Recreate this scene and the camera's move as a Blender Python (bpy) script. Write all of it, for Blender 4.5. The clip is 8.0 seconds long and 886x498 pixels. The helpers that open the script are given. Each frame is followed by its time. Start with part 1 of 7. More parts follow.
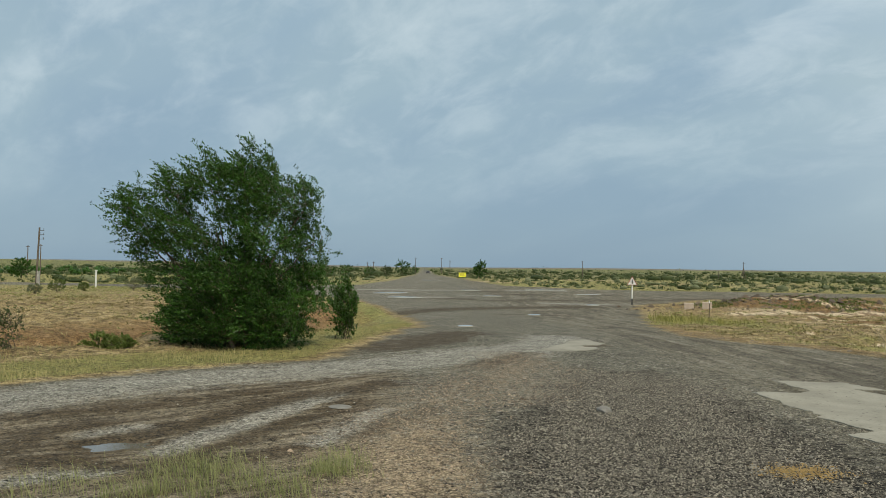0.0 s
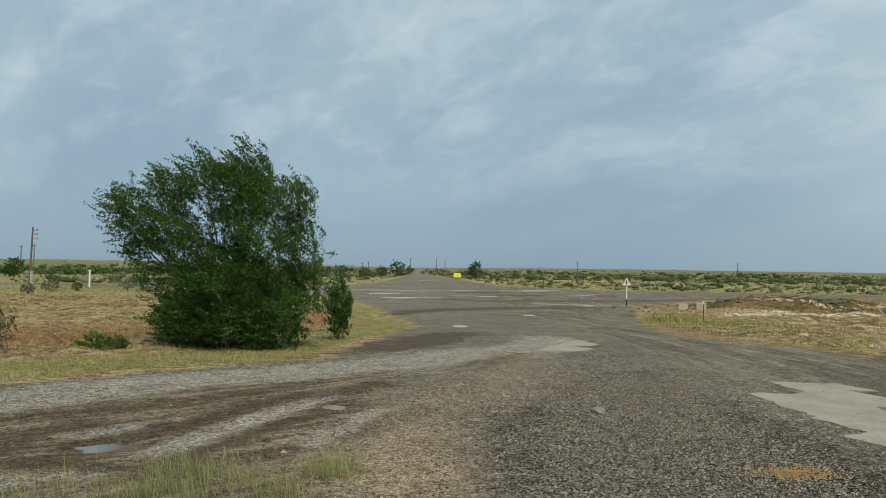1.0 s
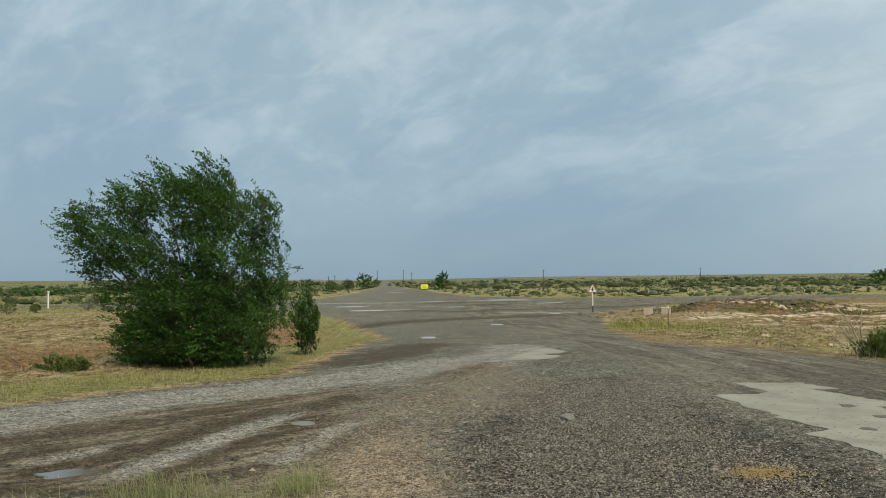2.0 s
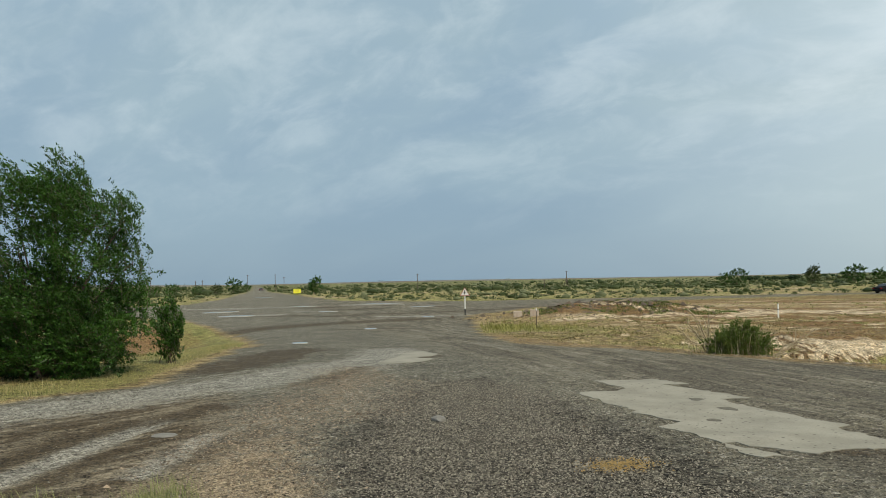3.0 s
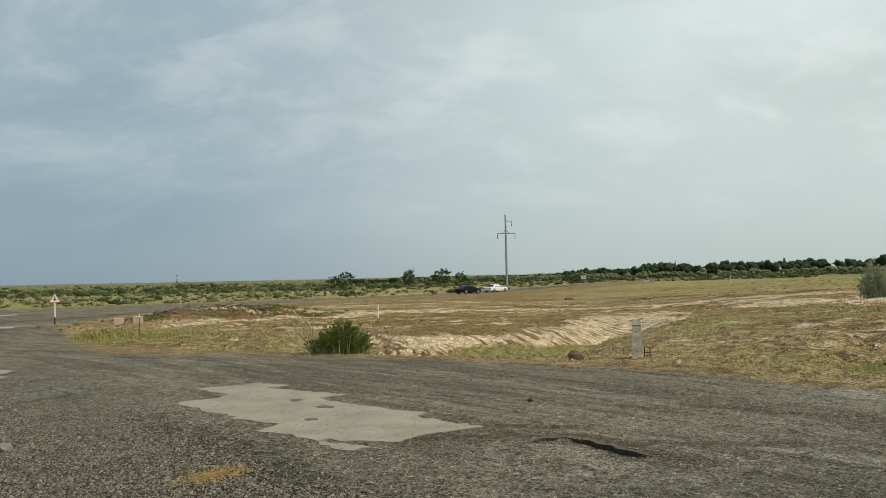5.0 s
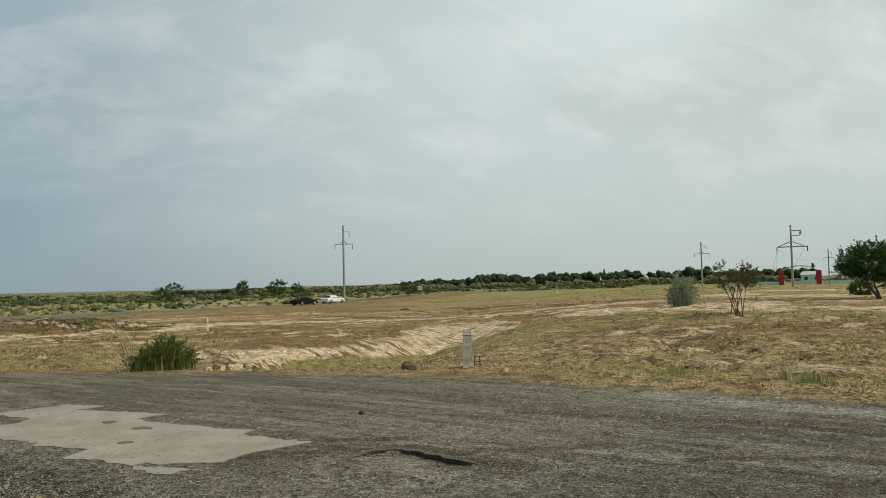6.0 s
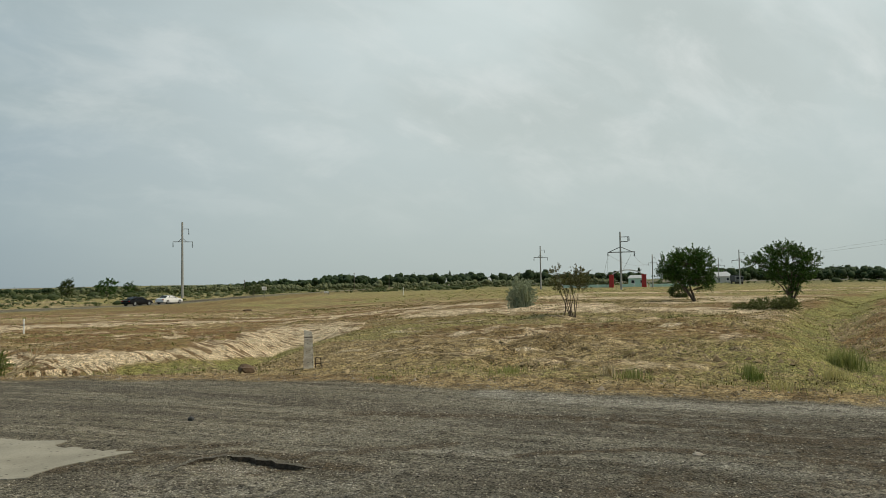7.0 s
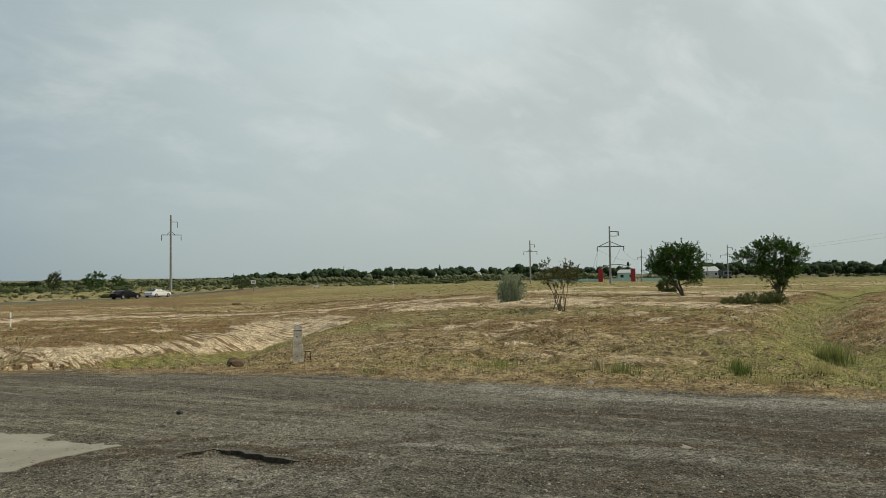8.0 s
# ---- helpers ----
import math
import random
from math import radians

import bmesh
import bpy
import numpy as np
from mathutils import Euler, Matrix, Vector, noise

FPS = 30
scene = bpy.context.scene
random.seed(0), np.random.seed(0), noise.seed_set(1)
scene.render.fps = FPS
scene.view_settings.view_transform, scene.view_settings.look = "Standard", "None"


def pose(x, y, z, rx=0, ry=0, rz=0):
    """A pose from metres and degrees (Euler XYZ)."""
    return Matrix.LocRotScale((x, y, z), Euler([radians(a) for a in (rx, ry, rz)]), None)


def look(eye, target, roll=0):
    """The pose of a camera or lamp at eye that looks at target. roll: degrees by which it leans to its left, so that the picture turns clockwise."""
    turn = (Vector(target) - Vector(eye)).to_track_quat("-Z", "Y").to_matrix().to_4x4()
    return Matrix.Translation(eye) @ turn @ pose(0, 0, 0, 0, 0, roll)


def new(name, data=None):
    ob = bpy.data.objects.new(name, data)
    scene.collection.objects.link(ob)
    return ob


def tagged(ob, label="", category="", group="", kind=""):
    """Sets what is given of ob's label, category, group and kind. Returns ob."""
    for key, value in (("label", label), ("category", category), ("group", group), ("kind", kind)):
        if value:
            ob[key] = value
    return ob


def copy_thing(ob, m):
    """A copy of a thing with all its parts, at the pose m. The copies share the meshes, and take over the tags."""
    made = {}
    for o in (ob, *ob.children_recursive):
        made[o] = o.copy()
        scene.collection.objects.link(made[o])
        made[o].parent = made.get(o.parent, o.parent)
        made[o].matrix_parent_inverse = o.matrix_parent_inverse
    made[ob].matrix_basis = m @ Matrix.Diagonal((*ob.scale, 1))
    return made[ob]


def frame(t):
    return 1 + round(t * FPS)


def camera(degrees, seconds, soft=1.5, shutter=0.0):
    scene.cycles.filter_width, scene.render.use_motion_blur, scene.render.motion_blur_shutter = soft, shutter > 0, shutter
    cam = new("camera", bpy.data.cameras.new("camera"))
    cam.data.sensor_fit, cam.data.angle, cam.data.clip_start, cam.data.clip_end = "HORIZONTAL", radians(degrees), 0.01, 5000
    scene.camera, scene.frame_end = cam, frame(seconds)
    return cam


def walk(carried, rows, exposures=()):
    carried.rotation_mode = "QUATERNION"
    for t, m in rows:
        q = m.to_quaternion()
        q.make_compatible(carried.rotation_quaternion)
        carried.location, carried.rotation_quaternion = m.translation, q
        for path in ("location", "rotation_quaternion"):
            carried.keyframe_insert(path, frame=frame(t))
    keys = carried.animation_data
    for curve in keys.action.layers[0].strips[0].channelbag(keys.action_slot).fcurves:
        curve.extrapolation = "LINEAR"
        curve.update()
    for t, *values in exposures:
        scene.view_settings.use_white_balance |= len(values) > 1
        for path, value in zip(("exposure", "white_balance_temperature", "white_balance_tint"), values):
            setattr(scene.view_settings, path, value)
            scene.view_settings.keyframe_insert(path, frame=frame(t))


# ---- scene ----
cam = camera(61.06, 8.0, soft=0.45)
# seconds, eye x y z, then the camera's turn about x, y, z
ROWS = [
    (0.0, 0.027, -0.071, 1.701, 91.43, -0.72, -0.00),
    (0.5, 0.024, -0.064, 1.699, 91.41, -0.95, -0.11),
    (1.0, 0.031, -0.054, 1.703, 91.47, -0.80, -0.39),
    (1.2, 0.034, -0.052, 1.703, 91.49, -0.71, -0.49),
    (2.3, 0.034, -0.062, 1.698, 92.55, 1.10, -4.94),
    (2.5, 0.039, -0.059, 1.695, 92.59, 1.02, -6.84),
    (3.0, 0.067, -0.054, 1.695, 92.49, 0.99, -12.46),
    (3.5, 0.094, -0.039, 1.693, 92.08, 0.97, -19.43),
    (4.0, 0.152, -0.014, 1.687, 91.84, 0.98, -27.65),
    (4.5, 0.204, -0.012, 1.689, 91.93, 1.00, -35.16),
    (4.7, 0.219, -0.022, 1.693, 91.97, 1.15, -37.69),
    (5.8, 0.293, -0.058, 1.706, 92.84, 1.25, -50.87),
    (6.0, 0.313, -0.068, 1.710, 92.74, 1.34, -53.57),
    (6.5, 0.379, -0.093, 1.709, 92.59, 1.30, -60.41),
    (7.0, 0.413, -0.116, 1.703, 92.59, 0.91, -65.16),
    (7.5, 0.412, -0.121, 1.701, 92.43, 0.71, -66.61),
    (8.0, 0.416, -0.113, 1.701, 92.12, 0.77, -65.94),
]
walk(cam, [(t, pose(x, y, z, rx, ry, rz)) for t, x, y, z, rx, ry, rz in ROWS],
     exposures=[(0.0, -0.03, 6500, 10), (2.5, -0.03, 6500, 10), (3.5, -0.03, 6560, 10), (4.5, -0.085, 6800, 10), (5.2, -0.12, 6900, 10),
                (6.5, -0.26, 6880, 10), (8.0, -0.34, 6850, 10)])

# ---------------------------------------------------------------- sky and sun
SUN_AZ, SUN_EL = 160.0, 52.0          # degrees clockwise from +y, and above the horizon


def make_sky():
    world = bpy.data.worlds.new("overcast_sky")
    scene.world = world
    world.use_nodes = True
    nt = world.node_tree
    nt.nodes.clear()
    N, L = nt.nodes.new, nt.links.new

    def math_node(op, a, b=None, clamp=False):
        n = N("ShaderNodeMath")
        n.operation, n.use_clamp = op, clamp
        for i, v in enumerate((a, b)):
            if v is None:
                continue
            if isinstance(v, (int, float)):
                n.inputs[i].default_value = v
            else:
                L(v, n.inputs[i])
        return n.outputs[0]

    def mix(fac, a, b):
        n = N("ShaderNodeMix")
        n.data_type = "RGBA"
        for i, v in ((0, fac), (6, a), (7, b)):
            if isinstance(v, (int, float)):
                n.inputs[i].default_value = v
            elif isinstance(v, tuple):
                n.inputs[i].default_value = (*v, 1)
            else:
                L(v, n.inputs[i])
        return n.outputs[2]

    tc = N("ShaderNodeTexCoord")
    sep = N("ShaderNodeSeparateXYZ")
    L(tc.outputs["Generated"], sep.inputs[0])
    x, y, z = sep.outputs
    up = math_node("MAXIMUM", z, 0.0)
    den = math_node("ADD", up, 0.55)
    comb = N("ShaderNodeCombineXYZ")
    L(math_node("DIVIDE", x, den), comb.inputs[0])
    L(math_node("DIVIDE", y, den), comb.inputs[1])

    def clouds(scale, stretch, detail, rough, low, high, distort=0.3, shift=0.0):
        turn = N("ShaderNodeMapping")
        turn.inputs["Rotation"].default_value = (0, 0, radians(37))
        L(comb.outputs[0], turn.inputs[0])
        mp = N("ShaderNodeMapping")
        mp.inputs["Scale"].default_value = stretch
        mp.inputs["Location"].default_value = (shift, shift * 0.7, 0)
        L(turn.outputs[0], mp.inputs[0])
        n = N("ShaderNodeTexNoise")
        n.inputs["Scale"].default_value = scale
        n.inputs["Detail"].default_value = detail
        n.inputs["Roughness"].default_value = rough
        n.inputs["Distortion"].default_value = distort
        L(mp.outputs[0], n.inputs["Vector"])
        r = N("ShaderNodeMapRange")
        r.interpolation_type = "SMOOTHSTEP"
        r.inputs["From Min"].default_value, r.inputs["From Max"].default_value = low, high
        L(n.outputs[0], r.inputs[0])
        return r.outputs[0]

    # how far the look goes towards the bright, hazy side
    sx, sy = math.sin(radians(84)), math.cos(radians(84))
    side = math_node("ADD", math_node("MULTIPLY", x, sx), math_node("MULTIPLY", y, sy))
    rng = N("ShaderNodeMapRange")
    rng.interpolation_type = "SMOOTHSTEP"
    rng.inputs["From Min"].default_value, rng.inputs["From Max"].default_value = 0.38, 1.0
    L(side, rng.inputs[0])
    side = rng.outputs[0]
    elev = N("ShaderNodeMapRange")
    elev.inputs["From Min"].default_value, elev.inputs["From Max"].default_value = 0.0, 0.36
    L(up, elev.inputs[0])
    low_sky = mix(side, (0.258, 0.376, 0.482), (0.530, 0.638, 0.655))
    high_sky = mix(side, (0.356, 0.498, 0.602), (0.850, 0.985, 1.010))
    base = mix(elev.outputs[0], low_sky, high_sky)
    grey = mix(side, (0.39, 0.525, 0.595), (0.65, 0.755, 0.76))
    white = mix(side, (0.72, 0.83, 0.865), (0.96, 1.04, 1.06))
    broad = clouds(2.0, (0.8, 1.5, 1.0), 5, 0.5, 0.38, 0.64)
    puffs = clouds(5.8, (0.85, 1.35, 1.0), 6, 0.58, 0.45, 0.73, 0.35, 3.1)
    flecks = clouds(13.0, (0.8, 1.1, 1.0), 5, 0.6, 0.47, 0.72, 0.5, 7.7)
    lift = N("ShaderNodeMapRange")
    lift.inputs["From Min"].default_value, lift.inputs["From Max"].default_value = 0.05, 0.22
    L(up, lift.inputs[0])
    col = mix(math_node("MULTIPLY", broad, math_node("ADD", math_node("MULTIPLY", lift.outputs[0], 0.75), 0.2)), base, grey)
    col = mix(math_node("MULTIPLY", math_node("MULTIPLY", puffs, lift.outputs[0]), 0.42), col, white)
    col = mix(math_node("MULTIPLY", math_node("MULTIPLY", flecks, lift.outputs[0]), math_node("ADD", math_node("MULTIPLY", broad, 0.16), 0.08)), col, white)
    bg = N("ShaderNodeBackground")
    L(col, bg.inputs[0])
    bg.inputs[1].default_value = 1.0
    sky = N("ShaderNodeTexSky")
    sky.sky_type = "NISHITA"
    sky.sun_disc = False
    sky.sun_elevation, sky.sun_rotation = radians(SUN_EL), radians(SUN_AZ)
    bg2 = N("ShaderNodeBackground")
    L(sky.outputs[0], bg2.inputs[0])
    bg2.inputs[1].default_value = 0.08
    ms = N("ShaderNodeMixShader")
    ms.inputs[0].default_value = 0.9
    L(bg2.outputs[0], ms.inputs[1])
    L(bg.outputs[0], ms.inputs[2])
    out = N("ShaderNodeOutputWorld")
    L(ms.outputs[0], out.inputs[0])


make_sky()
sun_data = bpy.data.lights.new("sun", "SUN")
sun_data.energy, sun_data.angle, sun_data.color = 3.5, radians(10), (1.0, 0.905, 0.72)
sun = new("sun", sun_data)
_a, _e = radians(SUN_AZ), radians(SUN_EL)
sun.matrix_world = look((60 * math.sin(_a) * math.cos(_e), 60 * math.cos(_a) * math.cos(_e), 60 * math.sin(_e)), (0, 0, 0))


# ---------------------------------------------------------------- number helpers
def sstep(v, a, b):
    u = np.clip((v - a) / (b - a), 0, 1)
    return u * u * (3 - 2 * u)


def vnoise(x, y, seed=0):
    """Smooth value noise, 0 to 1, for arrays."""
    xi, yi = np.floor(x), np.floor(y)
    fx, fy = x - xi, y - yi
    fx, fy = fx * fx * (3 - 2 * fx), fy * fy * (3 - 2 * fy)

    def h(a, b):
        s = np.sin(a * 127.1 + b * 311.7 + seed * 74.7) * 43758.5453
        return s - np.floor(s)
    return (h(xi, yi) * (1 - fx) + h(xi + 1, yi) * fx) * (1 - fy) + (h(xi, yi + 1) * (1 - fx) + h(xi + 1, yi + 1) * fx) * fy


def fbm(x, y, size, seed=0, octaves=4):
    """Noise of the given size in metres, about -1 to 1."""
    t, a, n = 0.0, 1.0, 0.0
    for i in range(octaves):
        t = t + a * (vnoise(x / size * 2 ** i, y / size * 2 ** i, seed + i) - 0.5) * 2
        n += a
        a *= 0.5
    return t / n * 1.6


def line_dist(x, y, pts, closed=False):
    """Distance to a polyline, and the share of its length at the nearest point."""
    best, where = np.full(np.shape(x), 1e9), np.zeros(np.shape(x))
    pts = list(pts) + ([pts[0]] if closed else [])
    for i, ((ax, ay), (bx, by)) in enumerate(zip(pts[:-1], pts[1:])):
        dx, dy = bx - ax, by - ay
        u = np.clip(((x - ax) * dx + (y - ay) * dy) / (dx * dx + dy * dy), 0, 1)
        d = np.hypot(x - ax - u * dx, y - ay - u * dy)
        where = np.where(d < best, (i + u) / (len(pts) - 1), where)
        best = np.minimum(best, d)
    return best, where


def inside(x, y, pts):
    """Signed distance to a closed outline: plus inside."""
    d, _ = line_dist(x, y, pts, True)
    c = np.zeros(np.shape(x), bool)
    for (ax, ay), (bx, by) in zip(pts, pts[1:] + pts[:1]):
        if ay == by:
            continue
        c ^= ((ay > y) != (by > y)) & (x < (bx - ax) * (y - ay) / (by - ay) + ax)
    return np.where(c, d, -d)


# ---------------------------------------------------------------- the plan
FIELD = [(11.7, -60), (11.7, -1.3), (11.5, 1.2), (11.3, 6.7), (11.1, 9.6), (10.7, 12.5), (9.6, 15.6), (7.8, 18.6), (6.9, 21.5), (8, 29),
         (12.2, 46.5), (14, 55), (23, 67), (45, 78.5), (81, 81.6), (124, 94.8), (210, 128.5), (420, 209), (420, -60)]
VERGE = [(-60, -30), (-16, 1), (-9.5, 7), (-6, 10.3), (-4.4, 12.1), (-2.2, 13.4), (-1.6, 17.7), (-0.7, 25.6), (-1.1, 34), (-2.5, 45),
         (-6.4, 58), (-16, 75), (-40, 86), (-90, 93), (-300, 130), (-300, -30)]
NORTH_W = [(-300, 142), (-100, 104), (-45, 96), (-20, 98), (-12, 110), (-10, 144), (-9.5, 258), (-15, 500), (-30, 1000), (-60, 2000),
           (-3000, 2000), (-3000, 142)]
NORTH_E = [(420, 217), (210, 136), (124, 101.5), (81, 89), (55, 92), (20, 98), (10, 112), (7.2, 144.6), (-2.7, 267), (-8, 500),
           (-22, 1000), (-48, 2000), (3000, 2000), (3000, 217)]
CAP = [(17.5, 22.5), (19.5, 20.6), (22.6, 20.3), (24.5, 22.2), (27.5, 26), (24, 26.5), (20, 25)]       # rust-brown brow over the bank
APRON = [(12.3, 16.2), (13.5, 16.3), (15, 18.2), (17.3, 19.7), (18.6, 19.6), (19.9, 19.1), (20.3, 19.3), (20, 20), (18.4, 20.6), (16.5, 21.5), (14, 19.5)]      # washed pale soil below the bank
GULLY = [(14, 20.5), (16, 18.2), (19.5, 17), (24, 18), (33, 23), (44, 30)]       # washed-out ditch with a pale bank
HIGHWAY = [(23, 76), (45, 84), (81, 85), (124, 97.5), (210, 131), (420, 211)]
DITCH_L = [(-40, 12), (-16, 17.5), (-10, 22), (-5.5, 30), (-6, 44)]                   # ditch behind the big tree
DITCH_R = [(15, -2.7), (19, -2.0), (25, -1.35), (31, -1.15), (40, -1.7), (52, -3.1), (70, -5), (100, -12)]      # grassy hollow beside the mound

SPUR = [(22.5, -3.1), (25, -2.6), (29, -2.35), (34, -2.5), (38, -3.2)]       # crumbling brown spur beyond the hollow


def ground_z(x, y):
    d = np.hypot(x, y)
    az = np.degrees(np.arctan2(x, y))
    w = (1 - sstep(az, 52, 70)) * sstep(az, -150, -110)
    z = -0.9 * sstep(d, 12, 50) * w
    far = sstep(d, 25, 120)
    z = z + 0.05 * far * fbm(x, y, 45, 5, 2) + 0.03 * sstep(d, 6, 20) * fbm(x, y, 4.5, 9, 3)
    # mid plain lifts gently beyond the highway
    z = z + 0.45 * sstep(d, 115, 165) * (1 - sstep(d, 300, 700)) * sstep(az, 30, 44) * w
    hw, _ = line_dist(x, y, HIGHWAY)
    z = z + 0.14 * np.exp(-(hw / 7.0) ** 4) * sstep(x, 30, 60)
    # mound east of the road
    m = np.exp(-(((x - 26) / 11) ** 2 + ((y - 5) / 5.5) ** 2))
    z = z + 0.30 * m
    gd, gs = line_dist(x, y, GULLY)
    south = y < 17.2 + 0.12 * (x - 19.5)
    z = z - (0.85 * (1 - sstep(gs, 0.62, 1.0))) * np.exp(-(np.maximum(gd - 0.7 * (1 - sstep(gs, 0.5, 0.6)), 0) / np.where(south, 1.4 + 3.9 * (1 - sstep(x, 15.5, 20.5)), 1.7)) ** 2) * sstep(inside(x, y, FIELD), 0.3, 2.6)
    ld, _ = line_dist(x, y, DITCH_L)
    z = z - 1.05 * np.exp(-(ld / 3.2) ** 2)
    rd, rs = line_dist(x, y, DITCH_R)
    bank = inside(x, y, FIELD)
    z = z - 0.64 * np.exp(-(rd / (1.35 + 1.1 * (1 - sstep(x, 15, 24)) + 0.35 * fbm(x, y, 2.2, 23, 3))) ** 2.6) * (1 - 0.4 * rs) * sstep(bank, 1.2, 4.6)
    z = z + 0.26 * np.exp(-(((x - 33.5) / 6) ** 2 + ((y + 3.9 + 0.08 * (x - 33.5)) / 1.3) ** 2)) * (1 + 0.5 * fbm(x, y, 1.6, 28, 3))
    rough = sstep(bank, 0.3, 3) * (1 - sstep(d, 40, 90))
    z = z + rough * (0.085 * fbm(x, y, 0.8, 21, 3) + 0.10 * fbm(x, y, 2.4, 22, 2)) * (1 - 0.5 * np.exp(-(rd / 1.4) ** 4))
    # eroded steps that follow the mound's slope
    along, across = 0.41 * x - 0.91 * y, 0.91 * x + 0.41 * y
    step = np.abs(fbm(along / 2.6, across, 0.85, 26, 3))
    z = z - rough * 0.11 * np.exp(-(step / 0.16) ** 2) * sstep(m, 0.05, 0.4)
    z = z + sstep(inside(x, y, VERGE), 2.5, 5) * (1 - sstep(d, 40, 90)) * (0.12 * fbm(x, y, 0.9, 24, 3) + 0.12 * fbm(x, y, 2.6, 25, 2))
    # spoil heap behind the white blocks
    z = z + 0.85 * np.exp(-(((x - 24) / 7) ** 2 + ((y - 51) / 3.0) ** 2)) * (1 + 0.3 * fbm(x, y, 2.2, 31, 3))
    # far low hills
    hill = sstep(az, -75, -38) * (1 - sstep(az, -20, 0)) * sstep(d, 1400, 2600)
    z = z + 15 * hill * (0.8 + 0.35 * fbm(x, y, 900, 13, 3))
    z = z + 3.5 * sstep(d, 1800, 3500)
    z = z + 6.0 * sstep(d, 1300, 2600) * sstep(az, -4, 10) * (1 - sstep(az, 44, 60)) * (0.8 + 0.4 * fbm(x, y, 700, 14, 3))
    # pothole and rain pool on the near lanes
    z = z - 0.042 * (1 - sstep(np.hypot((x - 6.06) / 0.38, (y - 4.72) / 0.70) + 0.25 * fbm(x, y, 0.35, 43, 3), 0.80, 0.98))
    pud = np.hypot((x + 3.05) / 0.42, (y - 6.97) / 0.26)
    z = z - 0.025 * (1 - sstep(pud, 0.8, 1.5))
    z = z + 0.012 * fbm(x, y, 0.5, 41, 2) * (1 - sstep(d, 10, 25)) * sstep(pud, 1.0, 1.8)
    return z


def gz(x, y):
    return float(ground_z(np.array([float(x)]), np.array([float(y)]))[0])


def road_depth(x, y):
    """Metres inside the trafficked surface; minus outside."""
    o = np.maximum.reduce([inside(x, y, p) for p in (FIELD, VERGE, NORTH_W, NORTH_E)])
    d = np.hypot(x, y)
    jag = (0.18 + 0.006 * d) * fbm(x, y, 1.6 + 0.0, 51, 4) * (1 - 0.6 * sstep(d, 60, 200))
    return -o + jag


# ---------------------------------------------------------------- materials
class Nodes:
    """A short way to write node materials."""

    def __init__(self, name):
        self.mat = bpy.data.materials.new(name)
        self.mat.use_nodes = True
        self.nt = self.mat.node_tree
        self.nt.nodes.clear()

    def n(self, kind, **inputs):
        node = self.nt.nodes.new(kind)
        for key, v in inputs.items():
            self.put(node.inputs[key.replace("_", " ")], v)
        return node

    def put(self, socket, v):
        if isinstance(v, bpy.types.NodeSocket):
            self.nt.links.new(v, socket)
        elif isinstance(v, tuple) and len(v) == 3 and socket.type == "RGBA":
            socket.default_value = (*v, 1)
        else:
            socket.default_value = v

    def noise(self, scale, detail=3.0, rough=0.55, vec=None, out="Fac"):
        n = self.n("ShaderNodeTexNoise", Scale=scale, Detail=detail, Roughness=rough)
        self.put(n.inputs["Vector"], vec if vec is not None else self.pos())
        return n.outputs[out]

    def pos(self):
        return self.n("ShaderNodeNewGeometry").outputs["Position"]

    def local(self):
        return self.n("ShaderNodeTexCoord").outputs["Object"]

    def island(self):
        return self.n("ShaderNodeNewGeometry").outputs["Random Per Island"]

    def rand(self):
        return self.n("ShaderNodeObjectInfo").outputs["Random"]

    def ramp(self, v, a, b, lo=0.0, hi=1.0):
        n = self.n("ShaderNodeMapRange")
        n.interpolation_type = "SMOOTHSTEP"
        self.put(n.inputs["Value"], v)
        for key, u in (("From Min", a), ("From Max", b), ("To Min", lo), ("To Max", hi)):
            n.inputs[key].default_value = u
        return n.outputs[0]

    def mix(self, fac, a, b, blend="MIX"):
        n = self.n("ShaderNodeMix")
        n.data_type, n.blend_type = "RGBA", blend
        self.put(n.inputs[0], fac)
        self.put(n.inputs[6], a)
        self.put(n.inputs[7], b)
        return n.outputs[2]

    def m(self, op, a, b=0.0, clamp=False):
        n = self.n("ShaderNodeMath")
        n.operation, n.use_clamp = op, clamp
        self.put(n.inputs[0], a)
        self.put(n.inputs[1], b)
        return n.outputs[0]

    def bump(self, height, strength, distance):
        n = self.n("ShaderNodeBump", Strength=strength, Distance=distance, Height=height)
        return n.outputs[0]

    def done(self, **inputs):
        b = self.n("ShaderNodeBsdfPrincipled", **inputs)
        o = self.n("ShaderNodeOutputMaterial")
        self.nt.links.new(b.outputs[0], o.inputs[0])
        return self.mat


def plain(name, col, rough=0.6, metal=0.0, vary=0.25, size=3.0, bump=0.2, col2=None):
    k = Nodes(name)
    v = k.local()
    a = k.noise(size, 4, 0.6, v)
    b = k.noise(size * 9, 3, 0.6, v)
    f = k.m("ADD", k.m("MULTIPLY", a, 0.6), k.m("MULTIPLY", b, 0.4))
    dark = col2 or tuple(c * (1 - vary) for c in col)
    c = k.mix(k.ramp(f, 0.35, 0.65), dark, tuple(min(1, c * (1 + vary * 0.4)) for c in col))
    return k.done(Base_Color=c, Roughness=rough, Metallic=metal, Normal=k.bump(b, bump, 0.01))


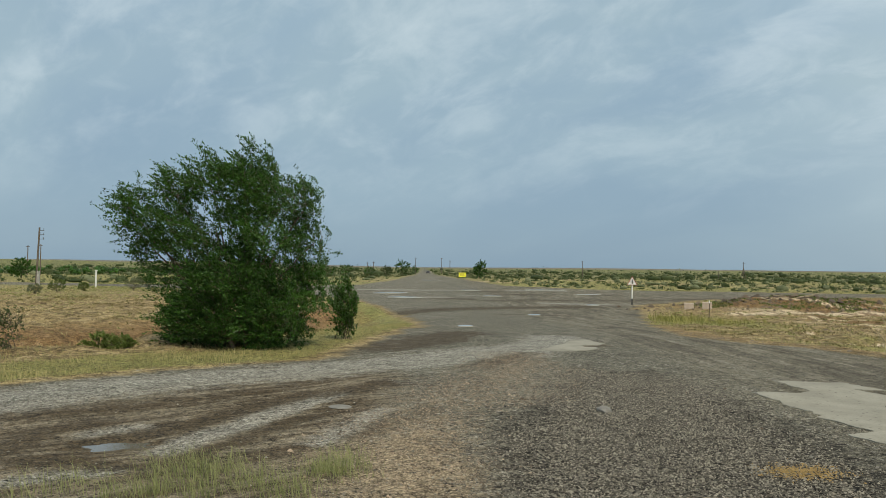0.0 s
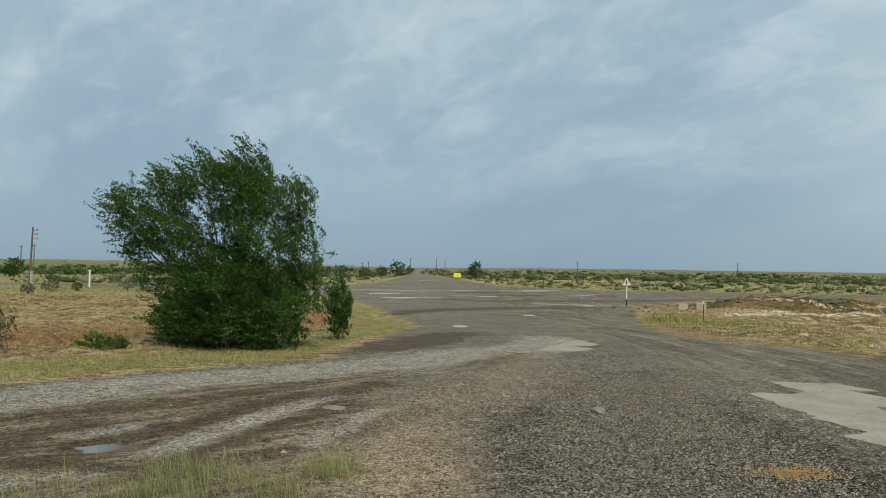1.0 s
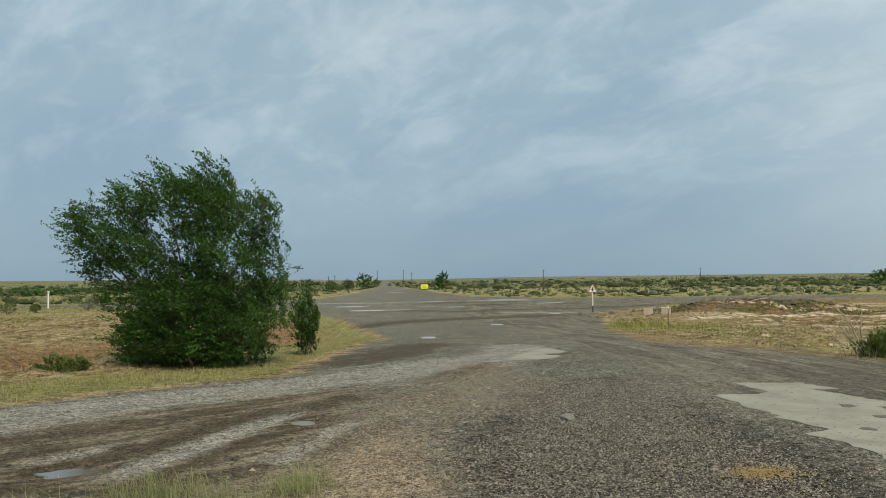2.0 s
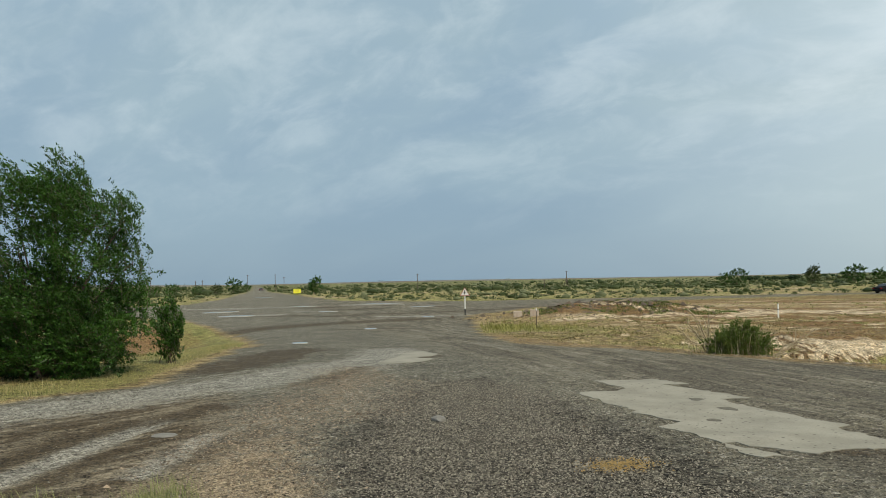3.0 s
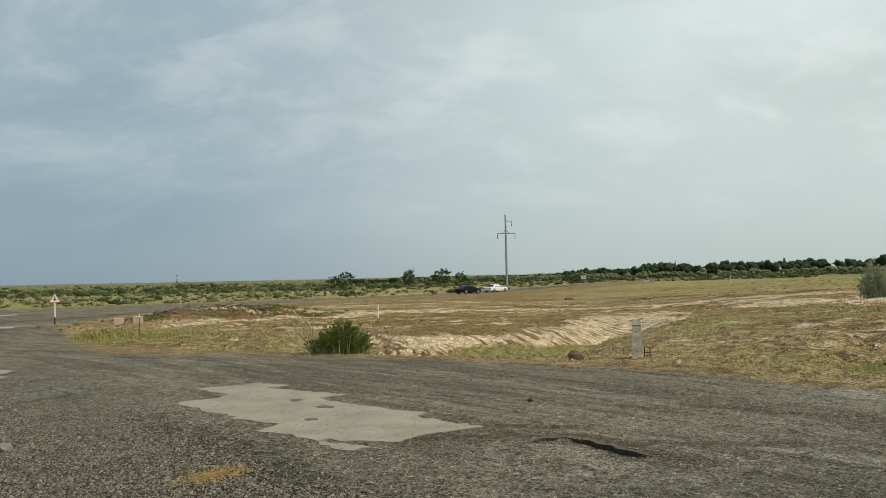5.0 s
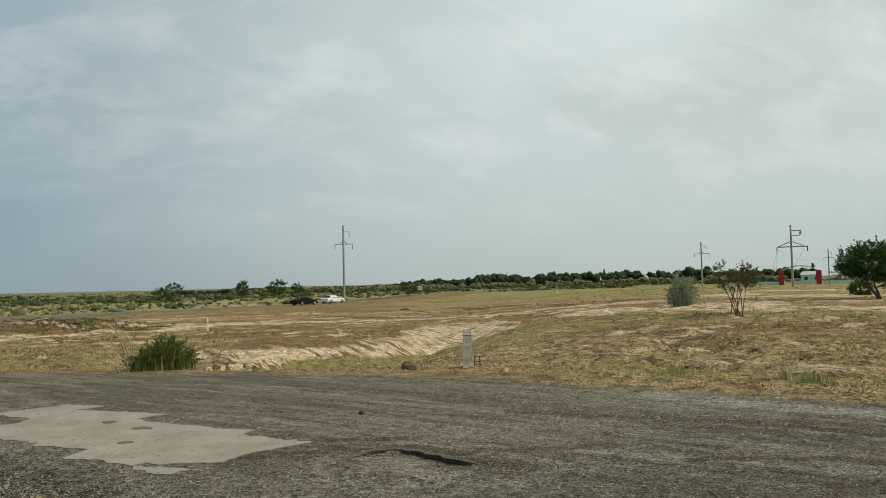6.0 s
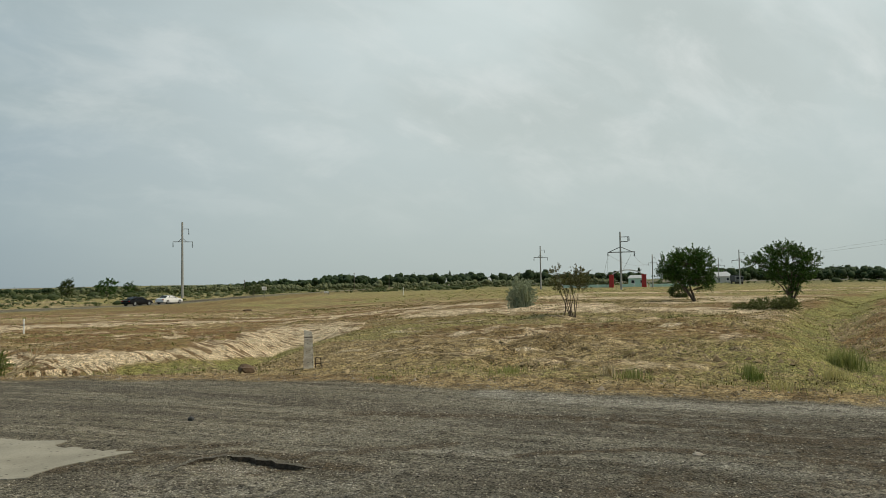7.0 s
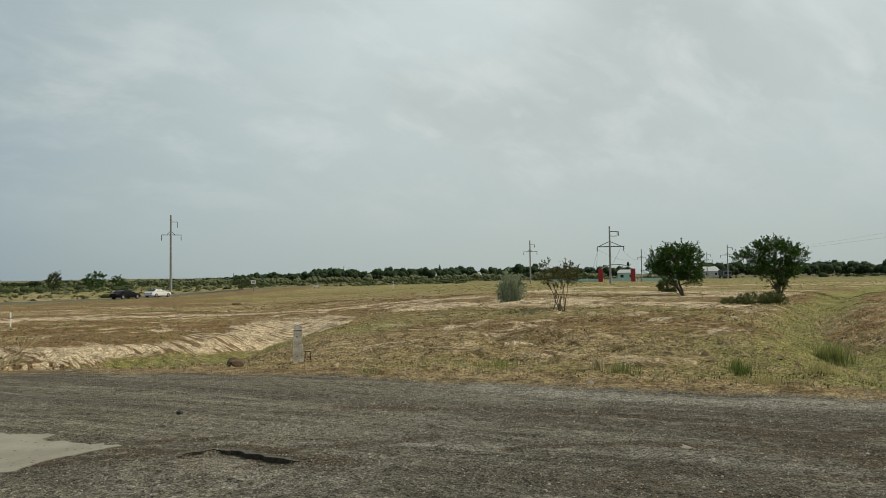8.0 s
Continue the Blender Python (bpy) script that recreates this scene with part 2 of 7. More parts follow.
def leaf(name, dark, light, shine=0.45, through_light=0.25):
    k = Nodes(name)
    patch = k.noise(0.9, 2, 0.5)
    f = k.m("ADD", k.m("MULTIPLY", k.island(), 0.7), k.m("MULTIPLY", k.ramp(patch, 0.3, 0.7), 0.3))
    c = k.mix(f, dark, light)
    p = k.n("ShaderNodeBsdfPrincipled", Base_Color=c, Roughness=shine, Specular_IOR_Level=0.22)
    t = k.n("ShaderNodeBsdfTranslucent", Color=k.mix(0.35, c, (0.22, 0.30, 0.05)))
    s = k.n("ShaderNodeMixShader")
    s.inputs[0].default_value = through_light
    k.nt.links.new(p.outputs[0], s.inputs[1])
    k.nt.links.new(t.outputs[0], s.inputs[2])
    o = k.n("ShaderNodeOutputMaterial")
    k.nt.links.new(s.outputs[0], o.inputs[0])
    return k.mat


def make_ground_material():
    k = Nodes("open_ground")
    p = k.pos()

    def attr(name):
        n = k.n("ShaderNodeAttribute")
        n.attribute_name = name
        sep = k.n("ShaderNodeSeparateColor")
        k.nt.links.new(n.outputs["Color"], sep.inputs[0])
        return (*sep.outputs, n.outputs["Alpha"])

    tan, dark, pale, wet_shade = attr("zone_a")        # tan dirt, dark loose gravel, pale gravel, wet mud with painted pothole shade
    sand, brown, grass, road = attr("zone_b")    # pale sand, red-brown soil, grassiness, trafficked surface
    scald, worn, mud, heath = attr("zone_c")     # streaked bare plain, eroded mound, muddy lane, far heath
    fine = k.noise(38, 4, 0.65, p)
    mid = k.noise(4.5, 6, 0.68, p)
    big = k.noise(0.5, 6, 0.62, p)
    every = k.noise(1.7, 12, 0.78, p)
    stones = k.n("ShaderNodeTexVoronoi", Scale=32.0, Vector=p)
    chip = k.n("ShaderNodeTexVoronoi", Scale=70.0, Vector=p)
    grit = k.n("ShaderNodeTexVoronoi", Scale=24.0, Vector=p)
    gv = k.n("ShaderNodeSeparateColor")
    k.nt.links.new(grit.outputs["Color"], gv.inputs[0])
    sv = k.n("ShaderNodeSeparateColor")
    k.nt.links.new(stones.outputs["Color"], sv.inputs[0])
    cv = k.n("ShaderNodeSeparateColor")
    k.nt.links.new(chip.outputs["Color"], cv.inputs[0])

    def spread(v, w, lo=0.2, hi=0.8):
        # break the border of a zone with noise
        return k.ramp(k.m("ADD", v, k.m("MULTIPLY", k.m("SUBTRACT", mid, 0.5), w)), lo, hi)

    soil = k.mix(k.ramp(big, 0.35, 0.65), (0.285, 0.208, 0.095), (0.372, 0.282, 0.140))
    soil = k.mix(k.m("MULTIPLY", k.ramp(every, 0.50, 0.60), 0.8), soil, (0.135, 0.090, 0.040))
    soil = k.mix(k.m("MULTIPLY", k.ramp(every, 0.46, 0.37), 0.65), soil, (0.36, 0.285, 0.17))
    clump = k.noise(2.2, 5, 0.62, k.n("ShaderNodeMapping", Vector=p, Scale=(0.8, 1.5, 1.0)).outputs[0])
    soil = k.mix(k.m("MULTIPLY", k.ramp(clump, 0.53, 0.60), 0.75), soil, (0.125, 0.088, 0.040))
    soil = k.mix(k.m("MULTIPLY", k.ramp(clump, 0.45, 0.39), 0.55), soil, (0.44, 0.345, 0.20))
    brown_c = k.mix(k.ramp(mid, 0.35, 0.65), (0.158, 0.090, 0.038), (0.275, 0.174, 0.078))
    sand_c = k.mix(k.ramp(mid, 0.40, 0.66), (0.68, 0.560, 0.390), (0.47, 0.355, 0.215))
    # rills are dark brown lines down the bank, in colour alone
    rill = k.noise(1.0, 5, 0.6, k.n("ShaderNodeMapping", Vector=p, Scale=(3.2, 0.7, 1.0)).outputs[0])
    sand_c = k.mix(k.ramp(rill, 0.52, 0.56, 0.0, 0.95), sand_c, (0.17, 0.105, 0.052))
    grass_c = k.mix(k.ramp(fine, 0.35, 0.65), (0.175, 0.165, 0.050), (0.345, 0.310, 0.115))
    grass_c = k.mix(k.ramp(big, 0.45, 0.65), grass_c, (0.205, 0.205, 0.070))
    px_, py_, _ = k.n("ShaderNodeSeparateXYZ", Vector=p).outputs

    def drawn(ax, ay, lx, bx, by, ly, detail, rough_):
        """Noise drawn out along one bearing."""
        u = k.m("ADD", k.m("MULTIPLY", px_, ax * lx), k.m("MULTIPLY", py_, ay * lx))
        v = k.m("ADD", k.m("MULTIPLY", px_, bx * ly), k.m("MULTIPLY", py_, by * ly))
        return k.noise(1.0, detail, rough_, k.n("ShaderNodeCombineXYZ", X=u, Y=v).outputs[0])
    streaks = drawn(0.78, -0.62, 0.09, 0.62, 0.78, 0.55, 7, 0.62)
    scalds = drawn(0.41, -0.91, 0.30, 0.91, 0.41, 1.1, 5, 0.6)
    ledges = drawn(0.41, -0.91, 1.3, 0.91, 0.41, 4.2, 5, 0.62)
    col = k.mix(spread(brown, 1.2), soil, brown_c)
    # ledge tone follows the bump: darker where it sinks, paler where it rises
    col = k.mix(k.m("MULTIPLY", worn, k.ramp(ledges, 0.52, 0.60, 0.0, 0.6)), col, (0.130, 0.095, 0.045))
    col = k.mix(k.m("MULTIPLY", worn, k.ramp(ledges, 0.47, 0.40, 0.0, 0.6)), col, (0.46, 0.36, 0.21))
    col = k.mix(k.m("MULTIPLY", worn, k.ramp(scalds, 0.615, 0.65, 0.0, 0.95)), col, (0.60, 0.51, 0.36))
    col = k.mix(k.m("MULTIPLY", scald, k.ramp(streaks, 0.50, 0.40, 0.0, 0.9)), col, (0.200, 0.112, 0.048))
    col = k.mix(k.m("MULTIPLY", scald, k.ramp(streaks, 0.555, 0.60, 0.0, 1.0)), col, (0.63, 0.505, 0.335))
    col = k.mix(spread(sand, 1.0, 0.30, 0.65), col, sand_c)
    col = k.mix(spread(grass, 1.5), col, grass_c)
    col = k.mix(k.m("MULTIPLY", heath, 0.85), col, (0.098, 0.108, 0.046))
    asphalt = k.mix(k.ramp(big, 0.3, 0.7), (0.120, 0.110, 0.080), (0.174, 0.162, 0.122))
    asphalt = k.mix(k.m("MULTIPLY", k.ramp(mid, 0.50, 0.68), 0.55), asphalt, (0.115, 0.101, 0.072))
    asphalt = k.mix(k.m("MULTIPLY", k.ramp(cv.outputs[0], 0.55, 0.95), 0.75), asphalt, (0.31, 0.290, 0.235))
    asphalt = k.mix(k.m("MULTIPLY", k.ramp(cv.outputs[1], 0.55, 0.95), 0.78), asphalt, (0.035, 0.031, 0.025))
    asphalt = k.mix(k.m("MULTIPLY", k.ramp(gv.outputs[0], 0.88, 0.95), 0.45), asphalt, (0.40, 0.375, 0.33))
    asphalt = k.mix(k.m("MULTIPLY", k.ramp(gv.outputs[1], 0.86, 0.93), 0.5), asphalt, (0.045, 0.040, 0.032))
    # wear along the lane that runs south to north
    sx = k.n("ShaderNodeSeparateXYZ", Vector=p).outputs[0]
    lane = k.ramp(sx, 3.6, 5.5)
    sy = k.n("ShaderNodeSeparateXYZ", Vector=p).outputs[1]
    asphalt = k.mix(k.m("MULTIPLY", lane, k.ramp(sy, 5.5, 1.5, 0.12, 0.5)), asphalt, (0.076, 0.070, 0.055))
    asphalt = k.mix(k.m("MULTIPLY", lane, k.ramp(sy, 2.5, 5.5, 0.0, 0.35)), asphalt, (0.190, 0.160, 0.108))
    along = k.n("ShaderNodeMapping", Vector=p, Scale=(5.0, 0.45, 1.0)).outputs[0]
    streak = k.noise(1.0, 4, 0.52, along)
    asphalt = k.mix(k.m("MULTIPLY", lane, k.ramp(streak, 0.54, 0.64, 0.0, 0.62)), asphalt, (0.060, 0.050, 0.034))
    asphalt = k.mix(k.m("MULTIPLY", lane, k.ramp(streak, 0.48, 0.36, 0.0, 0.5)), asphalt, (0.28, 0.252, 0.200))
    wide = k.noise(1.0, 4, 0.6, k.n("ShaderNodeMapping", Vector=p, Scale=(1.3, 0.13, 1.0)).outputs[0])
    asphalt = k.mix(k.m("MULTIPLY", lane, k.ramp(wide, 0.50, 0.60, 0.0, 0.7)), asphalt, (0.100, 0.088, 0.067))
    asphalt = k.mix(k.m("MULTIPLY", lane, k.ramp(wide, 0.47, 0.38, 0.0, 0.5)), asphalt, (0.21, 0.195, 0.155))
    # and along the lane that bends away to the south-west
    u = k.m("ADD", k.m("MULTIPLY", sx, 0.77 * 0.45), k.m("MULTIPLY", sy, 0.64 * 0.45))
    v = k.m("ADD", k.m("MULTIPLY", sx, -0.64 * 4.5), k.m("MULTIPLY", sy, 0.77 * 4.5))
    bend = k.noise(1.0, 5, 0.58, k.n("ShaderNodeCombineXYZ", X=u, Y=v).outputs[0])
    west = k.ramp(sx, 0.8, -1.2)
    asphalt = k.mix(k.m("MULTIPLY", west, k.ramp(bend, 0.51, 0.66, 0.0, 0.5)), asphalt, (0.085, 0.062, 0.036))
    asphalt = k.mix(k.m("MULTIPLY", west, k.ramp(bend, 0.48, 0.34, 0.0, 0.5)), asphalt, (0.37, 0.35, 0.29))
    crack = k.n("ShaderNodeTexVoronoi", Scale=4.5, Vector=k.mix(0.10, p, k.noise(2.5, 4, 0.6, p, "Color")))
    crack.feature = "DISTANCE_TO_EDGE"
    line = k.m("MULTIPLY", k.ramp(crack.outputs["Distance"], 0.03, 0.006), k.m("MULTIPLY", lane, k.m("MULTIPLY", k.ramp(mid, 0.40, 0.50), k.m("MULTIPLY", k.ramp(sy, 1.0, 0.2), k.ramp(sx, 9.2, 8.6)))))
    asphalt = k.mix(k.m("MULTIPLY", line, 0.6), asphalt, (0.022, 0.018, 0.013))
    asphalt = k.mix(k.m("MULTIPLY", spread(mud, 1.1), 0.8), asphalt, k.mix(k.ramp(bend, 0.38, 0.62), (0.200, 0.162, 0.108), (0.085, 0.060, 0.034)))
    tan_c = k.mix(k.ramp(fine, 0.35, 0.65), (0.170, 0.132, 0.082), (0.350, 0.278, 0.188))
    # dark gravel bed, darkened further to paint shade into the gaps between stones
    dark_c = k.mix(k.ramp(sv.outputs[0], 0.1, 0.95), (0.014, 0.012, 0.009), (0.120, 0.109, 0.083))
    pale_c = k.mix(cv.outputs[0], (0.150, 0.143, 0.117), (0.470, 0.450, 0.390))
    wet_shade_c = k.mix(k.ramp(fine, 0.35, 0.65), (0.032, 0.022, 0.010), (0.095, 0.066, 0.034))
    way = k.mix(spread(tan, 1.7), asphalt, tan_c)
    way = k.mix(k.m("MULTIPLY", spread(pale, 1.6), 0.66), way, pale_c)
    way = k.mix(spread(dark, 1.7), way, dark_c)
    way = k.mix(k.m("MULTIPLY", spread(wet_shade, 2.0), 0.8), way, wet_shade_c)
    col = k.mix(spread(road, 0.8), col, way)
    # wear and dirt at every size
    col = k.mix(k.m("MULTIPLY", k.ramp(every, 0.46, 0.70, 0.0, 0.66), k.m("SUBTRACT", 1.0, k.m("MULTIPLY", road, 0.6))), col, (0.055, 0.043, 0.026))
    col = k.mix(k.m("MULTIPLY", k.ramp(every, 0.47, 0.30, 0.0, 0.38), k.m("SUBTRACT", 1.0, k.m("MULTIPLY", road, 0.75))), col, (0.44, 0.36, 0.24))
    # loose grains of several sizes
    clod = k.n("ShaderNodeTexVoronoi", Scale=8.0, Vector=p)
    lump = k.n("ShaderNodeTexVoronoi", Scale=2.6, Vector=p)
    loose = k.m("ADD", 0.95, k.m("MULTIPLY", k.m("MAXIMUM", dark, k.m("SUBTRACT", 0.9, road)), 0.25))
    total = 1.0
    for node, share in ((chip, 1.1), (grit, 0.85), (clod, 0.28), (lump, 0.14)):
        one = k.n("ShaderNodeSeparateColor", Color=node.outputs["Color"]).outputs[2]
        total = k.m("ADD", total, k.m("MULTIPLY", k.m("MULTIPLY", k.m("SUBTRACT", one, 0.5), share), loose))
    col = k.mix(1.0, col, k.n("ShaderNodeCombineColor", Red=total, Green=total, Blue=total).outputs[0], "MULTIPLY")
    h = k.m("ADD", k.m("MULTIPLY", fine, 0.5), k.m("MULTIPLY", k.m("SUBTRACT", 1.0, stones.outputs["Distance"]), 0.6))
    h = k.m("ADD", h, k.m("MULTIPLY", every, k.m("SUBTRACT", 3.4, k.m("MULTIPLY", road, 2.2))))
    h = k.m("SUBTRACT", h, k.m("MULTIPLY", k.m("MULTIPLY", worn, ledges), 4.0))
    rough = k.m("SUBTRACT", 0.95, k.m("MULTIPLY", spread(wet_shade, 0.5), 0.15))
    return k.done(Base_Color=col, Roughness=rough, Specular_IOR_Level=0.18, Normal=k.bump(h, 0.9, 0.05))


GROUND = make_ground_material()


def make_patch_material():
    k = Nodes("worn_patch")
    p = k.pos()
    a, b = k.noise(1.6, 6, 0.6, p), k.noise(40, 3, 0.6, p)
    c = k.mix(k.ramp(a, 0.35, 0.65), (0.235, 0.220, 0.178), (0.300, 0.282, 0.230))
    c = k.mix(k.m("MULTIPLY", k.ramp(b, 0.45, 0.7), 0.35), c, (0.17, 0.155, 0.12))
    grain = k.n("ShaderNodeTexVoronoi", Scale=15.0, Vector=p)
    g = k.n("ShaderNodeSeparateColor", Color=grain.outputs["Color"]).outputs[0]
    spot = k.m("MULTIPLY", k.ramp(grain.outputs["Distance"], 0.30, 0.18), k.ramp(g, 0.74, 0.8))
    c = k.mix(k.m("MULTIPLY", spot, 0.7), c, (0.07, 0.062, 0.05))
    return k.done(Base_Color=c, Roughness=0.95, Specular_IOR_Level=0.2, Normal=k.bump(b, 0.4, 0.008))


PATCH = make_patch_material()
BARK = plain("bark", (0.115, 0.085, 0.060), 0.9, vary=0.45, size=9, bump=0.8)
ELM = leaf("elm_leaf", (0.004, 0.020, 0.003), (0.066, 0.160, 0.022), 0.42, 0.15)
SCRUB = leaf("scrub_leaf", (0.024, 0.040, 0.014), (0.084, 0.106, 0.042), 0.8, 0.25)
SILVER = leaf("silver_leaf", (0.230, 0.270, 0.185), (0.400, 0.440, 0.330), 0.8, 0.3)
OLIVE = leaf("olive_leaf", (0.075, 0.085, 0.030), (0.175, 0.185, 0.075), 0.8, 0.2)
RUSSET_LEAF = leaf("russet_leaf", (0.070, 0.060, 0.028), (0.150, 0.135, 0.060), 0.8, 0.25)
FAR_LEAF = leaf("grove_leaf", (0.012, 0.026, 0.010), (0.036, 0.060, 0.021), 0.8, 0.08)
REED = leaf("reed_leaf", (0.050, 0.085, 0.016), (0.160, 0.200, 0.050), 0.6, 0.3)
DRY = leaf("dry_grass", (0.350, 0.295, 0.130), (0.540, 0.465, 0.235), 0.9, 0.4)
GREEN_GRASS = leaf("green_grass", (0.165, 0.182, 0.065), (0.350, 0.345, 0.145), 0.9, 0.4)
STRAW = leaf("straw", (0.36, 0.29, 0.18), (0.58, 0.49, 0.34), 0.8, 0.1)
CONCRETE = plain("weathered_concrete", (0.36, 0.345, 0.31), 0.9, vary=0.3, size=5, bump=0.5)
WHITE = plain("white_paint", (0.74, 0.73, 0.70), 0.6, vary=0.12, size=4)
SILVER_SCRUB = leaf("wormwood_leaf", (0.095, 0.112, 0.056), (0.180, 0.195, 0.105), 0.8, 0.1)
BLACK = plain("black_paint", (0.02, 0.02, 0.02), 0.5)
RED = plain("red_paint", (0.40, 0.025, 0.025), 0.55, vary=0.2)
FADED_RED = plain("faded_red_paint", (0.44, 0.13, 0.11), 0.6, vary=0.25)
YELLOW = plain("yellow_board", (0.85, 0.80, 0.05), 0.5, vary=0.1)
STEEL = plain("dark_steel", (0.16, 0.165, 0.165), 0.5, 0.6)
WOOD = plain("weathered_wood", (0.13, 0.105, 0.08), 0.9, vary=0.4, size=6)
DULL = plain("faded_print", (0.35, 0.30, 0.05), 0.6)
RUST = plain("rusty_iron", (0.07, 0.045, 0.03), 0.85, vary=0.4)


def stone_material(name, lo, hi):
    k = Nodes(name)
    c = k.mix(k.m("POWER", k.island(), 1.5), lo, hi)
    c = k.mix(k.m("MULTIPLY", k.ramp(k.noise(60, 3), 0.45, 0.65), 0.4), c, (0.16, 0.13, 0.10))
    return k.done(Base_Color=c, Roughness=0.9)


STONE_DARK = stone_material("loose_stone", (0.016, 0.014, 0.011), (0.33, 0.30, 0.235))
STONE_TAN = stone_material("dusty_stone", (0.11, 0.085, 0.06), (0.36, 0.31, 0.25))


# ---------------------------------------------------------------- mesh helpers
def mesh_from(name, verts, faces, material, smooth=False):
    """A mesh from arrays: faces is an (n, k) array of vertex numbers."""
    verts, faces = np.asarray(verts, np.float32), np.asarray(faces, np.int32)
    me = bpy.data.meshes.new(name)
    me.vertices.add(len(verts))
    me.vertices.foreach_set("co", verts.ravel())
    k = faces.shape[1]
    me.loops.add(faces.size)
    me.loops.foreach_set("vertex_index", faces.ravel())
    me.polygons.add(len(faces))
    me.polygons.foreach_set("loop_start", np.arange(len(faces), dtype=np.int32) * k)
    if smooth:
        me.polygons.foreach_set("use_smooth", np.ones(len(faces), bool))
    me.materials.append(material)
    me.update(calc_edges=True)
    return me


def put(ob, parent=None, m=None):
    if parent is not None:
        ob.parent = parent
    if m is not None:
        ob.matrix_basis = m
    return ob


def part(name, bm, material, parent, label="", smooth=False):
    """Links a bmesh as one mesh object under a thing or a part."""
    me = bpy.data.meshes.new(name)
    if smooth:
        for f in bm.faces:
            f.smooth = True
    bm.to_mesh(me)
    bm.free()
    me.materials.append(material)
    ob = new(name, me)
    ob.parent = parent
    return tagged(ob, label)


def array_part(name, data, material, parent=None, label="", smooth=False):
    ob = new(name, mesh_from(name, data[0], data[1], material, smooth))
    ob.parent = parent
    return tagged(ob, label)


def thing(name, x, y, z, label, category, group="", rz=0.0, kind=""):
    ob = new(name)
    ob.empty_display_size = 0.2
    ob.matrix_basis = pose(x, y, z, 0, 0, rz)
    return tagged(ob, label, category, group, kind)


def box(bm, x0, y0, z0, x1, y1, z1, bevel=0.0):
    r = bmesh.ops.create_cube(bm, size=1.0, matrix=Matrix.Translation(((x0 + x1) / 2, (y0 + y1) / 2, (z0 + z1) / 2)) @ Matrix.Diagonal((x1 - x0, y1 - y0, z1 - z0, 1)))
    if bevel:
        es = list({e for v in r["verts"] for e in v.link_edges})
        bmesh.ops.bevel(bm, geom=es, offset=bevel, segments=2, affect="EDGES", profile=0.6)
    return bm


def boxed(x0, y0, z0, x1, y1, z1, bevel=0.0):
    return box(bmesh.new(), x0, y0, z0, x1, y1, z1, bevel)


def rod(bm, a, b, r0, r1, sides=8):
    """A tapered rod from a to b."""
    a, b = Vector(a), Vector(b)
    way = b - a
    m = Matrix.Translation((a + b) / 2) @ way.to_track_quat("Z", "Y").to_matrix().to_4x4()
    bmesh.ops.create_cone(bm, cap_ends=True, segments=sides, radius1=r0, radius2=r1, depth=way.length, matrix=m)
    return bm


def tubes(segments, sides=5):
    """Tapered tubes for limbs: rows of (a, b, r0, r1), as arrays."""
    vs, fs = [], []
    ang = np.linspace(0, 2 * np.pi, sides, endpoint=False)
    for a, b, r0, r1 in segments:
        a, b = np.asarray(a, float), np.asarray(b, float)
        w = b - a
        w /= max(np.linalg.norm(w), 1e-6)
        u = np.cross(w, (0.31, 0.82, 0.47))
        u /= np.linalg.norm(u)
        v = np.cross(w, u)
        ring = np.cos(ang)[:, None] * u + np.sin(ang)[:, None] * v
        k = len(vs) * sides
        vs.append(a + ring * r0)
        vs.append(b + ring * r1)
        for i in range(sides):
            j = (i + 1) % sides
            fs.append((k + i, k + j, k + sides + j, k + sides + i))
    return np.concatenate(vs), np.array(fs)


def leaf_cards(rng, base, way, length, width):
    """Leaves as folded rhombs: base points, directions, lengths and widths, as arrays."""
    n = len(base)
    way = way / np.maximum(np.linalg.norm(way, axis=1, keepdims=True), 1e-6)
    side = np.cross(way, rng.normal(size=(n, 3)))
    side /= np.maximum(np.linalg.norm(side, axis=1, keepdims=True), 1e-6)
    nor = np.cross(way, side)
    L, W = np.reshape(length, (-1, 1)), np.reshape(width, (-1, 1))
    mid = base + way * L * 0.45
    a, b = mid + side * W / 2 + nor * W * 0.18, mid - side * W / 2 + nor * W * 0.18
    tip = base + way * L + nor * L * 0.08
    v = np.stack([base, a, tip, b], 1).reshape(-1, 3)
    i = np.arange(n)[:, None] * 4
    f = np.concatenate([i + [[0, 1, 2]], i + [[0, 2, 3]]], 1).reshape(-1, 3)
    return v, f


def blades(rng, xy, height, lean=0.35, width=0.008, zs=None):
    """Grass blades of two bent pieces standing on the ground."""
    n = len(xy)
    z = ground_z(xy[:, 0], xy[:, 1]) if zs is None else zs
    b = np.column_stack([xy, z - 0.01])
    a = rng.uniform(0, 2 * np.pi, n)
    d = np.column_stack([np.cos(a), np.sin(a), np.zeros(n)])
    d[:, 0] -= 0.35                       # the wind blows to the west
    s = np.column_stack([-np.sin(a), np.cos(a), np.zeros(n)]) * np.reshape(width, (-1, 1)) / 2
    h = np.reshape(height, (-1, 1))
    upv = np.array([0, 0, 1.0])
    ln = rng.uniform(0.2, 1.0, (n, 1)) * lean
    p1 = b + upv * h * 0.55 + d * h * ln * 0.35
    p2 = b + upv * h * (1 - ln * 0.25) + d * h * ln
    v = np.stack([b - s, b + s, p1 + s * 0.8, p1 - s * 0.8, p2], 1).reshape(-1, 3)
    i = np.arange(n)[:, None] * 5
    f = np.concatenate([i + [[0, 1, 2]], i + [[0, 2, 3]], i + [[3, 2, 4]]], 1).reshape(-1, 3)
    return v, f


